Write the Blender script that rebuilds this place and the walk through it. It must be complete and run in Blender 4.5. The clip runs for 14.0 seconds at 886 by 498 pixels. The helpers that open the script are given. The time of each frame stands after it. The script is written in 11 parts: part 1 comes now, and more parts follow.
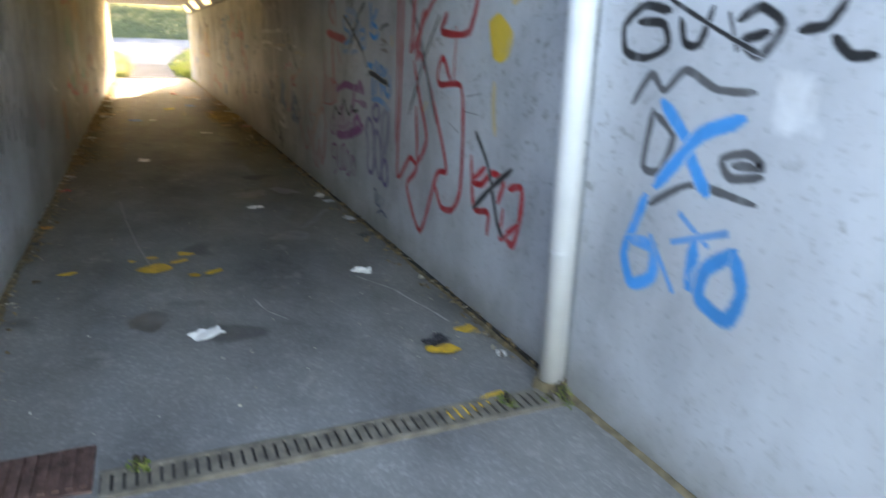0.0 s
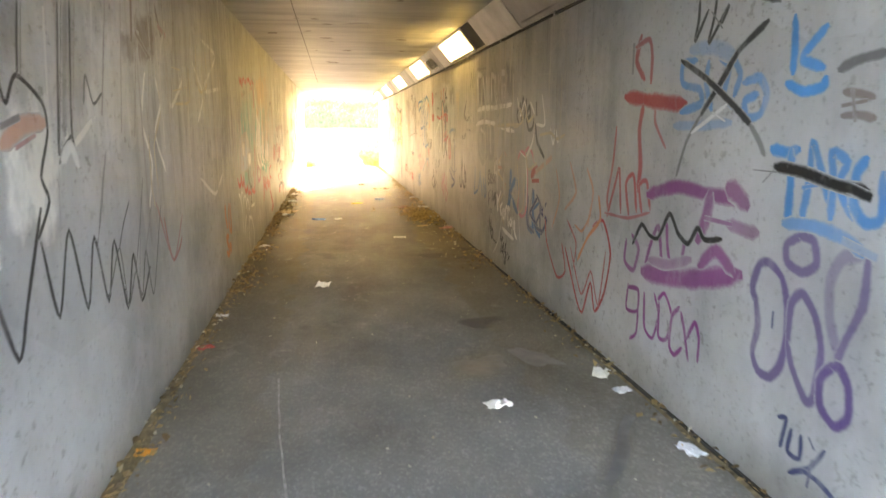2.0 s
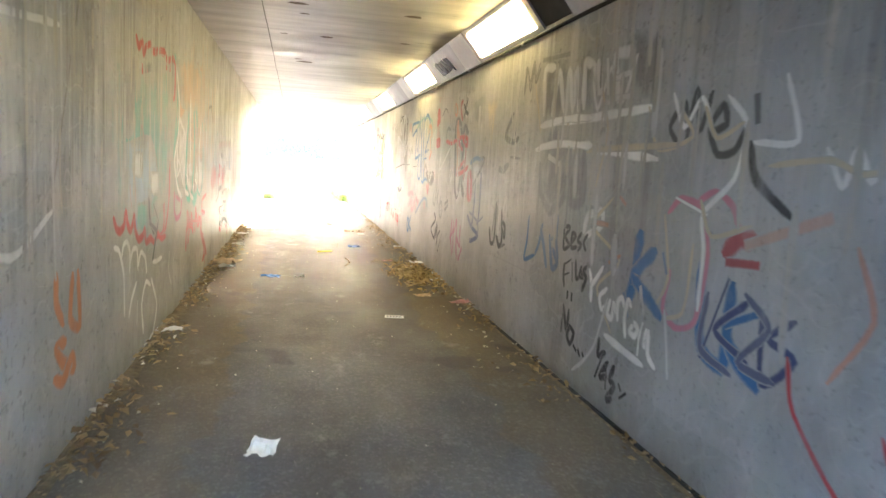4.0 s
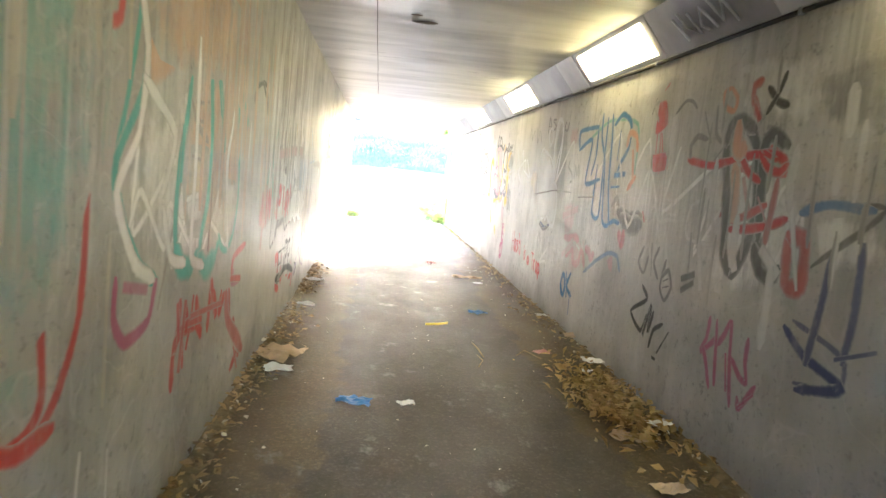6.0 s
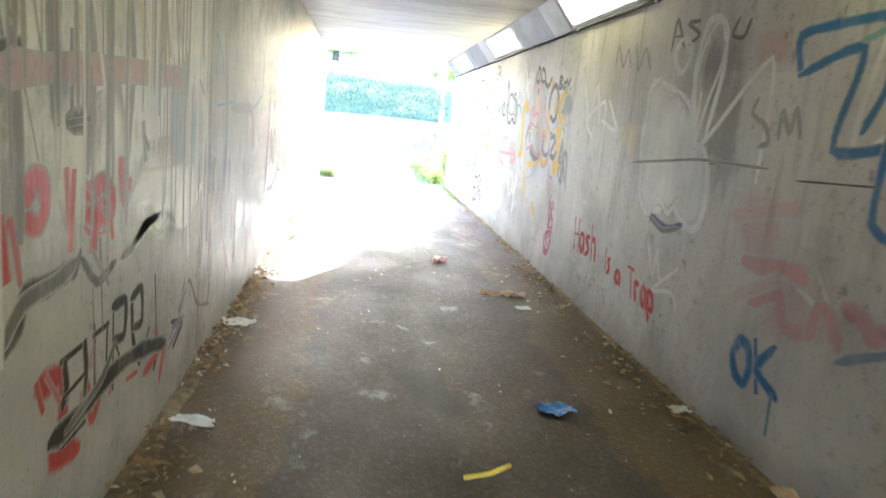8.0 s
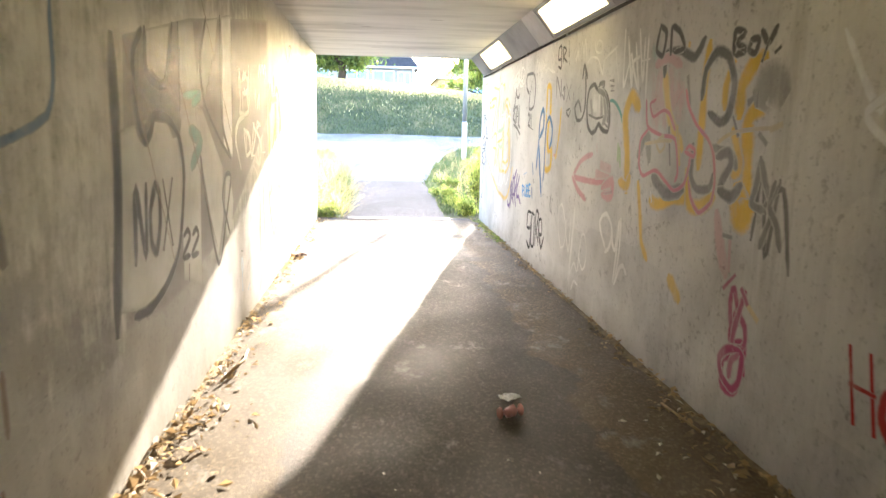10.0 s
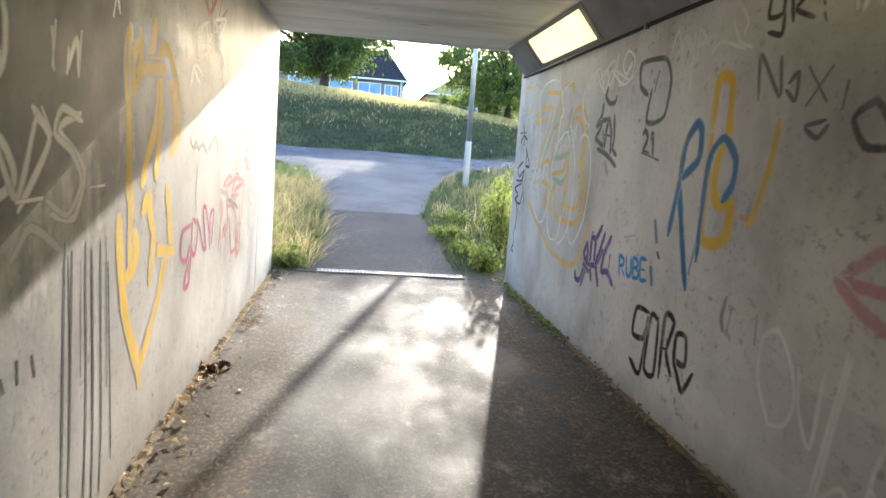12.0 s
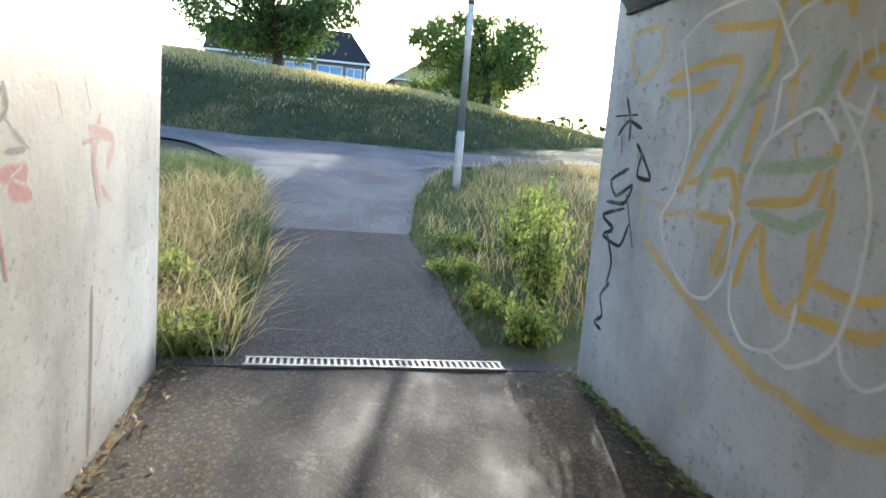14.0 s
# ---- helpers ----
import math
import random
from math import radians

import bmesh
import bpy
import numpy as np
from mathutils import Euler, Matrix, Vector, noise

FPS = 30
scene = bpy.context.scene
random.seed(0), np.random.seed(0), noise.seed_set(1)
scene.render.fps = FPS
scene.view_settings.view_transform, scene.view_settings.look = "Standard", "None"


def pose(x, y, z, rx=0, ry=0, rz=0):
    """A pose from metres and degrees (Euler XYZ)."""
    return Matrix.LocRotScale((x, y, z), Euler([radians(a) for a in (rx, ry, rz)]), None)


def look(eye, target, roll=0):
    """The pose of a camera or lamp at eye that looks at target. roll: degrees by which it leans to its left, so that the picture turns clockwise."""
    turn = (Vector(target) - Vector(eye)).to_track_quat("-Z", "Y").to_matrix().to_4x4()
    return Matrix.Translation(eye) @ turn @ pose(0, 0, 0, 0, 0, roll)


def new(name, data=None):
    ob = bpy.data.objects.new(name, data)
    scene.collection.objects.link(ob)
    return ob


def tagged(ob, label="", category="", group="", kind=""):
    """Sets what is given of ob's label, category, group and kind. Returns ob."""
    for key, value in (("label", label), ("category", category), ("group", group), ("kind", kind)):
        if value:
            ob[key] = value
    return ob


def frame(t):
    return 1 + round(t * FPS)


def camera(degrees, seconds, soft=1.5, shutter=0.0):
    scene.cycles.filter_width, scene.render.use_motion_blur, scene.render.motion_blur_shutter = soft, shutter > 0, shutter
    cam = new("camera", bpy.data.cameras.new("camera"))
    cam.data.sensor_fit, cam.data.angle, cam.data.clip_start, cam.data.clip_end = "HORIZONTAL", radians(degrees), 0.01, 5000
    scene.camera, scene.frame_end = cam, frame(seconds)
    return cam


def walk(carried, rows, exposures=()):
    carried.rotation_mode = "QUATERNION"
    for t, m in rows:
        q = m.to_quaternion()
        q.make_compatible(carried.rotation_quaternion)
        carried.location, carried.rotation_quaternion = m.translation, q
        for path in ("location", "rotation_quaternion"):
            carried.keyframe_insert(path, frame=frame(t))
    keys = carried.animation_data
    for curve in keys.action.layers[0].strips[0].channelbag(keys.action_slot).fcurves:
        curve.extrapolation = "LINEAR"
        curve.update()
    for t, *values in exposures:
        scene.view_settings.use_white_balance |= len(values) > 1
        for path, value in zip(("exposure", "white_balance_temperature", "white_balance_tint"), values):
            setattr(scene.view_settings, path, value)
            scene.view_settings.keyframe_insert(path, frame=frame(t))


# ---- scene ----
cam = camera(66.4, 14.0, shutter=0.25)
PATH = [
    (0, (0.826, -0.605, 1.425), (1.598, 1.147, 0.845), 1.9),
    (0.5, (0.825, 0.048, 1.482), (1.202, 1.964, 1.045), 1.4),
    (1, (0.833, 0.745, 1.449), (1.129, 2.669, 0.987), -0.1),
    (1.5, (0.847, 1.496, 1.389), (1.128, 3.43, 0.965), 0.9),
    (2, (0.871, 2.292, 1.339), (1.185, 4.235, 0.981), 0.0),
    (2.2, (0.872, 2.57, 1.283), (1.214, 4.519, 0.996), 0.4),
    (4.3, (0.843, 5.755, 1.202), (1.273, 7.693, 0.961), 3.6),
    (4.5, (0.836, 6.113, 1.245), (1.228, 8.057, 0.988), 4.4),
    (5, (0.799, 6.919, 1.277), (1.14, 8.884, 1.119), 4.4),
    (5.5, (0.751, 7.778, 1.286), (0.947, 9.764, 1.154), 4.6),
    (6, (0.676, 8.601, 1.269), (0.884, 10.577, 1.045), 5.6),
    (6.5, (0.686, 9.428, 1.245), (1.019, 11.382, 0.984), 5.8),
    (7, (0.655, 10.263, 1.277), (1.063, 12.197, 0.97), 5.1),
    (7.5, (0.679, 11.085, 1.258), (1.062, 13.02, 0.926), 5.8),
    (8, (0.707, 11.872, 1.264), (0.974, 13.82, 0.894), 5.7),
    (8.2, (0.72, 12.189, 1.276), (0.967, 14.141, 0.919), 3.7),
    (10.3, (0.93, 15.39, 1.288), (1.121, 17.354, 0.964), 1.2),
    (10.5, (0.949, 15.704, 1.306), (1.146, 17.67, 0.998), 2.0),
    (11, (0.934, 16.515, 1.314), (1.226, 18.476, 1.049), 3.4),
    (11.5, (0.9, 17.302, 1.291), (1.221, 19.26, 1.036), 3.6),
    (12, (0.815, 18.091, 1.291), (1.075, 20.054, 1.013), 4.2),
    (12.5, (0.836, 18.859, 1.317), (1.089, 20.824, 1.049), 2.6),
    (13, (0.786, 19.643, 1.318), (1.078, 21.597, 1.008), 2.7),
    (13.5, (0.812, 20.447, 1.287), (1.155, 22.39, 0.96), 3.3),
    (14, (0.794, 21.243, 1.307), (1.172, 23.185, 1.009), 4.7),
]
EXPOSURES = [(0, 4.15, 8100, 15), (0.5, 4.95, 8300, 17), (1.5, 5.95, 10300, 20), (2.2, 6.3, 8900, 20), (4.3, 6.62, 5900, 18), (6, 6.2, 5450, 16), (8.2, 5.6, 5000, 12), (10.3, 4.1, 6200, 14), (12, 2.62, 5700, 11), (14, 1.97, 5600, 8)]
walk(cam, [(t, look(eye, target, roll)) for t, eye, target, roll in PATH], EXPOSURES)
SKY, SUN, LAMP = 0.15, 2.0, 0.30

# ---- light ----
SUN_WAY = Vector((0.24, 1.0, 0.291))
world = bpy.data.worlds.new("world")
scene.world = world
world.use_nodes = True
sky = world.node_tree.nodes.new("ShaderNodeTexSky")
sky.sky_type, sky.sun_disc = "NISHITA", False
sky.sun_elevation, sky.sun_rotation = radians(15.8), radians(13.5)
sky.dust_density, sky.air_density = 1.6, 1.0
world.node_tree.links.new(sky.outputs[0], world.node_tree.nodes["Background"].inputs[0])
world.node_tree.nodes["Background"].inputs[1].default_value = SKY
sun = new("sun", bpy.data.lights.new("sun", "SUN"))
sun.data.energy, sun.data.angle, sun.data.color = SUN, radians(0.6), (1.0, 0.86, 0.66)
sun.matrix_world = look(SUN_WAY * 60, (0, 0, 0))

# ---- measures of the place ----
W, H = 2.4, 2.35            # clear width and height of the subway
Y0, Y1 = 1.62, 24.95       # its two mouths
CH = 0.2                   # splay of the light trunking


# ---- small tools ----
def mat(name):
    m = bpy.data.materials.new(name)
    m.use_nodes = True
    nt = m.node_tree
    return m, nt, nt.nodes["Principled BSDF"]


def put(nt, kind, **values):
    n = nt.nodes.new(kind)
    for k, v in values.items():
        if k in n.inputs:
            n.inputs[k].default_value = v
    return n


def noise_at(nt, scale, detail=4.0, stretch=(1, 1, 1), rough=0.55, shift=(0, 0, 0)):
    g = nt.nodes.new("ShaderNodeNewGeometry")
    mp = nt.nodes.new("ShaderNodeMapping")
    mp.inputs["Scale"].default_value = stretch
    mp.inputs["Location"].default_value = shift
    nt.links.new(g.outputs["Position"], mp.inputs["Vector"])
    n = put(nt, "ShaderNodeTexNoise", Scale=scale, Detail=detail, Roughness=rough)
    nt.links.new(mp.outputs[0], n.inputs["Vector"])
    return n.outputs["Fac"]


def ramp(nt, fac, stops):
    r = nt.nodes.new("ShaderNodeValToRGB")
    e = r.color_ramp.elements
    while len(e) < len(stops):
        e.new(0.5)
    for el, (p, c) in zip(e, stops):
        el.position = p
        el.color = (c, c, c, 1) if isinstance(c, (int, float)) else (*c, 1)
    nt.links.new(fac, r.inputs[0])
    return r.outputs[0]


def mix(nt, fac, a, b, mode="MIX"):
    n = nt.nodes.new("ShaderNodeMix")
    n.data_type, n.blend_type = "RGBA", mode
    for sock, v in ((n.inputs[0], fac), (n.inputs[6], a), (n.inputs[7], b)):
        if isinstance(v, (int, float)):
            sock.default_value = v
        elif isinstance(v, tuple):
            sock.default_value = (*v, 1)
        else:
            nt.links.new(v, sock)
    return n.outputs[2]


def calc(nt, op, a, b=0.0, clamp=False):
    n = nt.nodes.new("ShaderNodeMath")
    n.operation, n.use_clamp = op, clamp
    for sock, v in ((n.inputs[0], a), (n.inputs[1], b)):
        if isinstance(v, (int, float)):
            sock.default_value = v
        else:
            nt.links.new(v, sock)
    return n.outputs[0]


def bump(nt, bsdf, height, strength=0.3, distance=0.01):
    b = put(nt, "ShaderNodeBump", Strength=strength, Distance=distance)
    nt.links.new(height, b.inputs["Height"])
    nt.links.new(b.outputs[0], bsdf.inputs["Normal"])


def plain(name, color, rough=0.6, metal=0.0, vary=0.25, scale=8.0, relief=0.0):
    m, nt, b = mat(name)
    f = noise_at(nt, scale, 5)
    dark = tuple(c * (1 - vary) for c in color)
    light = tuple(min(1, c * (1 + vary)) for c in color)
    nt.links.new(ramp(nt, f, [(0.3, dark), (0.7, light)]), b.inputs["Base Color"])
    b.inputs["Roughness"].default_value = rough
    b.inputs["Metallic"].default_value = metal
    if relief:
        bump(nt, b, noise_at(nt, scale * 6, 4), relief)
    return m


def link_mesh(name, bm, material, parent=None, label="", smooth=False):
    me = bpy.data.meshes.new(name)
    bm.to_mesh(me)
    bm.free()
    if smooth:
        for p in me.polygons:
            p.use_smooth = True
    for m in (material if isinstance(material, (list, tuple)) else [material]):
        me.materials.append(m)
    ob = new(name, me)
    if parent is not None:
        ob.parent = parent
    if label:
        tagged(ob, label)
    return ob


def part(name, bm, material, parent, label="", smooth=False):
    return link_mesh(name, bm, material, parent, label, smooth)


def box(bm, x0, x1, y0, y1, z0, z1, bevel=0.0):
    r = bmesh.ops.create_cube(bm, size=1.0)
    vs = r["verts"]
    bmesh.ops.scale(bm, verts=vs, vec=(x1 - x0, y1 - y0, z1 - z0))
    bmesh.ops.translate(bm, verts=vs, vec=((x0 + x1) / 2, (y0 + y1) / 2, (z0 + z1) / 2))
    if bevel:
        es = list({e for v in vs for e in v.link_edges})
        bmesh.ops.bevel(bm, geom=es, offset=bevel, segments=2, affect="EDGES", profile=0.6)
    return bm


def boxed(*a, **k):
    return box(bmesh.new(), *a, **k)


def tube(bm, pts, radii, sides=8, caps=True):
    """A tapered tube along points."""
    rings = []
    for i, (p, r) in enumerate(zip(pts, radii)):
        p = Vector(p)
        a = Vector(pts[max(i - 1, 0)])
        b = Vector(pts[min(i + 1, len(pts) - 1)])
        q = (b - a).to_track_quat("Z", "Y")
        rings.append([bm.verts.new(p + q @ Vector((math.cos(k * math.tau / sides) * r, math.sin(k * math.tau / sides) * r, 0))) for k in range(sides)])
    for u, v in zip(rings, rings[1:]):
        for k in range(sides):
            bm.faces.new((u[k], u[(k + 1) % sides], v[(k + 1) % sides], v[k]))
    if caps:
        bm.faces.new(list(reversed(rings[0])))
        bm.faces.new(rings[-1])
    return bm


def grid(xs, ys, height):
    bm = bmesh.new()
    vs = [[bm.verts.new((x, y, height(x, y))) for x in xs] for y in ys]
    for a, b in zip(vs, vs[1:]):
        for i in range(len(xs) - 1):
            bm.faces.new((a[i], a[i + 1], b[i + 1], b[i]))
    return bm


def steps(a, b, n):
    return [a + (b - a) * i / n for i in range(n + 1)]


def smooth01(t):
    t = max(0.0, min(1.0, t))
    return t * t * (3 - 2 * t)


def between(table, v):
    """Linear reading of a small table of (key, value)."""
    if v <= table[0][0]:
        return table[0][1]
    for (a, p), (b, q) in zip(table, table[1:]):
        if v <= b:
            return p + (q - p) * (v - a) / (b - a)
    return table[-1][1]


# ---- materials ----
def grimy_paint():
    """Old masonry paint over concrete: layered greys, pale runs, dirt and some painted-in light, as one node group."""
    nt = bpy.data.node_groups.new("grimy_paint", "ShaderNodeTree")
    for nm, kind in (("Color", "NodeSocketColor"), ("Height", "NodeSocketFloat")):
        nt.interface.new_socket(nm, in_out="OUTPUT", socket_type=kind)
    out = nt.nodes.new("NodeGroupOutput")
    g = nt.nodes.new("ShaderNodeNewGeometry")
    sep = nt.nodes.new("ShaderNodeSeparateXYZ")
    nt.links.new(g.outputs["Position"], sep.inputs[0])
    y, z = sep.outputs[1], sep.outputs[2]
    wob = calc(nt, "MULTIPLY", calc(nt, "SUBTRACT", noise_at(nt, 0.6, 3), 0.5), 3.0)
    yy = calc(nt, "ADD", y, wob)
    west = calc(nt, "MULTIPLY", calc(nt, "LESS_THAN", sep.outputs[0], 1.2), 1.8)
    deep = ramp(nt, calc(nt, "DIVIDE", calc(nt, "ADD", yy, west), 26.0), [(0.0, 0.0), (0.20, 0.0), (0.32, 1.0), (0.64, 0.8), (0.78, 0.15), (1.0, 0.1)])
    # base tone by distance: part paint zones, part brightness put into the colour
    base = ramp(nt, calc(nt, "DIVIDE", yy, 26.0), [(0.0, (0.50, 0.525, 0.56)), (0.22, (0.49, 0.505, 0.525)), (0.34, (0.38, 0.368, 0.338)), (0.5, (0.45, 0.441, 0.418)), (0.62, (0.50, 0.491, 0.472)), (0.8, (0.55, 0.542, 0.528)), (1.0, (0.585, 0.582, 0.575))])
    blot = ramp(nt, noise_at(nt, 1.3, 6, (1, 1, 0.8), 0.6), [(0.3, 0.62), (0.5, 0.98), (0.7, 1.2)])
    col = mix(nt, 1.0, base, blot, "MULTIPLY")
    # east wall colour raised to make up for missing bounce light
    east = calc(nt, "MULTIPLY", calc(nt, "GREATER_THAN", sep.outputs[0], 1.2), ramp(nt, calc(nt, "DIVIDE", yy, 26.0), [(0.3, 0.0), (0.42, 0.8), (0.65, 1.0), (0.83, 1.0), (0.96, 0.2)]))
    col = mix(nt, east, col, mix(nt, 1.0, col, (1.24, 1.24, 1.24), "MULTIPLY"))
    # west stretch dimmed: dark overpaint plus shade put into the colour
    west_shade = calc(nt, "MULTIPLY", calc(nt, "LESS_THAN", sep.outputs[0], 1.2), ramp(nt, calc(nt, "DIVIDE", yy, 26.0), [(0.6, 0.0), (0.7, 1.0), (0.77, 1.0), (0.85, 0.0)]))
    col = mix(nt, west_shade, col, mix(nt, 1.0, col, (0.60, 0.60, 0.60), "MULTIPLY"))
    # overpainted blocks with straight edges
    v = put(nt, "ShaderNodeTexVoronoi", Scale=0.9)
    v.distance = "CHEBYCHEV"
    mp = nt.nodes.new("ShaderNodeMapping")
    mp.inputs["Scale"].default_value = (1, 0.9, 1.5)
    nt.links.new(g.outputs["Position"], mp.inputs["Vector"])
    nt.links.new(mp.outputs[0], v.inputs["Vector"])
    blocks = ramp(nt, v.outputs["Color"], [(0.0, 0.86), (0.5, 1.0), (1.0, 1.1)])
    col = mix(nt, 0.8, col, blocks, "MULTIPLY")
    # pale and dark runs; the pale ones also paint in gloss highlights
    high = calc(nt, "ADD", z, calc(nt, "MULTIPLY", calc(nt, "SUBTRACT", noise_at(nt, 1.7, 3, (1, 1, 0.1)), 0.5), 1.6))
    band = ramp(nt, calc(nt, "DIVIDE", high, 2.4), [(0.28, 0.0), (0.42, 1.0), (0.92, 1.0), (1.0, 0.5)])
    run = ramp(nt, noise_at(nt, 9.0, 5, (1, 1, 0.09), 0.65), [(0.50, 0.0), (0.60, 1.0)])
    runs = calc(nt, "MULTIPLY", calc(nt, "MULTIPLY", run, band), deep)
    col = mix(nt, calc(nt, "MULTIPLY", runs, 0.26), col, (0.74, 0.72, 0.66))
    run2 = ramp(nt, noise_at(nt, 7.0, 5, (1, 1, 0.07), 0.65, (3, 7, 1)), [(0.54, 0.0), (0.64, 1.0)])
    col = mix(nt, calc(nt, "MULTIPLY", calc(nt, "MULTIPLY", run2, band), calc(nt, "MULTIPLY", deep, 0.38)), col, (0.12, 0.105, 0.08))
    # faint old tags
    w = put(nt, "ShaderNodeTexNoise", Scale=2.6, Detail=1.5)
    w.inputs["Distortion"].default_value = 1.6
    nt.links.new(g.outputs["Position"], w.inputs["Vector"])
    line = ramp(nt, w.outputs["Fac"], [(0.485, 0.0), (0.5, 1.0), (0.515, 0.0)])
    col = mix(nt, calc(nt, "MULTIPLY", line, calc(nt, "MULTIPLY", deep, 0.22)), col, (0.72, 0.70, 0.68))
    # dirt near the foot, scuffs
    foot = ramp(nt, calc(nt, "ADD", z, calc(nt, "MULTIPLY", noise_at(nt, 5, 5), 0.35)), [(0.12, 1.0), (0.42, 0.0)])
    col = mix(nt, calc(nt, "MULTIPLY", foot, 0.6), col, (0.20, 0.185, 0.14))
    pits = ramp(nt, noise_at(nt, 42, 3), [(0.30, 0.65), (0.40, 1.0)])
    col = mix(nt, 0.7, col, pits, "MULTIPLY")
    chip = ramp(nt, noise_at(nt, 17, 7, rough=0.72, shift=(1, 9, 4)), [(0.57, 0.0), (0.62, 0.6)])
    col = mix(nt, calc(nt, "MULTIPLY", chip, ramp(nt, noise_at(nt, 1.1, 3, shift=(5, 5, 2)), [(0.42, 0.0), (0.6, 1.0)])), col, (0.17, 0.16, 0.15))
    nt.links.new(col, out.inputs[0])
    ripple = calc(nt, "MULTIPLY", calc(nt, "MULTIPLY", noise_at(nt, 11, 3, (1, 1, 0.16)), deep), 3.0)
    nt.links.new(calc(nt, "ADD", calc(nt, "ADD", calc(nt, "MULTIPLY", noise_at(nt, 38, 6), 0.5), calc(nt, "MULTIPLY", noise_at(nt, 3, 3), 1.2)), ripple), out.inputs[1])
    return nt


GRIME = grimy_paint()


def gloss_along(nt, deep, far):
    """The old gloss paint of the middle gives way to matt paint towards the far mouth."""
    g = nt.nodes.new("ShaderNodeNewGeometry")
    sep = nt.nodes.new("ShaderNodeSeparateXYZ")
    nt.links.new(g.outputs["Position"], sep.inputs[0])
    return ramp(nt, calc(nt, "DIVIDE", sep.outputs[1], 26.0), [(0.48, deep), (0.66, far)])


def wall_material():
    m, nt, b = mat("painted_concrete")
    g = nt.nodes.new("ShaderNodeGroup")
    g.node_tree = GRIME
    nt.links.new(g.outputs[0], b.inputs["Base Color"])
    nt.links.new(ramp(nt, noise_at(nt, 6, 4), [(0.3, 0.36), (0.7, 0.62)]), b.inputs["Roughness"])
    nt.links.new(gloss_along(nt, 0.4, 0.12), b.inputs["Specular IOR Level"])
    bump(nt, b, g.outputs[1], 0.26, 0.012)
    return m


PAINTS = {}


def spray_paint(name, color, washed=False, strength=0.97):
    """Spray paint whose edge fades into the wall's own old paint."""
    key = name + ("_washed" if washed else "")
    if key in PAINTS:
        return PAINTS[key]
    m, nt, b = mat("spray_" + key)
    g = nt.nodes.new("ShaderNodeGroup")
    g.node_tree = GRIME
    uv = nt.nodes.new("ShaderNodeUVMap")
    sep = nt.nodes.new("ShaderNodeSeparateXYZ")
    nt.links.new(uv.outputs[0], sep.inputs[0])
    d = calc(nt, "ABSOLUTE", calc(nt, "SUBTRACT", calc(nt, "MULTIPLY", sep.outputs[0], 2.0), 1.0))
    rag = calc(nt, "MULTIPLY", calc(nt, "SUBTRACT", noise_at(nt, 60, 3), 0.5), 0.5)
    if washed:
        rag = calc(nt, "MULTIPLY", calc(nt, "SUBTRACT", noise_at(nt, 13, 5, (1, 1, 0.22), 0.7), 0.5), 1.9)
        rag = calc(nt, "ADD", rag, calc(nt, "MULTIPLY", calc(nt, "SUBTRACT", noise_at(nt, 5.5, 6, rough=0.7, shift=(2, 2, 2)), 0.5), 2.2))
        mask = ramp(nt, calc(nt, "ADD", d, rag), [(0.25, 1.0), (0.85, 0.0)])
    else:
        mask = ramp(nt, calc(nt, "ADD", d, rag), [(0.50, 1.0), (0.72, 0.7), (1.0, 0.0)])
    worn = ramp(nt, noise_at(nt, 5, 6, (1, 1, 0.6), 0.7), [(0.28, 0.5), (0.46, 1.0)])
    fac = calc(nt, "MULTIPLY", calc(nt, "MULTIPLY", mask, worn), calc(nt, "MULTIPLY", sep.outputs[1], strength))
    tone = mix(nt, 1.0, color, ramp(nt, noise_at(nt, 3, 5), [(0.3, 0.75), (0.7, 1.15)]), "MULTIPLY")
    nt.links.new(mix(nt, fac, g.outputs[0], tone), b.inputs["Base Color"])
    nt.links.new(ramp(nt, noise_at(nt, 7, 4), [(0.3, 0.42), (0.7, 0.62)]), b.inputs["Roughness"])
    nt.links.new(gloss_along(nt, 0.3, 0.08), b.inputs["Specular IOR Level"])
    bump(nt, b, g.outputs[1], 0.26, 0.012)
    PAINTS[key] = m
    return m


def stones(nt, scale=95.0, rare=2.5):
    """Aggregate of asphalt: pale and dark chippings."""
    g = nt.nodes.new("ShaderNodeNewGeometry")
    v = put(nt, "ShaderNodeTexVoronoi", Scale=scale)
    nt.links.new(g.outputs["Position"], v.inputs["Vector"])
    sp = nt.nodes.new("ShaderNodeSeparateXYZ")
    nt.links.new(v.outputs["Color"], sp.inputs[0])
    one = ramp(nt, sp.outputs[0], [(0.0, 0.3), (0.5, 0.8), (0.8, 1.2), (0.93, rare)])
    return mix(nt, 1.0, one, ramp(nt, noise_at(nt, 24, 5, rough=0.7), [(0.3, 0.7), (0.7, 1.3)]), "MULTIPLY")


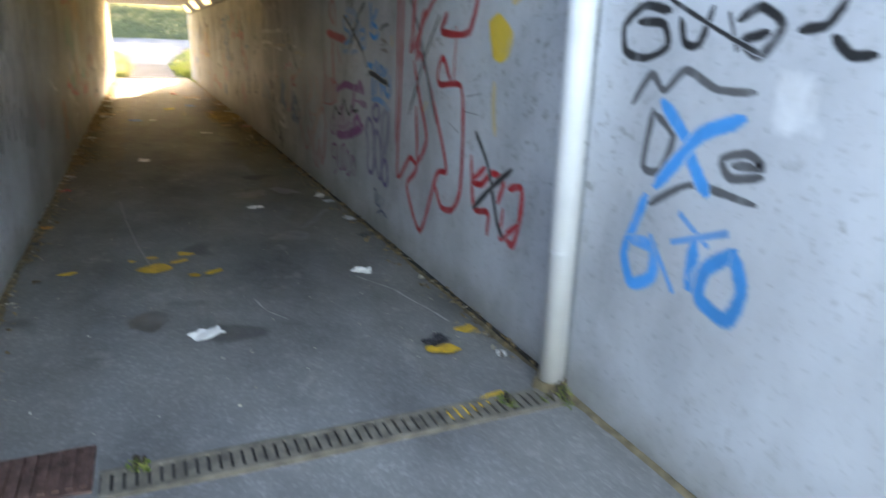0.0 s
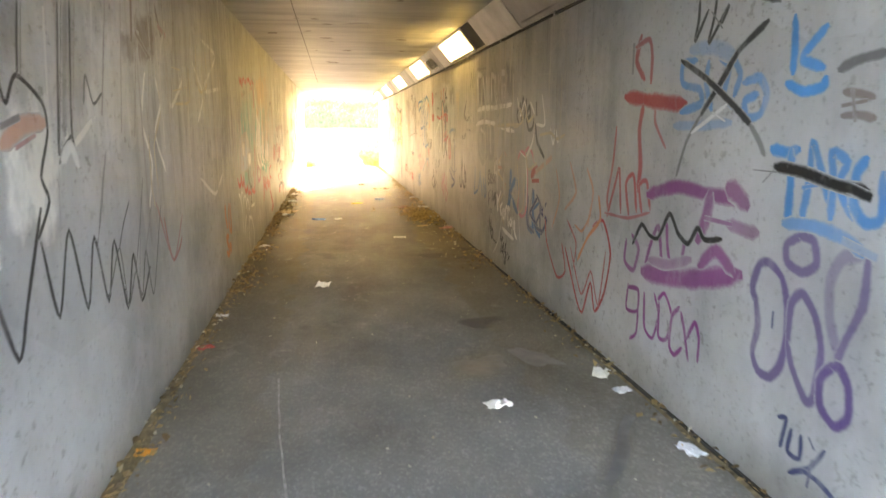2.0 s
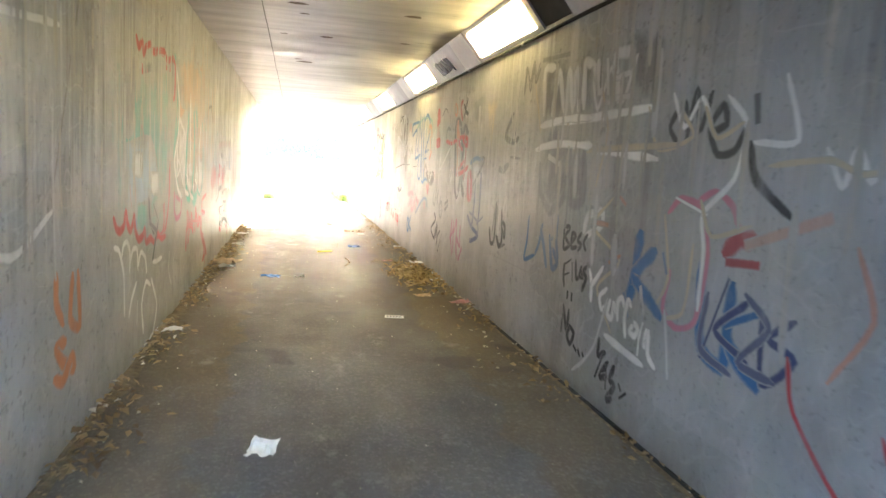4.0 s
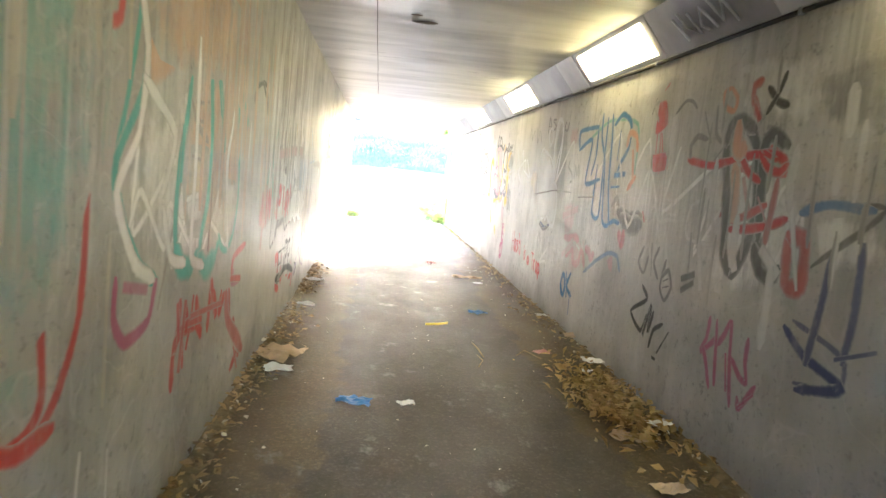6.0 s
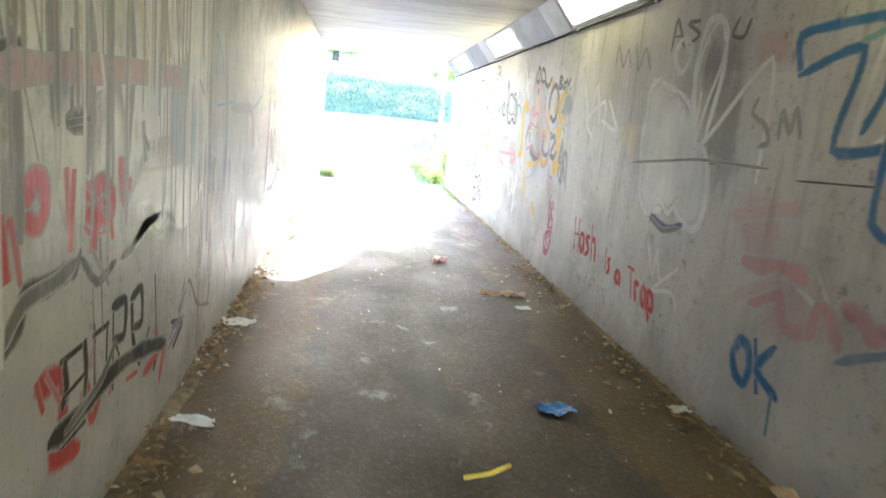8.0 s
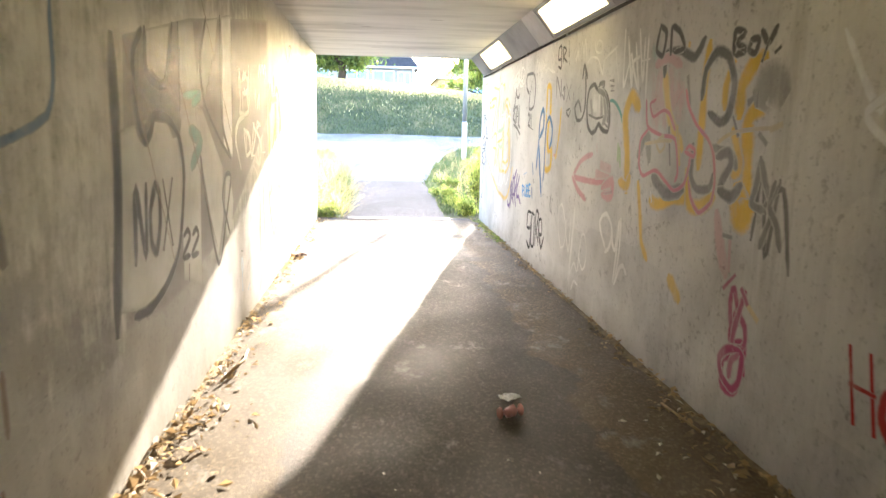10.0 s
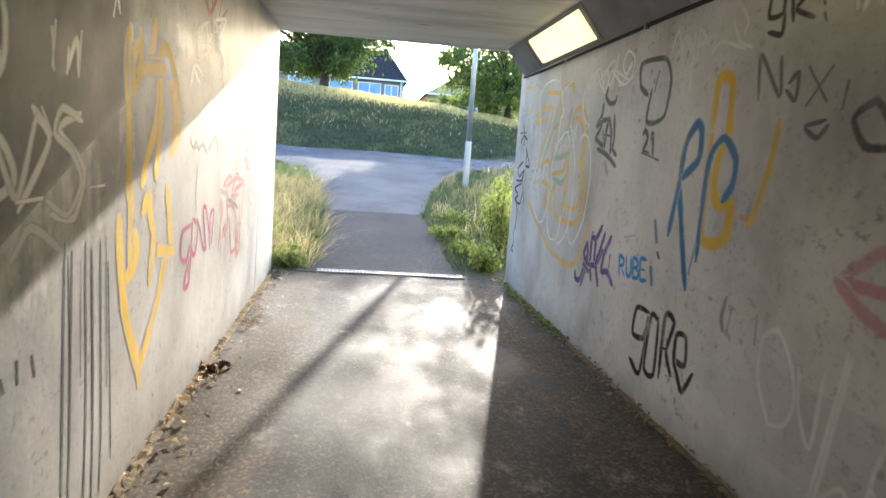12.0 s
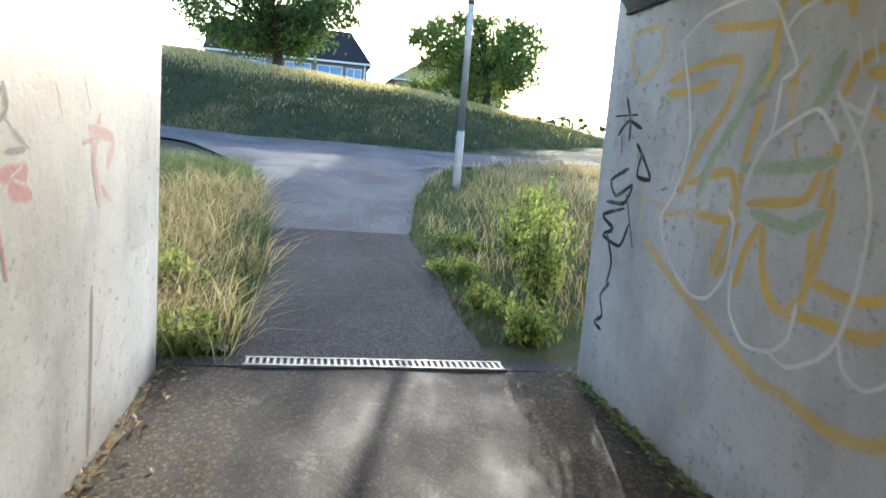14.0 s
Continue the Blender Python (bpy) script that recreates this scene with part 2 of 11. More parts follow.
def floor_material():
    m, nt, b = mat("worn_asphalt")
    g = nt.nodes.new("ShaderNodeNewGeometry")
    sep = nt.nodes.new("ShaderNodeSeparateXYZ")
    nt.links.new(g.outputs["Position"], sep.inputs[0])
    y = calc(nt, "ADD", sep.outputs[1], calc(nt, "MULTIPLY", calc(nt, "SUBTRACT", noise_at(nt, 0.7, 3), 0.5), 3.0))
    # tone falls towards the far mouth, put in to hold down sunlit brightness
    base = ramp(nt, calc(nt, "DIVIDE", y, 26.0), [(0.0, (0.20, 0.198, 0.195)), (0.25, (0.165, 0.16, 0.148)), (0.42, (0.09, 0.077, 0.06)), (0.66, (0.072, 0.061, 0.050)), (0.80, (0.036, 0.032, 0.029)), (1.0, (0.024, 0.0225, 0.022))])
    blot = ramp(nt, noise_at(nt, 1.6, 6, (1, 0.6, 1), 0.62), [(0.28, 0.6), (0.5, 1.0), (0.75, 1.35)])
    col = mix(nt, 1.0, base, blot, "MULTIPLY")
    # brown dust towards both walls
    edge = calc(nt, "ABSOLUTE", calc(nt, "SUBTRACT", sep.outputs[0], 1.2))
    edge = ramp(nt, calc(nt, "ADD", edge, calc(nt, "MULTIPLY", noise_at(nt, 2.2, 5), 0.6)), [(0.95, 0.0), (1.45, 1.0)])
    dusty = ramp(nt, calc(nt, "DIVIDE", y, 26.0), [(0.15, 0.08), (0.36, 0.6), (0.66, 0.5), (0.8, 0.25)])
    col = mix(nt, calc(nt, "MULTIPLY", edge, dusty), col, (0.15, 0.11, 0.055))
    rough_part = ramp(nt, calc(nt, "DIVIDE", y, 26.0), [(0.0, 0.16), (0.5, 0.22), (0.72, 0.45), (0.82, 1.0)])
    col = mix(nt, rough_part, col, stones(nt), "MULTIPLY")
    scuff = ramp(nt, noise_at(nt, 3.4, 7, (1, 0.7, 1), 0.75, (7, 1, 0)), [(0.58, 0.0), (0.68, 0.4)])
    col = mix(nt, scuff, col, (0.36, 0.34, 0.31))
    # damp stains
    st = ramp(nt, noise_at(nt, 1.1, 2, shift=(4, 2, 0)), [(0.66, 0.0), (0.69, 1.0)])
    col = mix(nt, calc(nt, "MULTIPLY", st, 0.55), col, (0.045, 0.042, 0.04))
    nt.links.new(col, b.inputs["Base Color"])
    nt.links.new(ramp(nt, noise_at(nt, 2.3, 6, (1, 0.5, 1), 0.6), [(0.3, 0.56), (0.7, 0.88)]), b.inputs["Roughness"])
    b.inputs["Specular IOR Level"].default_value = 0.17
    bump(nt, b, calc(nt, "ADD", noise_at(nt, 150, 3), calc(nt, "MULTIPLY", noise_at(nt, 9, 4), 0.8)), 0.35, 0.006)
    return m


def asphalt(name, color, light=1.35):
    m, nt, b = mat(name)
    blot = ramp(nt, noise_at(nt, 1.1, 6), [(0.3, 0.75), (0.7, light)])
    grit = stones(nt, 170.0, 2.0)
    nt.links.new(mix(nt, 1.0, mix(nt, 1.0, color, blot, "MULTIPLY"), grit, "MULTIPLY"), b.inputs["Base Color"])
    b.inputs["Roughness"].default_value = 0.85
    b.inputs["Specular IOR Level"].default_value = 0.2
    bump(nt, b, noise_at(nt, 140, 3), 0.4, 0.006)
    return m


def grass_ground():
    m, nt, b = mat("rough_grass")
    g = nt.nodes.new("ShaderNodeNewGeometry")
    sep = nt.nodes.new("ShaderNodeSeparateXYZ")
    nt.links.new(g.outputs["Position"], sep.inputs[0])
    green = ramp(nt, noise_at(nt, 1.4, 7, (1, 1, 1.5), 0.65), [(0.3, (0.035, 0.048, 0.022)), (0.5, (0.065, 0.08, 0.035)), (0.75, (0.15, 0.135, 0.065))])
    dry = ramp(nt, noise_at(nt, 5, 6), [(0.3, (0.20, 0.15, 0.06)), (0.7, (0.36, 0.28, 0.13))])
    # dry grass on the crest, with the low sun's gold painted in
    crest = ramp(nt, calc(nt, "ADD", calc(nt, "DIVIDE", sep.outputs[1], 60.0), calc(nt, "MULTIPLY", noise_at(nt, 0.5, 4), 0.06)), [(0.70, 0.0), (0.72, 1.0)])
    patch = ramp(nt, noise_at(nt, 0.55, 5, shift=(2, 5, 0)), [(0.5, 0.0), (0.66, 0.8)])
    col = mix(nt, calc(nt, "MAXIMUM", crest, patch), green, dry)
    nt.links.new(col, b.inputs["Base Color"])
    b.inputs["Roughness"].default_value = 0.9
    bump(nt, b, noise_at(nt, 14, 6, rough=0.7), 0.9, 0.12)
    return m


def leafy(name, lo, hi):
    m, nt, b = mat(name)
    g = nt.nodes.new("ShaderNodeNewGeometry")
    nt.links.new(ramp(nt, g.outputs["Random Per Island"], [(0.0, lo), (1.0, hi)]), b.inputs["Base Color"])
    b.inputs["Roughness"].default_value = 0.55
    tr = nt.nodes.new("ShaderNodeBsdfTranslucent")
    nt.links.new(ramp(nt, g.outputs["Random Per Island"], [(0.0, tuple(c * 1.6 for c in lo)), (1.0, tuple(min(1, c * 1.6) for c in hi))]), tr.inputs[0])
    ms = nt.nodes.new("ShaderNodeMixShader")
    ms.inputs[0].default_value = 0.45
    nt.links.new(b.outputs[0], ms.inputs[1])
    nt.links.new(tr.outputs[0], ms.inputs[2])
    nt.links.new(ms.outputs[0], nt.nodes["Material Output"].inputs[0])
    return m


WALL = wall_material()
FLOOR = floor_material()
PATH_NEAR = asphalt("dark_asphalt", (0.062, 0.06, 0.062))
PATH_FAR = asphalt("pale_asphalt", (0.135, 0.135, 0.145))
GRASS = grass_ground()
BLADE_GREEN = leafy("green_blades", (0.05, 0.085, 0.025), (0.17, 0.20, 0.075))
BLADE_BANK = leafy("bank_blades", (0.035, 0.055, 0.02), (0.12, 0.135, 0.055))
# dry crest blades with the sunlit gold put into their colour
BLADE_SUNLIT = leafy("sunlit_dry_blades", (0.36, 0.29, 0.11), (0.66, 0.56, 0.27))
BLADE_DRY = leafy("dry_blades", (0.26, 0.20, 0.09), (0.52, 0.43, 0.22))
LEAF_DARK = leafy("dark_leaves", (0.035, 0.065, 0.015), (0.12, 0.18, 0.04))
LEAF_LIGHT = leafy("light_leaves", (0.07, 0.12, 0.03), (0.22, 0.27, 0.06))
BUSH_LEAF = leafy("bush_leaves", (0.07, 0.13, 0.02), (0.34, 0.36, 0.09))
BARK = plain("bark", (0.055, 0.042, 0.032), 0.9, vary=0.4, scale=14, relief=0.6)
STEEL = plain("galvanised_steel", (0.36, 0.37, 0.38), 0.42, 0.6, 0.15, 5)
PANEL_DARK = plain("grey_trunking", (0.20, 0.195, 0.20), 0.5, 0.0, 0.3, 3)
PANEL_PALE = plain("pale_trunking", (0.42, 0.41, 0.41), 0.5, 0.0, 0.2, 4)
PANEL_WHITE = plain("white_marker", (0.7, 0.7, 0.68), 0.5)
DARK_GAP = plain("dark_gap", (0.03, 0.027, 0.024), 0.8)
WHITE_PAINT = plain("white_gloss", (0.62, 0.63, 0.64), 0.5, 0.0, 0.08, 5)
RUST = plain("rusty_iron", (0.11, 0.06, 0.05), 0.75, 0.3, 0.5, 20, 0.5)
EARTH = plain("leaf_litter_earth", (0.18, 0.14, 0.08), 0.95, vary=0.5, scale=18, relief=0.8)


def ceiling_material():
    m, nt, b = mat("board_marked_concrete")
    g = nt.nodes.new("ShaderNodeNewGeometry")
    sep = nt.nodes.new("ShaderNodeSeparateXYZ")
    nt.links.new(g.outputs["Position"], sep.inputs[0])
    # concrete tone from brown to pale; the far brightness is put into it
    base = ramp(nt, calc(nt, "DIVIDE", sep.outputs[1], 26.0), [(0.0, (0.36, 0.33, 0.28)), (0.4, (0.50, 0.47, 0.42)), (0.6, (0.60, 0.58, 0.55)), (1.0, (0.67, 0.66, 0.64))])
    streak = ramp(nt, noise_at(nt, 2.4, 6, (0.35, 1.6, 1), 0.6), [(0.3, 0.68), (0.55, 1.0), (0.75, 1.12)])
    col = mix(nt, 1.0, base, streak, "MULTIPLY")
    spots = ramp(nt, noise_at(nt, 3.2, 3, (0.6, 2.2, 1), shift=(1, 4, 0)), [(0.70, 0.0), (0.74, 0.6)])
    col = mix(nt, spots, col, (0.10, 0.085, 0.06))
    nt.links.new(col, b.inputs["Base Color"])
    nt.links.new(ramp(nt, noise_at(nt, 4, 4, (0.4, 2, 1)), [(0.3, 0.38), (0.7, 0.65)]), b.inputs["Roughness"])
    bump(nt, b, noise_at(nt, 20, 5, (0.3, 2, 1)), 0.25, 0.008)
    return m


CEIL = ceiling_material()


def lamp_material():
    m, nt, b = mat("yellowed_diffuser")
    b.inputs["Base Color"].default_value = (0.8, 0.74, 0.5, 1)
    b.inputs["Roughness"].default_value = 0.35
    f = ramp(nt, noise_at(nt, 3, 3), [(0.3, (1.0, 0.76, 0.26)), (0.7, (1.0, 0.84, 0.38))])
    nt.links.new(f, b.inputs["Emission Color"])
    b.inputs["Emission Strength"].default_value = LAMP
    return m


LENS = lamp_material()

# ---- the subway ----
YS = -4.0   # start of the retaining walls along the near ramp, lengthened unseen to shade it


def structure(name, bm, material, label, category):
    return tagged(link_mesh(name, bm, material), label, category, kind="structure")


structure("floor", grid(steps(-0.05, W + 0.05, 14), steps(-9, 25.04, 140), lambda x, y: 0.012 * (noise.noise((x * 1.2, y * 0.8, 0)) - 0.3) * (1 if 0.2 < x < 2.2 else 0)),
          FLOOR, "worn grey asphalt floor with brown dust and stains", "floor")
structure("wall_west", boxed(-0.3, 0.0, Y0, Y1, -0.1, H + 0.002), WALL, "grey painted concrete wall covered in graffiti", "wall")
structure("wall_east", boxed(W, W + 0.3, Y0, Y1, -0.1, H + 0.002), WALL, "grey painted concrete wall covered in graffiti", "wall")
# the unseen west wall and the east wall's back length block sky light
structure("shading_wall_west", boxed(-0.32, -0.004, YS, Y0 - 0.022, -0.1, 2.9), WALL, "unseen pale grey painted wall added to shade the near mouth", "wall")
structure("wing_wall_east", boxed(W + 0.004, W + 0.32, YS, Y0 - 0.022, -0.1, 2.9), WALL, "pale grey painted wing wall with blue and black tags, lengthened unseen for shade", "wall")
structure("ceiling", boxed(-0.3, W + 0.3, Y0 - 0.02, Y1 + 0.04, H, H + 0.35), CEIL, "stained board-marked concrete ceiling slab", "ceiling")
for nm, ya, yb in (("headwall_near", Y0 - 0.02, Y0 + 0.3), ("headwall_far", Y1 - 0.32, Y1)):
    bm = bmesh.new()
    box(bm, -7.0, -0.304, ya, yb, -0.2, 3.3)
    box(bm, W + 0.304, W + 7.0, ya, yb, -0.2, 3.3)
    box(bm, -0.304, W + 0.304, ya, yb, H + 0.354, 3.3)
    structure(nm, bm, WALL, "plain concrete headwall over the subway mouth", "wall")
bm = bmesh.new()
box(bm, -7.0, -0.31, Y0 + 0.304, Y1 - 0.324, -0.1, 3.1)
box(bm, W + 0.31, W + 7.0, Y0 + 0.304, Y1 - 0.324, -0.1, 3.1)
box(bm, -0.31, W + 0.31, Y0 + 0.304, Y1 - 0.324, H + 0.36, 3.1)
structure("road_embankment", bm, GRASS, "grassed earth fill over the subway", "embankment")


structure("wall_joint", boxed(W - 0.014, W - 0.001, Y0 + 0.1, 10.5, -0.02, 0.021, bevel=0.003), plain("dark_foot_gap", (0.035, 0.032, 0.028), 0.9, vary=0.4), "dark open joint along the foot of the wall", "joint")


# ---- the ground outside ----
def bank_foot(x):
    return 37.4 + max(0.0, x - 4.0) * 0.85


def crest(x):
    return max(2.0, min(4.6, 3.35 - 0.078 * x))


def land(x, y):
    """Height of the land: flat by the subway, a ramp up beyond it, then a bank."""
    if y < 25.0:
        return -0.07
    z = 0.1 * max(0.0, min(y, bank_foot(x)) - 25.2) - 0.04
    side = smooth01((-0.2 - x) / 2.5) * 0.25 + smooth01((x - 2.4) / 3.0) * 0.2
    z += side * smooth01((33.5 - y) / 6)
    s = max(0.0, min(1.0, (y - bank_foot(x)) / 7.5))
    t = s * (2 - s)
    z += (crest(x) - z) * t
    if y > bank_foot(x) or x < -0.3 or x > 2.8:
        z += 0.10 * noise.noise((x * 0.5, y * 0.5, 0)) * smooth01((y - 26) / 4)
    return z


LEFT_EDGE = [(25.0, 0.33), (26.9, 0.42), (28.3, 0.31), (30.4, 0.10), (32.3, -0.22), (33.7, -0.78), (35.0, -1.7), (35.8, -3.0), (36.4, -6.0), (36.9, -16.0)]
RIGHT_EDGE = [(25.0, 1.92), (27.3, 1.86), (28.4, 1.81), (30.8, 2.2), (32.5, 2.66), (34.2, 3.48), (35.4, 4.6), (36.2, 6.4), (36.9, 10.0)]


def path_sheet(ya, yb, n):
    bm = bmesh.new()
    rows = []
    for y in steps(ya, yb, n):
        a, b = between(LEFT_EDGE, y), between(RIGHT_EDGE, y)
        wob = 0.05 * noise.noise((0, y * 3, 1)), 0.05 * noise.noise((5, y * 3, 1))
        rows.append([bm.verts.new((x, min(y, bank_foot(x) + 0.2), land(min(max(x, 0.2), 2.2) if y < 33 else x, min(y, bank_foot(x))) + 0.042)) for x in steps(a + wob[0], b + wob[1], 12)])
    for u, v in zip(rows, rows[1:]):
        for i in range(12):
            bm.faces.new((u[i], u[i + 1], v[i + 1], v[i]))
    return bm


xs = [-1500, -500, -200, -100, -60, -40] + steps(-30, -6, 24) + steps(-5.6, 10, 52) + steps(11, 30, 20) + [40, 60, 100, 200, 500, 1500]
ys = [-1500, -400, -100, -40, -20, -8, 0, 8, 16, 22, 24.98] + steps(25.0, 48, 76) + [50, 54, 60, 70, 90, 130, 250, 600, 1500]
structure("ground", grid(xs, ys, land), GRASS, "rough half-dry grass land with a shaded green bank", "ground")
structure("path_near", path_sheet(25.17, 28.5, 16), PATH_NEAR, "dark asphalt footpath climbing from the subway", "path")
structure("path_far", path_sheet(28.504, 37.5, 40), PATH_FAR, "pale worn asphalt footpath junction below the bank", "path")


# ---- light trunking along the east wall ----
def splay(y0, y1, inset=0.0, lift=0.0):
    """One length of the splayed trunking between wall and ceiling."""
    bm = bmesh.new()
    n = Vector((-1, 0, -1)).normalized()
    a, b = Vector((W - 0.004, 0, H - CH - 0.04)), Vector((W - CH, 0, H - 0.004))
    u = (b - a).normalized()
    a2, b2 = a + u * inset + n * lift, b - u * inset + n * lift
    back = Vector((W - 0.004, 0, H - 0.004))
    prof = [a2, b2, back + (b - back) * 0.9, back + (a - back) * 0.9]
    rings = [[bm.verts.new((p.x, y, p.z)) for p in prof] for y in (y0, y1)]
    for i in range(4):
        bm.faces.new((rings[0][i], rings[0][(i + 1) % 4], rings[1][(i + 1) % 4], rings[1][i]))
    bm.faces.new(rings[0])
    bm.faces.new(list(reversed(rings[1])))
    bmesh.ops.recalc_face_normals(bm, faces=bm.faces)
    return bm


trunk = tagged(link_mesh("light_trunking", splay(Y0 + 0.2, Y1 - 0.12, 0.012, -0.02), DARK_GAP), "grey splayed metal light trunking along wall top", "trunking", kind="structure")
LIT = [22.6 - 3.275 * k for k in range(7)]
for k, y in enumerate(LIT):
    lit = k < 5
    lamp = tagged(new("strip_light"), "glowing yellowed strip light set in grey trunking" if lit else "dead strip light with blank grey cover", "light", "strip lights of the subway")
    lamp.location = (0, 0, 0)
    part("frame", splay(y, y + 1.55, 0.0, 0.0), PANEL_DARK, lamp)
    part("diffuser", splay(y + 0.09, y + 1.44, 0.05, 0.012), LENS if lit else PANEL_DARK, lamp, "yellowed glowing diffuser" if lit else "")
    if k == 0:
        part("pale_cover", splay(y + 1.56, Y1 - 0.13, 0.0, 0.004), PANEL_DARK, lamp)
        continue
    part("pale_cover", splay(y + 1.56, y + (2.8 if k == 5 else 2.06), 0.0, 0.004), PANEL_PALE, lamp)
    if k != 6 and k != 5:
        part("dark_cover", splay(y + 2.03, y + 3.26, 0.0, 0.002), PANEL_DARK, lamp)


# the dark line under the trunking, modelled as a cable with added clips
cable = tagged(new("cable"), "dark line along the wall under the trunking, modelled as a clipped cable", "cable")
bm = bmesh.new()
tube(bm, [(W - 0.012, y, H - CH - 0.062 + 0.006 * noise.noise((0, y * 0.9, 4))) for y in steps(Y0 + 0.25, Y1 - 0.15, 70)], [0.011] * 71, 6)
part("sheath", bm, DARK_GAP, cable, smooth=True)
clip_mesh = boxed(-0.014, 0.012, -0.012, 0.012, -0.016, 0.016, bevel=0.003)
first = part("clip", clip_mesh, STEEL, cable)
first.location = (W - 0.012, 2.4, H - CH - 0.062)
for y in steps(3.9, 23.4, 13):
    ob = new("clip", first.data)
    ob.parent = cable
    ob.location = (W - 0.012, y, H - CH - 0.062)

# white scrawl on one dark cover of the trunking
scrawl = tagged(new("graffiti"), "white scrawled tag on the dark trunking cover", "graffiti", "graffiti on the subway walls")
for pts in (((11.86, 0.05), (11.9, 0.2), (11.98, 0.08), (12.02, 0.22)), ((12.06, 0.06), (12.12, 0.2), (12.2, 0.1), (12.14, 0.06)), ((12.26, 0.2), (12.24, 0.06), (12.34, 0.12), (12.36, 0.22)), ((12.4, 0.05), (12.44, 0.2))):
    bm = bmesh.new()
    tube(bm, [(W - 0.004 - 0.69 * q - 0.003, y, H - CH - 0.04 + 0.72 * q - 0.003) for y, q in pts], [0.007] * len(pts), 6)
    part("stroke", bm, PANEL_WHITE, scrawl)

# joints and rust stains of the ceiling
bm = bmesh.new()
for x in (0.57,):
    for a, b in zip(steps(Y0 + 0.4, 19.0, 36), steps(Y0 + 0.4, 19.0, 36)[1:]):
        box(bm, x - 0.003 + 0.006 * noise.noise((x, a, 0)), x + 0.003 + 0.006 * noise.noise((x, a, 0)), a, b, H - 0.003, H + 0.004)
structure("ceiling_joint", bm, plain("dark_joint", (0.10, 0.09, 0.075), 0.9, vary=0.5, scale=5), "thin dark board joint along the ceiling", "joint")
rng = random.Random(812)
RUST_SPOT = plain("ceiling_rust_spot", (0.12, 0.085, 0.055), 0.85, vary=0.5, scale=20)
for x, y, r in [(1.11, 11.91, 0.07), (1.72, 10.64, 0.07), (0.93, 13.73, 0.1), (1.84, 11.86, 0.05)] + [(rng.uniform(0.2, 2.0), rng.uniform(3.5, 14.5), rng.uniform(0.03, 0.08)) for _ in range(16)]:
    bm = bmesh.new()
    turn = rng.uniform(0, 9)
    vs = [bm.verts.new((x + math.cos(k * math.tau / 16) * r * (1 + 0.6 * noise.noise((math.cos(k * math.tau / 16) * 2, math.sin(k * math.tau / 16) * 2, turn))), y + math.sin(k * math.tau / 16) * r * 0.6, H - 0.005)) for k in range(16)]
    bm.faces.new(list(reversed(vs)))
    tagged(link_mesh("stain", bm, RUST_SPOT), "small dark rust stain on the concrete ceiling", "stain")


# ---- graffiti tools ----
COLOURS = {
    "red": (0.50, 0.008, 0.014), "black": (0.006, 0.006, 0.007), "grey": (0.05, 0.049, 0.051), "white": (0.88, 0.89, 0.9), "dirtywhite": (0.93, 0.92, 0.89),
    "blue": (0.005, 0.14, 0.38), "ltblue": (0.015, 0.30, 0.72), "navy": (0.02, 0.04, 0.16), "purple": (0.28, 0.02, 0.22), "violet": (0.11, 0.05, 0.24),
    "magenta": (0.42, 0.04, 0.16), "magentafill": (0.34, 0.015, 0.13), "pink": (0.66, 0.24, 0.31), "yellow": (0.80, 0.52, 0.006), "orange": (0.70, 0.22, 0.05),
    "teal": (0.03, 0.38, 0.34), "silver": (0.62, 0.63, 0.62), "peach": (0.62, 0.38, 0.22), "brown": (0.16, 0.08, 0.045), "green": (0.22, 0.46, 0.05),
    "shade": (0.16, 0.15, 0.145), "cream": (0.66, 0.56, 0.36), "blueish": (0.40, 0.52, 0.66),
}
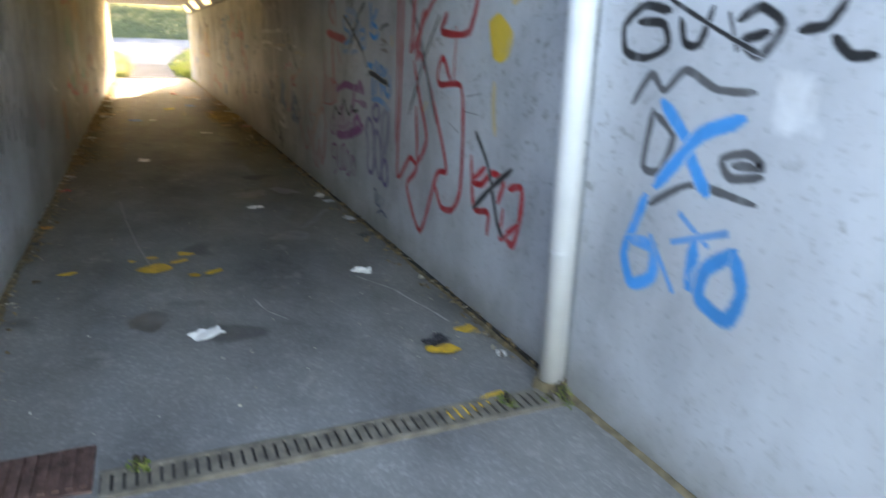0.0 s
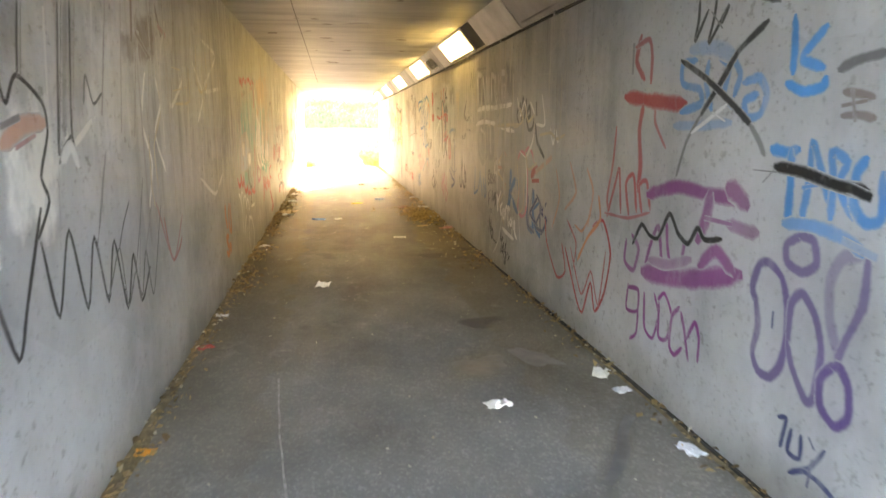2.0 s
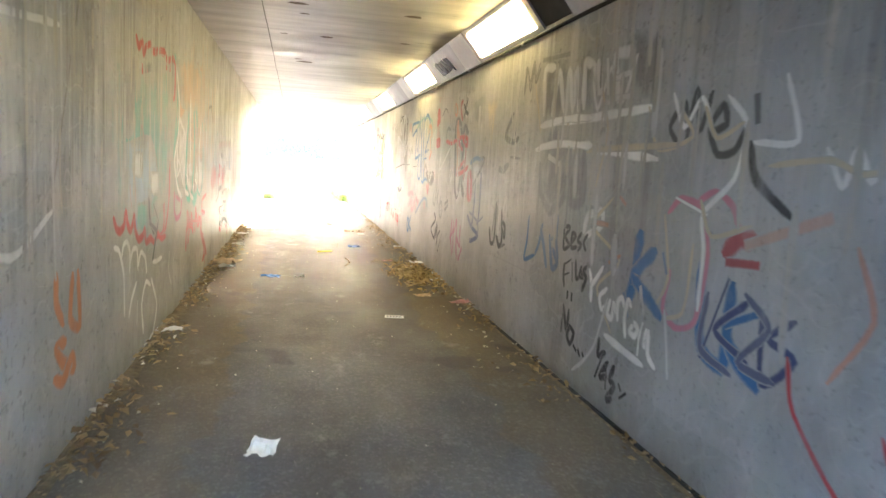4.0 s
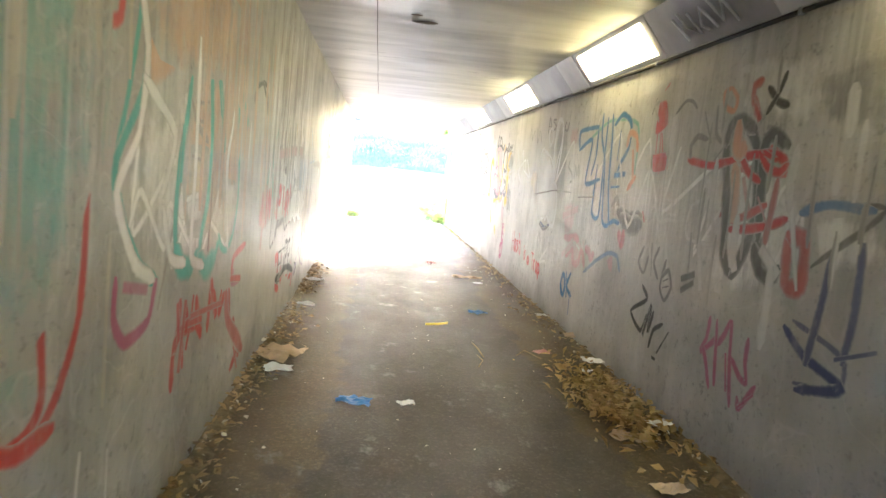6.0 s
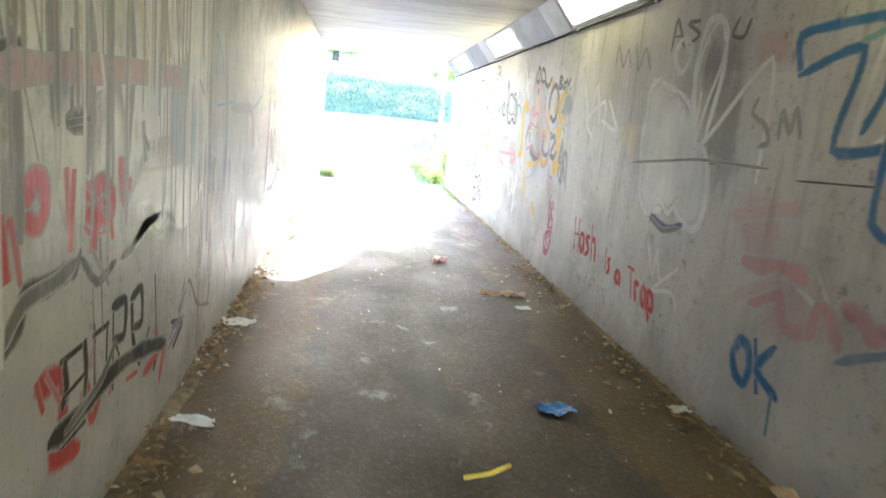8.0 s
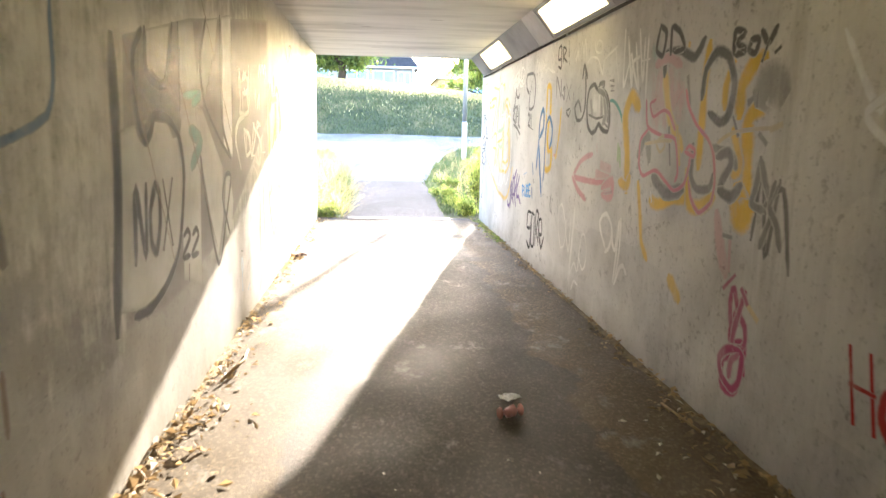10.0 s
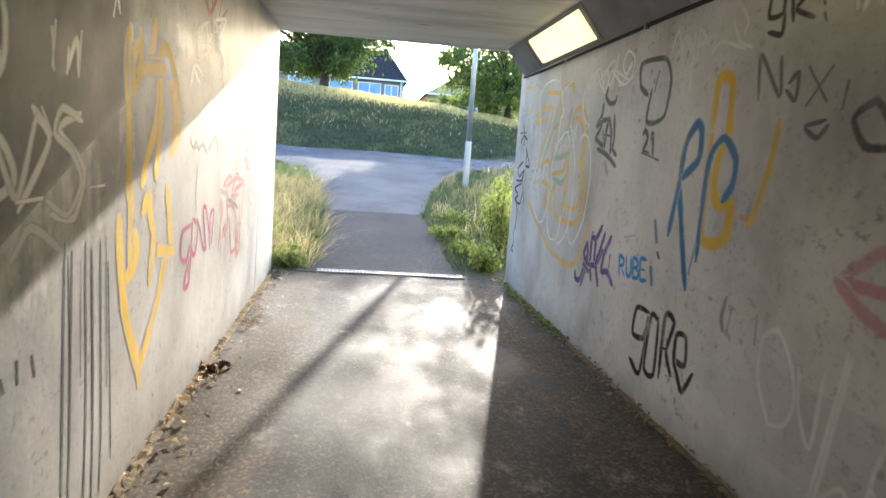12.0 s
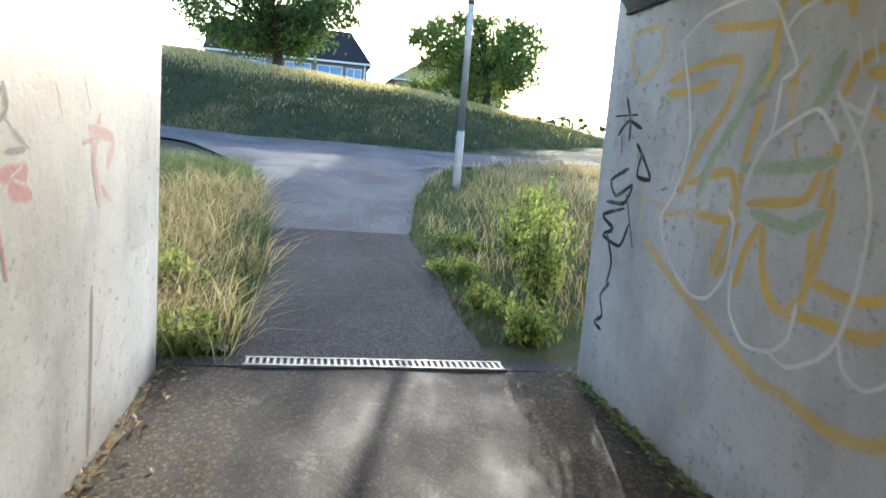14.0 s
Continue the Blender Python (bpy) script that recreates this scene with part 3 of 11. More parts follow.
GLYPHS = {
    "A": ["0,0 .45,1 .9,0", ".2,.4 .7,.4"], "B": ["0,0 0,1 .7,.85 .6,.55 0,.5", "0,.5 .8,.4 .75,.05 0,0"], "C": [".8,.9 .3,1 0,.5 .3,0 .85,.1"],
    "D": ["0,0 0,1 .6,.9 .85,.5 .6,.1 0,0"], "E": [".8,1 0,1 0,0 .8,0", "0,.5 .6,.5"], "F": ["0,0 0,1 .8,1", "0,.5 .6,.5"], "G": [".8,.85 .3,1 0,.5 .3,0 .8,.2 .8,.5 .5,.5"],
    "H": ["0,0 0,1", ".8,0 .8,1", "0,.5 .8,.5"], "I": [".4,0 .4,1"], "K": ["0,0 0,1", ".8,1 0,.45 .8,0"], "L": ["0,1 0,0 .75,0"], "M": ["0,0 .1,1 .45,.3 .8,1 .9,0"],
    "N": ["0,0 .05,1 .75,0 .8,1"], "O": [".4,1 0,.6 .1,.15 .5,0 .8,.4 .75,.85 .4,1"], "R": ["0,0 0,1 .7,.85 .6,.55 0,.5", ".2,.5 .85,0"], "S": [".8,.9 .3,1 .1,.75 .7,.4 .6,.05 0,.1"],
    "T": ["0,1 .9,1", ".45,1 .45,0"], "U": ["0,1 .05,.2 .4,0 .75,.2 .8,1"], "X": ["0,0 .8,1", "0,1 .8,0"], "Y": ["0,1 .4,.5 .8,1", ".4,.5 .35,0"], "Z": ["0,1 .8,1 0,0 .85,0"],
    "a": [".7,.55 .2,.6 0,.25 .3,0 .65,.3 .7,.6 .75,0"], "e": ["0,.3 .7,.4 .5,.65 .1,.5 .1,.1 .7,.05"], "g": [".7,.55 .2,.6 .1,.2 .6,.2 .7,.6 .65,-.3 .1,-.3"], "h": ["0,0 0,1", "0,.5 .4,.65 .65,.4 .65,0"],
    "i": [".3,0 .3,.6", ".3,.85 .32,.9"], "l": [".3,0 .3,1"], "m": ["0,0 0,.6 .3,.6 .35,0", ".35,.5 .65,.6 .7,0"], "o": [".4,.65 0,.35 .35,0 .75,.3 .4,.65"], "p": ["0,-.35 0,.6 .6,.55 .6,.1 0,.05"],
    "r": [".1,0 .1,.6 .6,.6"], "s": [".65,.6 .1,.55 .6,.2 0,0"], "1": [".2,.8 .45,1 .45,0"], "2": ["0,.8 .4,1 .75,.7 0,0 .85,0"], "4": [".6,0 .6,1 0,.35 .85,.35"], "!": [".4,.3 .45,1", ".4,0 .41,.05"],
}
made_piece = {"thing": None, "count": 0}


def piece(label):
    """Begins the next piece of graffiti."""
    made_piece["thing"] = tagged(new("graffiti"), label, "graffiti", "graffiti on the subway walls") if label else None


def colour_word(c):
    return {"dirtywhite": "off-white", "ltblue": "light blue", "magentafill": "dark magenta", "blueish": "pale blue", "grey": "charcoal"}.get(c, c)


def paint_mesh():
    bm = bmesh.new()
    bm.loops.layers.uv.new("uv")
    made_piece["count"] += 1
    return bm


def finish(name, bm, colour, washed=False):
    part(name, bm, spray_paint(colour, COLOURS[colour], washed), made_piece["thing"], colour_word(colour) + " spray paint")


def on_wall(wall, p, rise=0.0):
    """A point a hair in front of a wall; each later stroke lies over the earlier ones."""
    off = 0.0003 + 0.000001 * (made_piece["count"] + rise)
    base = 0.004 if p[0] < Y0 - 0.01 else 0.0
    return (W + base - off, p[0], p[1]) if wall == "R" else (off - base, p[0], p[1])


def curve_through(pts, n=6):
    """A smooth line through points."""
    if len(pts) < 3:
        return [Vector(p) for p in pts]
    p = [Vector(q) for q in pts]
    p = [p[0] * 2 - p[1]] + p + [p[-1] * 2 - p[-2]]
    out = []
    for a, b, c, d in zip(p, p[1:], p[2:], p[3:]):
        for i in range(n):
            t = i / n
            s = 0.5 * ((2 * b) + (c - a) * t + (2 * a - 5 * b + 4 * c - d) * t * t + (3 * b - a - 3 * c + d) * t ** 3)
            out.append(s * 0.7 + (b + (c - b) * t) * 0.3)
    return out + [p[-2]]


def face(bm, verts, uvs):
    try:
        f = bm.faces.new(verts)
    except ValueError:
        return
    lay = bm.loops.layers.uv.active
    for lp, q in zip(f.loops, uvs):
        lp[lay].uv = q


def stroke(wall, colour, width, strength, *pts):
    bm = paint_mesh()
    ribbon(bm, wall, width, strength, pts)
    finish("stroke", bm, colour)


def ribbon(bm, wall, width, strength, pts):
    line = curve_through(pts)
    half = width * 0.95
    d0 = (line[1] - line[0])
    d1 = (line[-1] - line[-2])
    if d0.length > 0:
        line[0] = line[0] - d0.normalized() * half * 0.6
    if d1.length > 0:
        line[-1] = line[-1] + d1.normalized() * half * 0.6
    rows = []
    for i, p in enumerate(line):
        d = line[min(i + 1, len(line) - 1)] - line[max(i - 1, 0)]
        if d.length < 1e-6:
            continue
        n = Vector((-d.y, d.x)).normalized()
        w = half * (0.9 + 0.25 * noise.noise((p.x * 9, p.y * 9, made_piece["count"])))
        if i in (0, len(line) - 1):
            w *= 0.45
        rows.append([bm.verts.new(on_wall(wall, p + n * w * s, 0.9 * i / len(line))) for s in (-1, 0, 1)])
    for a, b in zip(rows, rows[1:]):
        for k in (0, 1):
            u0, u1 = k * 0.5, k * 0.5 + 0.5
            face(bm, (a[k], a[k + 1], b[k + 1], b[k]), ((u0, strength), (u1, strength), (u1, strength), (u0, strength)))


def plate(wall, colour, size, strength, *pts):
    """A filled area of paint with straight edges."""
    patch(wall, colour, -1, strength, *pts)


def patch(wall, colour, size, strength, *pts):
    """A filled area of paint with a feathered rim."""
    bm = paint_mesh()
    washed = strength < 0.7
    inset = 0.34 if washed else 0.16
    line = curve_through(list(pts) + [pts[0]], 4)[:-1]
    if size < 0:
        ring = [Vector(p) for p in pts]
        line = [a.lerp(b, k / 3) for a, b in zip(ring, ring[1:] + ring[:1]) for k in range(3)]
        inset = 0.08
    mid = sum(line, Vector((0, 0))) / len(line)
    c = bm.verts.new(on_wall(wall, mid))
    rim = [bm.verts.new(on_wall(wall, p)) for p in line]
    inner = [bm.verts.new(on_wall(wall, p + (mid - p) * inset)) for p in line]
    n = len(line)
    for i in range(n):
        j = (i + 1) % n
        face(bm, (c, inner[i], inner[j]), ((0.5, strength), (0.70, strength), (0.70, strength)))
        face(bm, (inner[i], rim[i], rim[j], inner[j]), ((0.70, strength), (1.0, strength), (1.0, strength), (0.70, strength)))
    finish("painted_area", bm, colour, washed)


def runs(wall, colour, count, ya, yb, za, zb, longest, width, strength, seed):
    """Thin runs of paint down a stretch of wall."""
    rng = random.Random(seed)
    for _ in range(count):
        bm = paint_mesh()
        y, z = rng.uniform(ya, yb), rng.uniform(za, zb)
        d = longest * rng.uniform(0.25, 1.0)
        ribbon(bm, wall, width * rng.uniform(0.4, 1.5), strength * rng.uniform(0.6, 1.0), [(y, z), (y + rng.gauss(0, 0.006), z - d * 0.5), (y + rng.gauss(0, 0.008), z - d)])
        finish("paint_run", bm, colour)


def word(wall, colour, width, text, left, right, top):
    """Hand-drawn letters on a sloping baseline."""
    left, right, top = Vector(left), Vector(right), Vector(top)
    step = (right - left) / len(text)
    up = top - left
    for k, ch in enumerate(text):
        bm = paint_mesh()
        o = left + step * k
        for line in GLYPHS[ch]:
            pts = [tuple(float(v) for v in q.split(",")) for q in line.split()]
            ribbon(bm, wall, width * 1.25, 0.97, [o + step * (0.06 + 0.9 * a) + up * b for a, b in pts])
        finish("letter", bm, colour)


# ---- graffiti, piece by piece: wall, paint, width, strength, then points along the wall ----
piece("faded smears of old paint on grey wall")
patch("L", "dirtywhite", .3, .65, (13.81, 1.42), (14.30, 1.52), (14.32, 1.17), (14.21, 0.90), (13.83, 0.94), (13.77, 1.19))
patch("L", "dirtywhite", .3, .65, (14.32, 1.48), (15.11, 1.62), (15.12, 1.03), (15.06, 0.80), (14.30, 0.82))
patch("L", "blueish", .3, .45, (13.83, 1.27), (15.02, 1.33), (15.06, 1.06), (13.83, 1.12))
patch("L", "shade", .3, .45, (15.16, 1.71), (15.87, 1.83), (15.85, 1.10), (15.65, 0.65), (15.20, 0.73))
patch("L", "dirtywhite", .3, .6, (13.10, 1.63), (15.01, 1.85), (15.42, 0.98), (14.02, 0.90), (13.28, 0.83))
patch("L", "dirtywhite", .3, .55, (15.94, 1.96), (19.95, 2.16), (20.68, 0.92), (16.79, 0.50))
patch("L", "peach", .3, .5, (11.10, 1.49), (11.38, 1.53), (11.42, 1.35), (11.34, 1.21), (11.07, 1.14), (11.06, 1.28))
patch("L", "peach", .3, .4, (11.45, 1.52), (11.86, 1.59), (11.96, 1.22), (11.67, 1.19), (11.49, 1.30))
patch("L", "shade", .3, .3, (15.03, 1.90), (15.74, 2.14), (16.29, 1.02), (15.54, 0.86))
patch("L", "dirtywhite", .3, .69, (3.68, 1.37), (3.89, 1.48), (4.11, 1.43), (4.50, 1.37), (4.51, 1.13), (4.14, 1.15), (3.94, 1.17), (3.79, 1.22))
patch("L", "shade", .2, .45, (4.29, 1.74), (4.51, 1.77), (4.42, 1.49), (4.31, 1.48), (4.21, 1.45))
patch("L", "shade", .2, .45, (4.82, 1.81), (4.94, 1.83), (4.78, 1.32), (4.68, 1.25))
patch("L", "dirtywhite", .3, .35, (4.98, 1.74), (5.66, 1.82), (5.59, 1.27), (4.89, 1.21))
patch("L", "brown", .3, .6, (5.62, 1.83), (6.11, 1.91), (6.07, 1.68), (5.69, 1.61))
patch("L", "yellow", .15, .3, (3.29, 1.13), (3.38, 1.12), (3.35, 0.99), (3.26, 0.99))
patch("L", "brown", .1, .5, (5.42, 1.73), (5.74, 1.77), (5.63, 1.61), (5.46, 1.61))
patch("L", "teal", .3, .35, (8.73, 1.58), (9.03, 1.64), (9.46, 1.64), (10.32, 1.80), (10.53, 1.30), (10.09, 0.79), (10.02, 0.62), (9.39, 0.71), (8.77, 0.87))
patch("L", "orange", .2, .35, (10.55, 1.84), (11.93, 2.00), (12.28, 1.73), (10.75, 1.55))
patch("L", "dirtywhite", .3, .4, (10.52, 1.21), (10.88, 1.32), (11.79, 1.34), (11.82, 0.85), (10.94, 0.93), (10.61, 1.03))
patch("L", "red", .2, .55, (12.72, 1.06), (13.03, 1.06), (12.99, 0.82), (12.63, 0.84))
patch("L", "dirtywhite", .3, .68, (13.57, 1.26), (13.75, 1.31), (13.78, 1.11), (13.75, 0.90), (13.64, 0.89), (13.58, 1.02))
patch("L", "dirtywhite", .3, .68, (13.80, 1.24), (14.02, 1.28), (14.08, 1.04), (14.04, 0.82), (13.83, 0.82))
patch("L", "dirtywhite", .3, .68, (14.25, 1.10), (14.55, 1.11), (15.03, 1.07), (15.09, 0.84), (14.89, 0.72), (14.58, 0.74), (14.31, 0.77), (14.17, 0.96))
patch("L", "blueish", .3, .6, (14.54, 1.29), (15.03, 1.30), (15.09, 1.07), (15.04, 0.94), (14.60, 0.98))
patch("L", "ltblue", .3, .6, (9.23, 0.83), (9.40, 0.81), (9.43, 0.73), (9.33, 0.73), (9.24, 0.76))
patch("L", "ltblue", .3, .5, (9.33, 1.36), (9.58, 1.41), (9.61, 1.29), (9.36, 1.27))
patch("L", "blueish", .3, .6, (9.62, 1.30), (9.92, 1.33), (9.99, 1.02), (9.68, 0.97))
patch("L", "blueish", .3, .5, (9.89, 1.71), (10.22, 1.70), (10.21, 1.41), (10.00, 1.32))
patch("L", "shade", .3, .6, (9.23, 1.51), (9.46, 1.61), (9.51, 1.49), (9.33, 1.34), (9.24, 1.35))
patch("L", "shade", .3, .6, (10.00, 1.28), (10.32, 1.31), (10.33, 1.04), (10.07, 0.99))
patch("L", "shade", .3, .55, (9.21, 1.15), (9.45, 1.15), (9.49, 1.02), (9.22, 1.03))
patch("L", "dirtywhite", .3, .6, (9.42, 1.51), (9.74, 1.54), (9.76, 1.42), (9.46, 1.37))
patch("L", "dirtywhite", .3, .65, (10.61, 1.37), (11.68, 1.53), (11.94, 1.00), (11.31, 0.83), (10.75, 0.92), (10.54, 1.12))
patch("L", "dirtywhite", .3, .65, (4.31, 1.45), (4.53, 1.48), (4.68, 1.38), (4.62, 0.99), (4.34, 1.00), (4.21, 1.04))
piece("faded smears of old paint on grey wall")
patch("R", "white", .12, .55, (0.78, 1.41), (0.65, 1.39), (0.60, 1.22), (0.76, 1.21))
patch("R", "grey", .25, .5, (8.28, 1.90), (7.99, 1.85), (7.94, 1.64), (8.02, 1.57), (8.24, 1.59))
patch("R", "grey", .2, .55, (9.46, 1.59), (9.36, 1.95), (9.11, 1.91), (9.02, 1.56), (9.09, 1.42), (9.39, 1.42))
patch("R", "grey", .2, .55, (9.45, 1.36), (9.05, 1.36), (8.96, 1.12), (9.07, 0.98), (9.34, 0.99))
patch("R", "grey", .15, .55, (8.95, 1.35), (8.74, 1.36), (8.71, 1.07), (8.88, 1.05))
patch("R", "dirtywhite", .1, .5, (11.76, 1.13), (11.59, 1.15), (11.59, 1.00), (11.66, 0.95))
patch("R", "dirtywhite", .09, .5, (11.16, 1.22), (10.77, 1.26), (10.73, 1.10), (10.95, 1.05), (11.15, 1.09))
patch("R", "pink", .1, .3, (14.41, 0.76), (13.97, 0.84), (13.90, 0.62), (14.33, 0.50))
patch("R", "pink", .09, .4, (13.46, 0.75), (13.30, 0.79), (13.27, 0.67), (13.37, 0.69))
patch("R", "cream", .14, .5, (16.22, 1.35), (16.00, 1.41), (15.88, 1.27), (15.95, 1.11), (16.23, 1.23))
patch("R", "pink", .09, .3, (14.73, 1.08), (14.39, 1.13), (14.33, 0.87), (14.62, 0.80))
patch("R", "grey", .3, .6, (15.28, 1.75), (15.17, 1.85), (15.07, 1.80), (15.07, 1.64), (15.21, 1.55))
patch("R", "shade", .3, .6, (15.20, 1.87), (14.86, 1.82), (14.72, 1.13), (14.90, 0.89), (15.14, 1.27))
patch("R", "red", .1, .25, (14.81, 1.79), (14.52, 1.78), (14.49, 1.63), (14.74, 1.63))
patch("R", "pink", .3, .35, (18.71, 1.66), (18.45, 1.68), (18.26, 1.59), (18.20, 1.36), (18.37, 1.31), (18.62, 1.33))
patch("R", "teal", .09, .25, (18.72, 1.80), (18.61, 1.84), (18.57, 1.67), (18.68, 1.67))
patch("R", "peach", .3, .65, (11.84, 1.59), (11.69, 1.61), (11.59, 1.28), (11.66, 1.10), (11.77, 1.15), (11.81, 1.37))
patch("R", "dirtywhite", .3, .6, (11.76, 1.08), (11.64, 1.09), (11.63, 0.96), (11.72, 0.94))
patch("R", "dirtywhite", .3, .55, (11.52, 1.54), (11.40, 1.54), (11.37, 1.42), (11.47, 1.39))
patch("R", "dirtywhite", .3, .5, (11.47, 1.16), (11.32, 1.23), (11.29, 1.07), (11.42, 1.02))
patch("R", "grey", .1, .6, (19.44, 1.51), (19.36, 1.51), (19.34, 1.39), (19.40, 1.37))
patch("R", "dirtywhite", .1, .5, (19.70, 1.60), (19.61, 1.58), (19.60, 1.45), (19.72, 1.47))
patch("R", "dirtywhite", .3, .6, (12.21, 1.43), (11.43, 1.46), (11.11, 1.22), (11.11, 0.96), (11.94, 0.81))
patch("R", "dirtywhite", .3, .55, (11.87, 1.95), (11.20, 1.90), (11.20, 1.60), (11.76, 1.70))
patch("R", "shade", .3, .5, (11.24, 1.81), (10.86, 1.85), (10.80, 1.58), (11.13, 1.60))
patch("R", "cream", .3, .6, (10.79, 1.76), (10.45, 1.77), (10.53, 1.57), (10.61, 1.35))
piece("black and blue spray tags on pale wing wall")
stroke("R", "black", .022, 1, (1.23, 1.55), (1.35, 1.57), (1.45, 1.51), (1.43, 1.42), (1.32, 1.40), (1.22, 1.44), (1.25, 1.51), (1.37, 1.52))
stroke("R", "black", .02, 1, (1.17, 1.52), (1.14, 1.45), (1.08, 1.45), (1.04, 1.55))
stroke("R", "black", .02, .9, (0.97, 1.53), (0.93, 1.44))
stroke("R", "black", .022, 1, (0.93, 1.52), (0.86, 1.55), (0.78, 1.50), (0.84, 1.42), (0.91, 1.46), (0.83, 1.48))
stroke("R", "black", .012, 1, (1.24, 1.59), (1.01, 1.49), (0.83, 1.42))
stroke("R", "black", .02, 1, (0.72, 1.49), (0.65, 1.50), (0.61, 1.55))
stroke("R", "black", .02, 1, (0.62, 1.47), (0.57, 1.43), (0.51, 1.43))
stroke("R", "grey", .02, .9, (1.36, 1.25), (1.28, 1.35), (1.21, 1.30), (1.12, 1.37), (0.98, 1.32), (0.84, 1.32))
stroke("R", "grey", .02, .9, (1.25, 1.23), (1.27, 1.04), (1.18, 1.04), (1.14, 1.16), (1.23, 1.22))
stroke("R", "grey", .02, .9, (0.87, 1.11), (0.77, 1.12), (0.83, 1.15), (0.92, 1.12), (0.88, 1.07), (0.77, 1.09))
stroke("R", "grey", .02, .9, (1.21, 0.92), (1.03, 1.02), (0.78, 1.01))
stroke("R", "ltblue", .035, 1, (1.20, 1.26), (1.08, 1.16), (1.04, 1.09), (0.97, 1.01))
stroke("R", "ltblue", .035, 1, (0.87, 1.24), (1.02, 1.18), (1.12, 1.07), (1.19, 0.99))
stroke("R", "ltblue", .035, 1, (1.24, 0.93), (1.28, 0.82), (1.32, 0.71), (1.26, 0.61), (1.16, 0.67), (1.17, 0.77), (1.29, 0.77))
stroke("R", "ltblue", .035, .9, (1.18, 0.80), (1.06, 0.66))
stroke("R", "ltblue", .035, .8, (1.05, 0.91), (0.94, 0.85))
stroke("R", "ltblue", .035, .8, (1.07, 0.82), (0.87, 0.90))
stroke("R", "ltblue", .035, 1, (0.98, 0.83), (0.98, 0.69), (0.93, 0.76))
stroke("R", "ltblue", .038, 1, (0.82, 0.85), (0.92, 0.77), (0.93, 0.67), (0.81, 0.64), (0.77, 0.74), (0.81, 0.84))
piece("large red outlined letters crossed out in black")
stroke("R", "red", .026, 1, (3.73, 1.80), (3.73, 1.54), (3.76, 1.07), (3.80, 0.53), (3.56, 0.70), (3.43, 0.68), (3.27, 0.86), (3.40, 1.09), (3.51, 1.31))
stroke("R", "red", .026, 1, (3.55, 1.37), (3.36, 1.55), (3.10, 1.75))
stroke("R", "red", .02, .8, (3.46, 1.75), (3.55, 1.38))
stroke("R", "red", .026, 1, (3.46, 1.03), (3.43, 0.66), (3.61, 0.50), (3.35, 0.25), (3.10, 0.67), (2.96, 0.72), (3.05, 0.90), (3.29, 1.24), (3.41, 1.37))
stroke("R", "red", .026, 1, (3.11, 0.59), (3.02, 0.49), (2.86, 0.51), (2.76, 0.64), (2.75, 0.96), (2.80, 1.21), (3.09, 1.20), (3.12, 1.28), (3.05, 1.35), (2.95, 1.24))
stroke("R", "red", .026, 1, (2.90, 1.23), (2.88, 1.50))
stroke("R", "red", .03, 1, (3.66, 1.79), (3.37, 1.79), (2.66, 1.76), (2.72, 1.49), (3.08, 1.49), (3.02, 1.58))
stroke("R", "grey", .022, .8, (3.71, 1.80), (3.46, 1.53), (3.14, 0.98))
stroke("R", "black", .014, 1, (3.12, 1.58), (3.33, 1.35), (3.59, 0.98))
piece("small red scrawl struck through in black")
stroke("R", "red", .026, 1, (2.63, 0.85), (2.58, 0.59), (2.41, 0.60), (2.41, 0.49))
stroke("R", "red", .026, 1, (2.47, 0.82), (2.61, 0.73), (2.50, 0.73), (2.39, 0.81), (2.26, 0.79), (2.31, 0.68))
stroke("R", "red", .026, 1, (2.20, 0.77), (2.08, 0.79), (2.09, 0.61), (2.14, 0.50), (2.21, 0.53), (2.10, 0.61))
stroke("R", "red", .02, .9, (2.25, 0.65), (2.27, 0.50), (2.19, 0.54))
stroke("R", "black", .022, 1, (2.59, 0.99), (2.43, 0.83), (2.31, 0.58), (2.25, 0.52))
stroke("R", "black", .024, 1, (2.19, 0.86), (2.38, 0.74), (2.58, 0.59))
stroke("R", "grey", .008, .8, (2.72, 1.16), (2.55, 1.19))
stroke("R", "grey", .008, .8, (2.74, 1.08), (2.59, 1.08))
stroke("R", "grey", .008, .8, (2.65, 1.24), (2.57, 1.28))
stroke("R", "grey", .008, .8, (2.95, 1.00), (2.81, 0.96))
piece("yellow paint splat with a drip")
patch("R", "yellow", .1, .9, (2.51, 1.54), (2.41, 1.58), (2.32, 1.54), (2.24, 1.48), (2.27, 1.38), (2.35, 1.34), (2.44, 1.36), (2.48, 1.45))
stroke("R", "yellow", .03, .5, (2.41, 1.24), (2.41, 1.14), (2.38, 1.01))
stroke("R", "yellow", .03, .6, (2.26, 1.62), (2.17, 1.65), (2.06, 1.65))
piece("faded white block letters between two white bars")
stroke("R", "dirtywhite", .03, .9, (9.46, 1.50), (8.62, 1.51), (8.01, 1.52))
stroke("R", "dirtywhite", .03, .9, (9.51, 1.35), (9.20, 1.37), (8.59, 1.34), (7.97, 1.29))
stroke("R", "black", .024, .8, (7.82, 1.36), (7.88, 1.43), (7.78, 1.52), (7.74, 1.37))
stroke("R", "black", .024, .8, (7.75, 1.38), (7.70, 1.57), (7.66, 1.40), (7.60, 1.54))
stroke("R", "black", .024, .8, (7.59, 1.39), (7.49, 1.42), (7.52, 1.49), (7.59, 1.41), (7.53, 1.31), (7.43, 1.32), (7.37, 1.40))
piece("blue capital letters with a pink outline")
stroke("R", "blue", .045, .9, (7.55, 0.88), (7.51, 0.58), (7.37, 0.53), (7.35, 0.64))
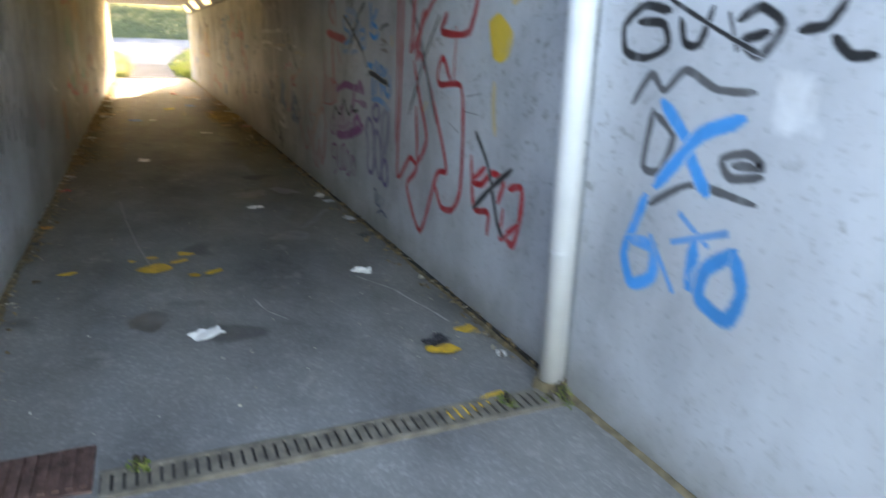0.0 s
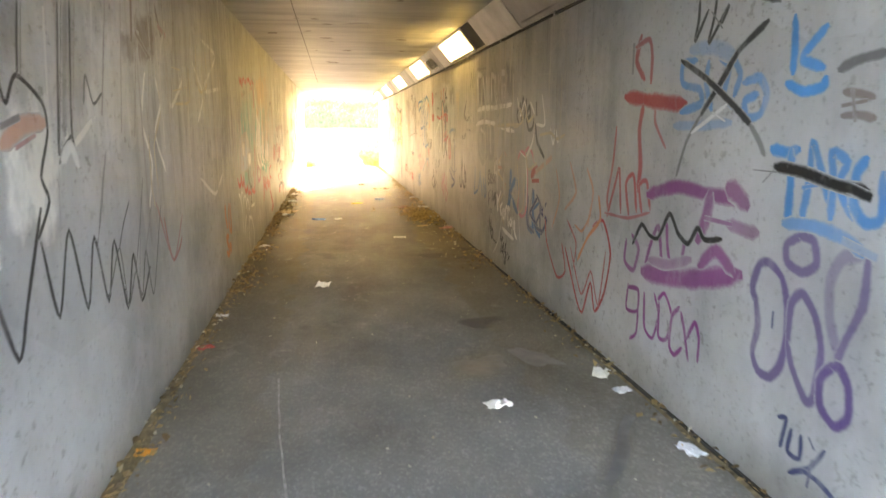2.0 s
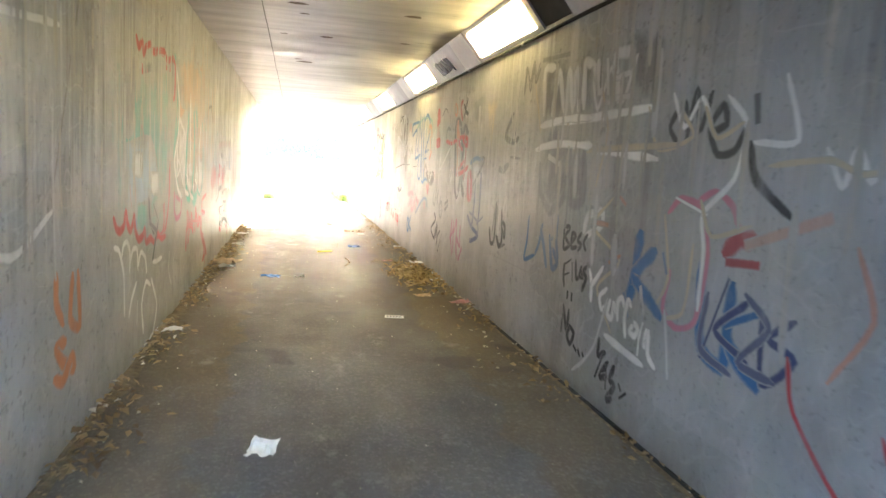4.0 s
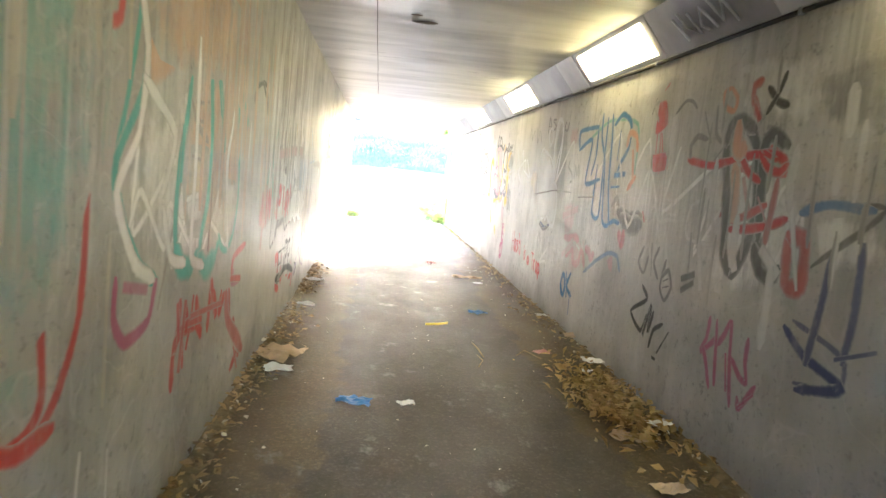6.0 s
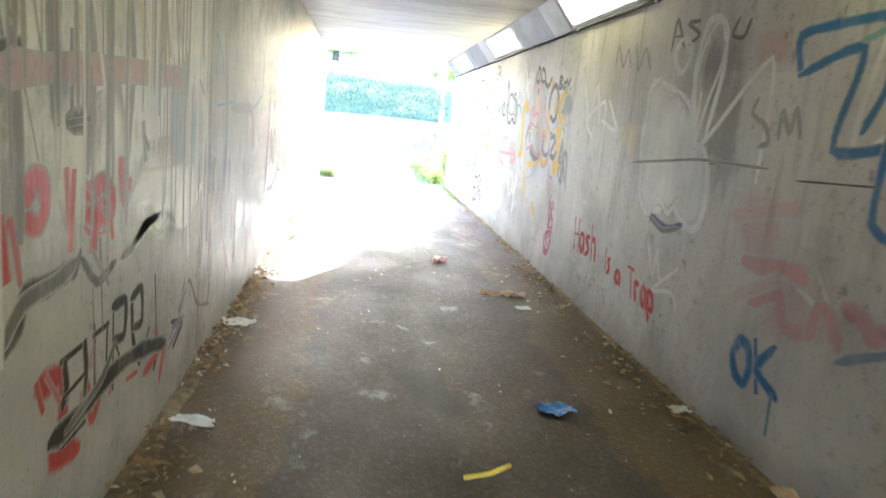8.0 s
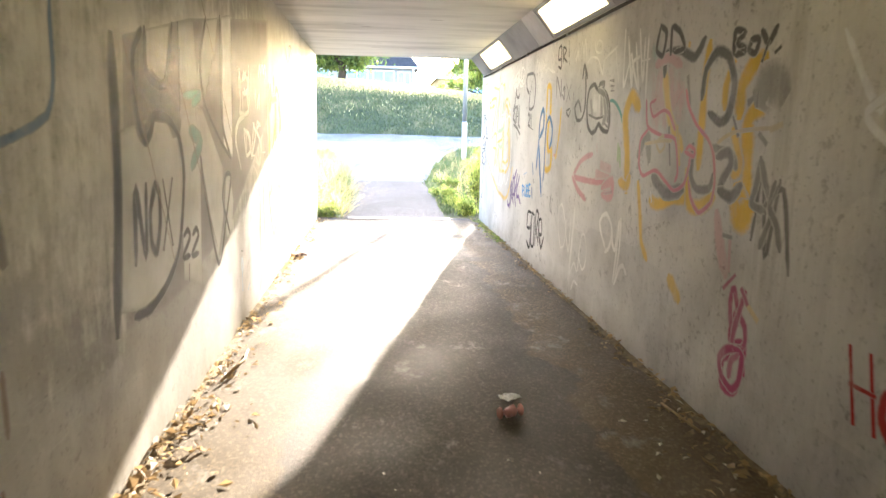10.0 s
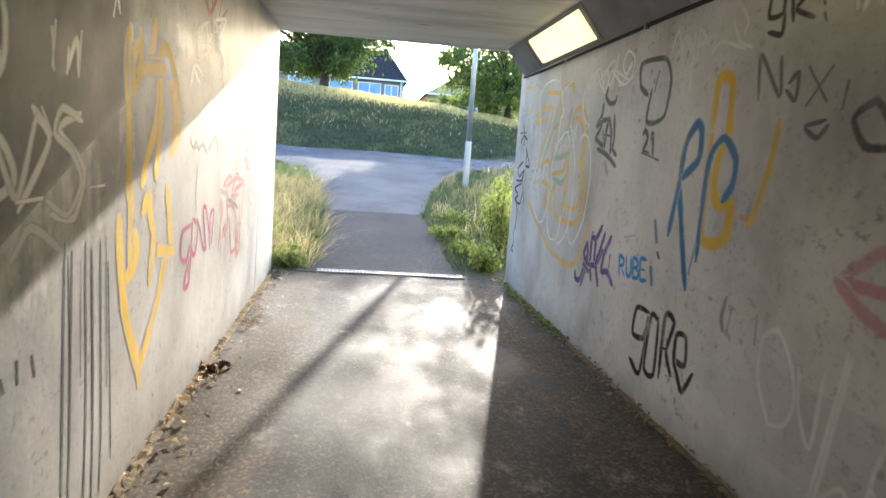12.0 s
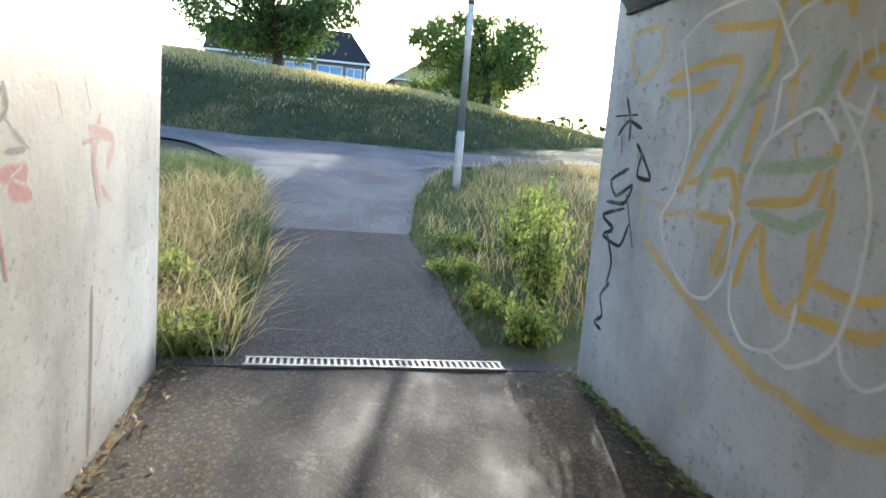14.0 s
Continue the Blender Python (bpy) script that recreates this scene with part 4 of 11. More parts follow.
stroke("R", "blue", .045, .9, (7.35, 0.83), (7.35, 0.64), (7.18, 0.52))
stroke("R", "blue", .045, .9, (7.22, 0.76), (7.35, 0.70))
stroke("R", "pink", .022, .9, (7.82, 1.07), (7.74, 1.13), (7.59, 1.10), (7.52, 0.92), (7.56, 0.66), (7.69, 0.60), (7.80, 0.66), (7.77, 0.82))
stroke("R", "pink", .022, .9, (7.61, 1.13), (7.51, 1.17), (7.40, 1.12), (7.32, 0.99))
stroke("R", "red", .05, .8, (7.41, 0.96), (7.34, 1.01), (7.27, 1.01))
stroke("R", "red", .05, .8, (7.38, 0.92), (7.25, 0.93))
piece("black handwritten lines and blue word")
stroke("R", "dirtywhite", .03, .6, (8.66, 0.90), (8.62, 0.99), (8.45, 1.02), (8.46, 0.94), (8.63, 0.88))
piece("tangle of faded white and red tags")
stroke("R", "dirtywhite", .02, .8, (13.98, 1.82), (14.05, 1.28), (13.44, 1.68), (13.37, 1.13), (12.89, 1.61), (12.81, 1.05))
stroke("R", "dirtywhite", .02, .8, (12.42, 1.54), (12.56, 1.16), (11.94, 1.45), (12.09, 0.96), (11.62, 1.48), (11.59, 0.93))
stroke("R", "dirtywhite", .02, .8, (15.21, 1.82), (15.17, 1.26), (14.64, 1.66), (14.60, 1.14))
stroke("R", "red", .02, .7, (12.76, 1.80), (12.69, 1.40))
stroke("R", "red", .02, .7, (11.74, 1.49), (11.45, 1.52), (11.36, 1.40), (11.73, 1.42), (11.86, 1.19))
stroke("R", "dirtywhite", .02, .7, (11.42, 1.40), (11.41, 0.93), (11.21, 1.25), (11.19, 0.95))
stroke("R", "teal", .02, .6, (14.19, 1.65), (13.71, 1.78), (13.13, 1.72), (13.09, 1.30))
stroke("R", "navy", .018, .7, (11.15, 0.81), (10.84, 0.74), (10.85, 0.60), (11.09, 0.57))
stroke("R", "grey", .018, .7, (11.10, 1.04), (10.75, 1.29), (11.17, 1.27))
stroke("R", "grey", .02, .7, (10.40, 0.69), (10.32, 0.95), (10.21, 0.63), (10.05, 0.65))
stroke("R", "dirtywhite", .018, .6, (10.21, 1.05), (10.19, 0.84), (10.07, 1.01), (10.06, 0.84))
stroke("R", "grey", .02, .6, (9.84, 1.74), (9.80, 1.91), (9.72, 1.75), (9.66, 1.91), (9.62, 1.79), (9.55, 1.87))
piece("teal arrow under a blue tag")
stroke("R", "navy", .03, .9, (11.20, 0.77), (11.06, 0.69), (10.82, 0.63), (11.07, 0.55))
stroke("R", "navy", .03, .8, (11.04, 0.67), (11.00, 0.93), (10.99, 1.08))
stroke("R", "navy", .03, .8, (10.84, 0.73), (10.82, 0.90), (10.83, 1.15))
stroke("R", "navy", .03, .8, (10.87, 0.73), (10.70, 0.80))
stroke("R", "blue", .03, .7, (11.21, 1.25), (11.04, 1.29), (10.81, 1.28))
stroke("R", "red", .05, .7, (11.27, 1.14), (11.25, 0.95), (11.15, 0.95), (11.16, 1.13), (11.26, 1.15))
piece("blue outlined capitals with orange figure")
stroke("R", "blue", .028, .95, (14.43, 1.58), (14.47, 1.73), (14.22, 1.75), (13.97, 1.75))
stroke("R", "blue", .028, .95, (14.43, 1.58), (14.10, 1.65), (14.16, 1.30), (13.81, 1.33))
stroke("R", "blue", .026, .95, (13.97, 1.75), (13.96, 1.52), (14.03, 1.37))
stroke("R", "blue", .026, .95, (13.90, 1.44), (13.90, 1.07), (13.73, 1.05), (13.75, 1.47), (13.76, 1.80))
stroke("R", "blue", .026, .95, (13.89, 1.84), (13.87, 1.67), (13.73, 1.47), (13.63, 1.03), (13.48, 1.01), (13.58, 1.29), (13.62, 1.63), (13.66, 1.82))
stroke("R", "blue", .03, .95, (13.59, 1.75), (13.45, 1.81), (13.31, 1.77), (13.25, 1.71), (13.26, 1.56), (13.39, 1.45), (13.44, 1.36))
stroke("R", "blue", .06, .95, (13.45, 1.37), (13.29, 1.38))
stroke("R", "blue", .026, .9, (13.45, 1.68), (13.46, 1.49))
stroke("R", "blue", .026, .95, (13.52, 1.28), (13.36, 1.29))
stroke("R", "blue", .026, .95, (13.48, 1.01), (13.37, 1.04), (13.27, 1.03))
stroke("R", "orange", .035, .7, (13.29, 1.59), (13.26, 1.67), (13.13, 1.64), (13.09, 1.55))
stroke("R", "orange", .06, .6, (13.16, 1.52), (13.12, 1.39))
stroke("R", "orange", .03, .7, (13.18, 1.28), (13.10, 1.34), (13.07, 1.36))
stroke("R", "black", .07, .75, (13.29, 1.11), (13.11, 1.08), (12.90, 1.10))
stroke("R", "black", .08, .75, (13.22, 1.07), (13.05, 1.03), (12.89, 1.05))
stroke("R", "red", .05, .6, (13.24, 0.96), (13.16, 0.89), (13.15, 0.97))
stroke("R", "grey", .03, .6, (13.45, 1.15), (13.37, 1.21), (13.31, 1.16))
stroke("R", "blue", .025, .6, (13.92, 0.58), (13.65, 0.71), (13.40, 0.80), (13.22, 0.80), (13.14, 0.71))
piece("blue letters low on the wall")
word("R", "blue", .03, "OK", (14.51, 0.28), (14.17, 0.33), (14.57, 0.46))
stroke("R", "blue", .03, .8, (14.23, 0.32), (14.22, 0.17))
piece("red handwritten sentence low on the wall")
word("R", "red", 0.022, "Hash", (16.84, 0.41), (16.32, 0.41), (16.89, 0.63))
word("R", "red", 0.022, "is", (16.17, 0.39), (16.05, 0.38), (16.19, 0.54))
word("R", "red", 0.022, "a", (15.96, 0.36), (15.85, 0.36), (15.98, 0.47))
word("R", "red", 0.022, "Trap", (15.73, 0.34), (15.33, 0.32), (15.78, 0.50))
piece("white filled bubble shape with tall ear")
patch("R", "white", .2, .92, (15.83, 1.59), (15.53, 1.55), (15.31, 1.45), (15.20, 1.21), (15.07, 1.19), (14.99, 1.03), (15.08, 0.87), (15.33, 0.91), (15.50, 0.88), (15.73, 0.97), (15.86, 1.27))
stroke("R", "white", .03, 1, (15.80, 1.62), (15.86, 1.27), (15.72, 0.94), (15.50, 0.89), (15.38, 0.98), (15.18, 0.86), (15.03, 0.87), (14.99, 1.05), (15.08, 1.23), (15.20, 1.24), (15.32, 1.47), (15.54, 1.56), (15.80, 1.62))
stroke("R", "white", .03, 1, (15.18, 1.24), (15.31, 1.63), (15.25, 1.88), (15.09, 1.86), (15.03, 1.63), (15.10, 1.32))
stroke("R", "white", .024, 1, (15.49, 1.83), (15.59, 1.75), (15.47, 1.64), (15.39, 1.73), (15.49, 1.83))
stroke("R", "navy", .03, .9, (15.56, 0.85), (15.36, 0.81), (15.20, 0.85))
stroke("R", "white", .022, .99, (17.08, 1.64), (16.88, 1.38), (16.79, 1.63), (16.66, 1.36))
stroke("R", "white", .022, .99, (16.78, 1.25), (16.94, 1.38), (16.60, 1.51), (16.55, 1.34))
stroke("R", "white", .022, .98, (16.50, 1.51), (16.30, 1.31), (16.61, 1.38))
stroke("R", "dirtywhite", .018, .7, (15.55, 0.69), (15.44, 0.53), (15.42, 0.68), (15.34, 0.52), (15.15, 0.63), (15.41, 0.45), (15.19, 0.49), (15.11, 0.42))
piece("magenta letters and black name")
stroke("R", "grey", .018, .8, (15.64, 1.78), (15.61, 1.94), (15.49, 1.78))
stroke("R", "grey", .018, .8, (15.64, 1.85), (15.52, 1.84))
stroke("R", "grey", .018, .8, (15.35, 1.90), (15.47, 1.90), (15.33, 1.83), (15.43, 1.79))
stroke("R", "grey", .018, .8, (14.96, 1.86), (15.00, 1.79), (14.90, 1.77), (14.86, 1.84))
stroke("R", "grey", .012, .7, (16.49, 1.75), (16.46, 1.87), (16.34, 1.73), (16.28, 1.84), (16.21, 1.72))
stroke("R", "grey", .012, .7, (16.16, 1.86), (16.08, 1.69), (16.00, 1.82), (15.89, 1.69))
stroke("R", "grey", .018, .5, (14.69, 1.49), (14.72, 1.43), (14.61, 1.38), (14.56, 1.31), (14.62, 1.29))
stroke("R", "grey", .02, .5, (14.50, 1.33), (14.50, 1.44), (14.43, 1.35), (14.41, 1.45), (14.36, 1.34))
stroke("R", "black", .006, .9, (15.86, 1.13), (15.47, 1.15), (14.84, 1.20), (14.53, 1.20))
stroke("R", "black", .006, .9, (14.33, 1.17), (14.11, 1.18), (13.89, 1.19))
piece("black name high on the wall")
stroke("R", "grey", .06, .6, (17.61, 1.44), (17.45, 1.50))
piece("grey and magenta tags by the face")
stroke("R", "grey", .02, .7, (17.52, 0.89), (17.48, 1.19), (17.41, 0.83), (17.36, 1.13))
stroke("R", "grey", .02, .7, (17.45, 1.03), (17.33, 1.10), (17.25, 0.80))
stroke("R", "magenta", .026, .9, (17.52, 0.65), (17.60, 0.52), (17.60, 0.43), (17.49, 0.44), (17.53, 0.23), (17.64, 0.22), (17.65, 0.33), (17.53, 0.40), (17.48, 0.33))
piece("white line tags along the top of the wall")
stroke("R", "dirtywhite", .012, .8, (22.76, 1.79), (22.39, 1.96), (22.25, 1.79), (22.09, 1.89))
piece("black angular name sprayed on grey wall")
stroke("R", "black", .024, 1, (21.47, 0.53), (21.63, 0.52), (21.65, 0.37), (21.51, 0.38), (21.47, 0.51), (21.51, 0.18), (21.65, 0.22))
stroke("R", "black", .024, 1, (21.36, 0.52), (21.44, 0.52), (21.46, 0.23), (21.34, 0.23), (21.35, 0.52))
stroke("R", "black", .024, 1, (21.28, 0.24), (21.28, 0.56), (21.18, 0.55), (21.23, 0.39), (21.16, 0.29))
stroke("R", "black", .024, 1, (21.23, 0.40), (21.29, 0.39))
stroke("R", "black", .024, 1, (21.14, 0.37), (21.03, 0.38), (21.05, 0.51), (21.14, 0.50), (21.14, 0.37), (21.09, 0.31), (21.03, 0.25), (20.95, 0.36))
piece("blue and yellow monogram letters")
stroke("R", "blue", .034, .95, (21.12, 0.74), (21.21, 0.97), (21.30, 1.24), (21.28, 1.43), (21.19, 1.52), (21.14, 1.48), (21.14, 1.35), (21.28, 1.26))
stroke("R", "blue", .03, .9, (21.30, 1.25), (21.33, 1.11), (21.36, 0.97))
stroke("R", "yellow", .042, .95, (20.90, 1.46), (20.92, 1.68), (20.98, 1.72), (21.04, 1.70), (21.05, 1.51))
stroke("R", "yellow", .044, .95, (21.04, 1.45), (21.03, 1.00), (20.83, 1.01), (20.82, 1.16), (20.93, 1.16), (20.97, 1.24), (20.96, 1.37), (20.92, 1.42))
stroke("R", "blue", .03, .9, (21.05, 0.89), (21.05, 1.27), (21.02, 1.39), (20.93, 1.45), (20.82, 1.36), (20.82, 1.25), (20.88, 1.18))
stroke("R", "blue", .03, .6, (21.10, 0.82), (21.07, 0.95))
stroke("R", "blue", .05, .8, (21.52, 1.00), (21.49, 0.93))
stroke("R", "blue", .05, .8, (21.51, 0.75), (21.49, 0.70))
stroke("R", "black", .03, .9, (21.45, 0.85), (21.44, 0.84))
word("R", "ltblue", .014, "RUBE", (21.94, 0.65), (21.54, 0.69), (21.96, 0.76))
stroke("R", "orange", .04, .6, (20.71, 1.12), (20.68, 1.12))
stroke("R", "ltblue", .014, .5, (21.92, 0.88), (21.76, 0.91))
piece("charcoal tags on grey wall")
stroke("R", "grey", .022, .9, (21.81, 1.70), (21.92, 1.76), (21.94, 1.88), (21.77, 1.89), (21.61, 1.87), (21.53, 1.76), (21.56, 1.58), (21.68, 1.54), (21.79, 1.56), (21.76, 1.72))
stroke("R", "grey", .022, .9, (21.69, 1.81), (21.72, 1.72))
word("R", "grey", .018, "21", (21.79, 1.39), (21.60, 1.35), (21.82, 1.51))
stroke("R", "grey", .018, .9, (21.80, 1.38), (21.58, 1.34))
stroke("R", "dirtywhite", .012, .95, (22.74, 1.80), (22.71, 1.93), (22.57, 1.80), (22.51, 1.92), (22.42, 1.80), (22.32, 1.99), (22.38, 1.78))
stroke("R", "dirtywhite", .012, .95, (22.40, 1.89), (22.19, 1.79), (22.07, 1.83), (22.05, 1.93), (22.16, 1.99), (22.23, 1.92), (22.17, 1.85), (22.09, 1.91))
stroke("R", "dirtywhite", .012, .95, (21.57, 1.88), (21.51, 2.00), (21.43, 1.87), (21.43, 1.96), (21.34, 1.87), (21.32, 1.96), (21.32, 1.83), (21.32, 1.68))
stroke("R", "dirtywhite", .012, .95, (21.27, 1.89), (21.12, 1.92), (21.14, 1.84), (21.06, 1.88), (20.86, 1.82))
stroke("R", "grey", .02, .6, (20.75, 0.63), (20.77, 0.68), (20.75, 0.77))
piece("magenta balloon shapes with white outlines")
patch("L", "magentafill", .3, .95, (2.54, 1.72), (2.69, 1.78), (2.87, 1.80), (2.90, 1.68), (2.85, 1.39), (2.82, 1.14), (2.70, 0.97), (2.53, 0.92), (2.42, 1.01), (2.44, 1.22), (2.50, 1.44), (2.48, 1.58))
patch("L", "magentafill", .3, .9, (2.99, 1.75), (3.25, 1.85), (3.45, 1.78), (3.36, 1.58), (3.14, 1.34), (3.15, 1.10), (3.11, 0.96), (2.94, 0.93), (2.85, 1.01), (2.89, 1.29), (2.90, 1.56))
stroke("L", "white", .014, .9, (2.93, 1.81), (2.89, 1.64), (2.87, 1.39), (2.86, 1.16), (2.77, 0.98))
stroke("L", "white", .014, .8, (2.49, 1.65), (2.52, 1.46), (2.43, 1.23), (2.41, 1.01), (2.53, 0.92), (2.69, 0.95))
stroke("L", "white", .012, .9, (2.63, 1.36), (2.65, 1.48), (2.72, 1.50), (2.67, 1.36))
stroke("L", "white", .012, .9, (2.57, 1.36), (2.62, 1.17), (2.69, 1.34))
stroke("L", "white", .012, .8, (3.45, 1.78), (3.36, 1.58), (3.14, 1.34), (3.14, 0.98))
stroke("L", "white", .016, .6, (2.63, 0.65), (2.63, 0.79), (2.74, 0.79), (2.75, 0.72), (2.65, 0.71))
stroke("L", "white", .016, .6, (2.78, 0.66), (2.90, 0.83), (2.88, 0.69), (3.02, 0.82))
piece("black zigzag crown over pale smear")
stroke("L", "black", .016, 1, (3.76, 1.32), (3.70, 1.17), (3.62, 1.01), (3.60, 0.86), (3.72, 0.96), (3.87, 1.07), (4.00, 1.08), (4.12, 0.96), (4.24, 0.70), (4.33, 0.84), (4.48, 1.09))
stroke("L", "black", .014, 1, (4.46, 0.99), (4.54, 0.74), (4.68, 1.00), (4.79, 0.70), (4.91, 0.94), (5.01, 0.67), (5.13, 0.89), (5.24, 0.58), (5.37, 0.79), (5.45, 0.56), (5.62, 0.68))
stroke("L", "pink", .018, .7, (4.06, 1.71), (3.97, 1.48))
stroke("L", "red", .014, .5, (5.82, 0.96), (6.10, 0.62), (6.38, 0.83))
stroke("L", "red", .03, .4, (3.38, 0.65), (3.31, 0.61))
stroke("L", "dirtywhite", .02, .6, (4.77, 1.52), (4.75, 1.27), (5.03, 1.37))
stroke("L", "pink", .015, .7, (3.62, 1.53), (3.70, 1.61), (3.75, 1.67))
stroke("L", "grey", .014, .7, (3.51, 1.57), (3.53, 1.51), (3.48, 1.53))
stroke("L", "dirtywhite", .02, .6, (6.97, 1.73), (7.27, 1.55), (7.05, 1.37))
stroke("L", "dirtywhite", .02, .6, (6.22, 1.60), (6.29, 1.44), (6.64, 1.61))
piece("orange initials on grey wall")
stroke("L", "orange", .035, .8, (7.95, 0.71), (7.95, 0.61), (8.02, 0.52))
stroke("L", "orange", .035, .8, (8.14, 0.68), (8.11, 0.51), (8.23, 0.46), (8.21, 0.68))
stroke("L", "orange", .04, .85, (8.04, 0.44), (7.94, 0.44), (8.02, 0.36), (8.15, 0.30), (8.13, 0.36), (8.02, 0.29), (7.93, 0.32))
piece("faded teal panel with wavy red lower edge")
stroke("L", "teal", .022, .8, (10.43, 1.87), (10.58, 1.70), (10.51, 1.41), (10.44, 1.19), (10.60, 0.95), (10.82, 0.84))
stroke("L", "dirtywhite", .02, .8, (10.60, 1.30), (10.59, 1.01), (10.96, 1.22), (10.97, 0.86), (11.30, 1.22), (11.31, 0.81), (11.80, 1.26), (11.81, 0.82))
piece("teal outlined bubbles filled with peach")
stroke("L", "teal", .03, .85, (10.64, 1.67), (10.62, 1.42), (10.44, 1.22), (10.47, 1.09), (10.65, 0.91), (10.78, 0.84))
stroke("L", "teal", .025, .7, (11.08, 1.77), (11.14, 1.67))
stroke("L", "dirtywhite", .018, .8, (10.56, 1.04), (10.64, 1.13), (10.88, 0.93), (10.92, 1.08), (11.23, 0.89), (11.23, 1.08), (11.82, 0.82))
stroke("L", "magenta", .03, .6, (12.02, 0.68), (11.99, 0.63), (12.18, 0.61))
piece("red drawn loops and capitals")
stroke("L", "red", .025, .85, (9.92, 0.64), (10.02, 0.65), (10.08, 0.72), (10.03, 1.04), (9.96, 1.20))
stroke("L", "red", .025, .85, (10.05, 0.62), (10.15, 0.69), (10.25, 0.85), (10.27, 1.13), (10.21, 1.38), (10.12, 1.41), (9.99, 1.30), (9.97, 1.24))
stroke("L", "magenta", .03, .8, (10.47, 0.89), (10.47, 0.78), (10.56, 0.70), (10.75, 0.72), (10.81, 0.83))
stroke("L", "magenta", .06, .6, (10.56, 0.86), (10.70, 0.83))
stroke("L", "red", .03, .5, (13.68, 0.36), (13.82, 0.55))
piece("tall pale drips and blue tag")
stroke("L", "teal", .02, .8, (12.99, 1.49), (12.98, 1.28), (12.87, 1.05))
stroke("L", "teal", .02, .8, (13.27, 1.47), (13.07, 1.32), (13.09, 1.17), (13.14, 0.99))
stroke("L", "grey", .018, .8, (13.21, 1.15), (13.15, 0.68), (13.32, 0.69))
stroke("L", "grey", .014, .6, (13.32, 1.45), (13.35, 1.32))
stroke("L", "grey", .014, .6, (13.48, 1.43), (13.52, 1.29))
stroke("L", "blue", .018, .6, (16.26, 1.17), (16.88, 1.31), (16.94, 1.62))
stroke("L", "red", .03, .7, (12.72, 0.86), (12.81, 1.01), (12.84, 0.83), (12.91, 1.03), (12.94, 0.85), (13.00, 1.05), (13.06, 0.86), (13.08, 1.05))
stroke("L", "red", .02, .7, (13.18, 1.12), (13.17, 0.86))
stroke("L", "red", .02, .7, (13.28, 1.01), (13.28, 0.88), (13.36, 0.97), (13.40, 0.82))
stroke("L", "red", .05, .6, (13.83, 0.97), (13.80, 0.84))
stroke("L", "red", .06, .35, (15.68, 0.48), (15.85, 0.29))
piece("black lower case name over red strokes")
stroke("L", "red", .05, .9, (13.48, 0.55), (13.61, 0.53), (13.60, 0.39), (13.55, 0.33), (13.69, 0.29))
stroke("L", "red", .04, .85, (13.47, 0.55), (13.49, 0.50))
stroke("L", "red", .03, .85, (13.77, 0.44), (13.80, 0.32), (13.86, 0.37))
stroke("L", "red", .03, .8, (13.95, 0.35), (14.00, 0.42))
stroke("L", "red", .03, .8, (14.11, 0.32), (14.19, 0.31))
stroke("L", "red", .03, .8, (14.29, 0.27), (14.39, 0.28), (14.54, 0.31), (14.48, 0.17))
stroke("L", "red", .06, .5, (14.42, 0.38), (14.50, 0.30))
stroke("L", "black", .030, 1, (13.61, 0.57), (13.75, 0.57))
stroke("L", "black", .022, 1, (13.75, 0.57), (13.76, 0.49), (13.74, 0.36))
stroke("L", "black", .026, 1, (13.62, 0.56), (13.63, 0.49), (13.61, 0.45))
stroke("L", "black", .024, 1, (13.63, 0.47), (13.74, 0.48))
stroke("L", "black", .030, 1, (13.74, 0.34), (13.61, 0.34))
stroke("L", "black", .022, 1, (13.82, 0.59), (13.82, 0.41))
stroke("L", "black", .028, 1, (13.82, 0.57), (13.92, 0.57))
stroke("L", "black", .022, 1, (13.92, 0.57), (13.91, 0.41))
stroke("L", "black", .022, 1, (13.97, 0.61), (13.97, 0.35))
stroke("L", "black", .026, 1, (13.97, 0.61), (14.08, 0.60), (14.07, 0.49), (13.98, 0.50))
stroke("L", "black", .022, 1, (13.98, 0.50), (14.07, 0.37))
stroke("L", "black", .022, 1, (14.14, 0.59), (14.16, 0.44), (14.23, 0.33))
stroke("L", "black", .026, 1, (14.14, 0.59), (14.24, 0.60), (14.25, 0.48), (14.16, 0.48))
stroke("L", "black", .022, 1, (14.23, 0.34), (14.33, 0.42))
stroke("L", "black", .022, 1, (14.40, 0.60), (14.43, 0.35))
stroke("L", "black", .03, 1, (14.42, 0.26), (14.41, 0.25))
stroke("L", "black", .040, 1, (13.54, 0.38), (13.75, 0.38), (14.00, 0.40), (14.25, 0.37), (14.54, 0.30))
stroke("L", "black", .018, .9, (14.64, 0.35), (14.81, 0.30), (14.67, 0.23))
stroke("L", "black", .016, .9, (14.74, 0.38), (14.80, 0.28))
stroke("L", "black", .014, .8, (14.62, 0.29), (14.77, 0.34))
stroke("L", "violet", .014, .7, (14.84, 0.48), (14.76, 0.35), (14.92, 0.46), (15.09, 0.30), (15.35, 0.23))
stroke("L", "violet", .014, .7, (14.61, 0.25), (14.76, 0.30), (14.65, 0.32), (14.83, 0.32))
piece("large silver letters outlined black on dark grey")
# dark grey overpaint and wall shade in one patch, cut near the sunlit edge
plate("L", "shade", .5, .75, (17.47, 1.60), (18.33, 1.79), (20.71, 2.16), (20.71, 1.43), (19.18, 0.74), (18.20, 0.56), (17.75, 0.52), (17.35, 0.57))
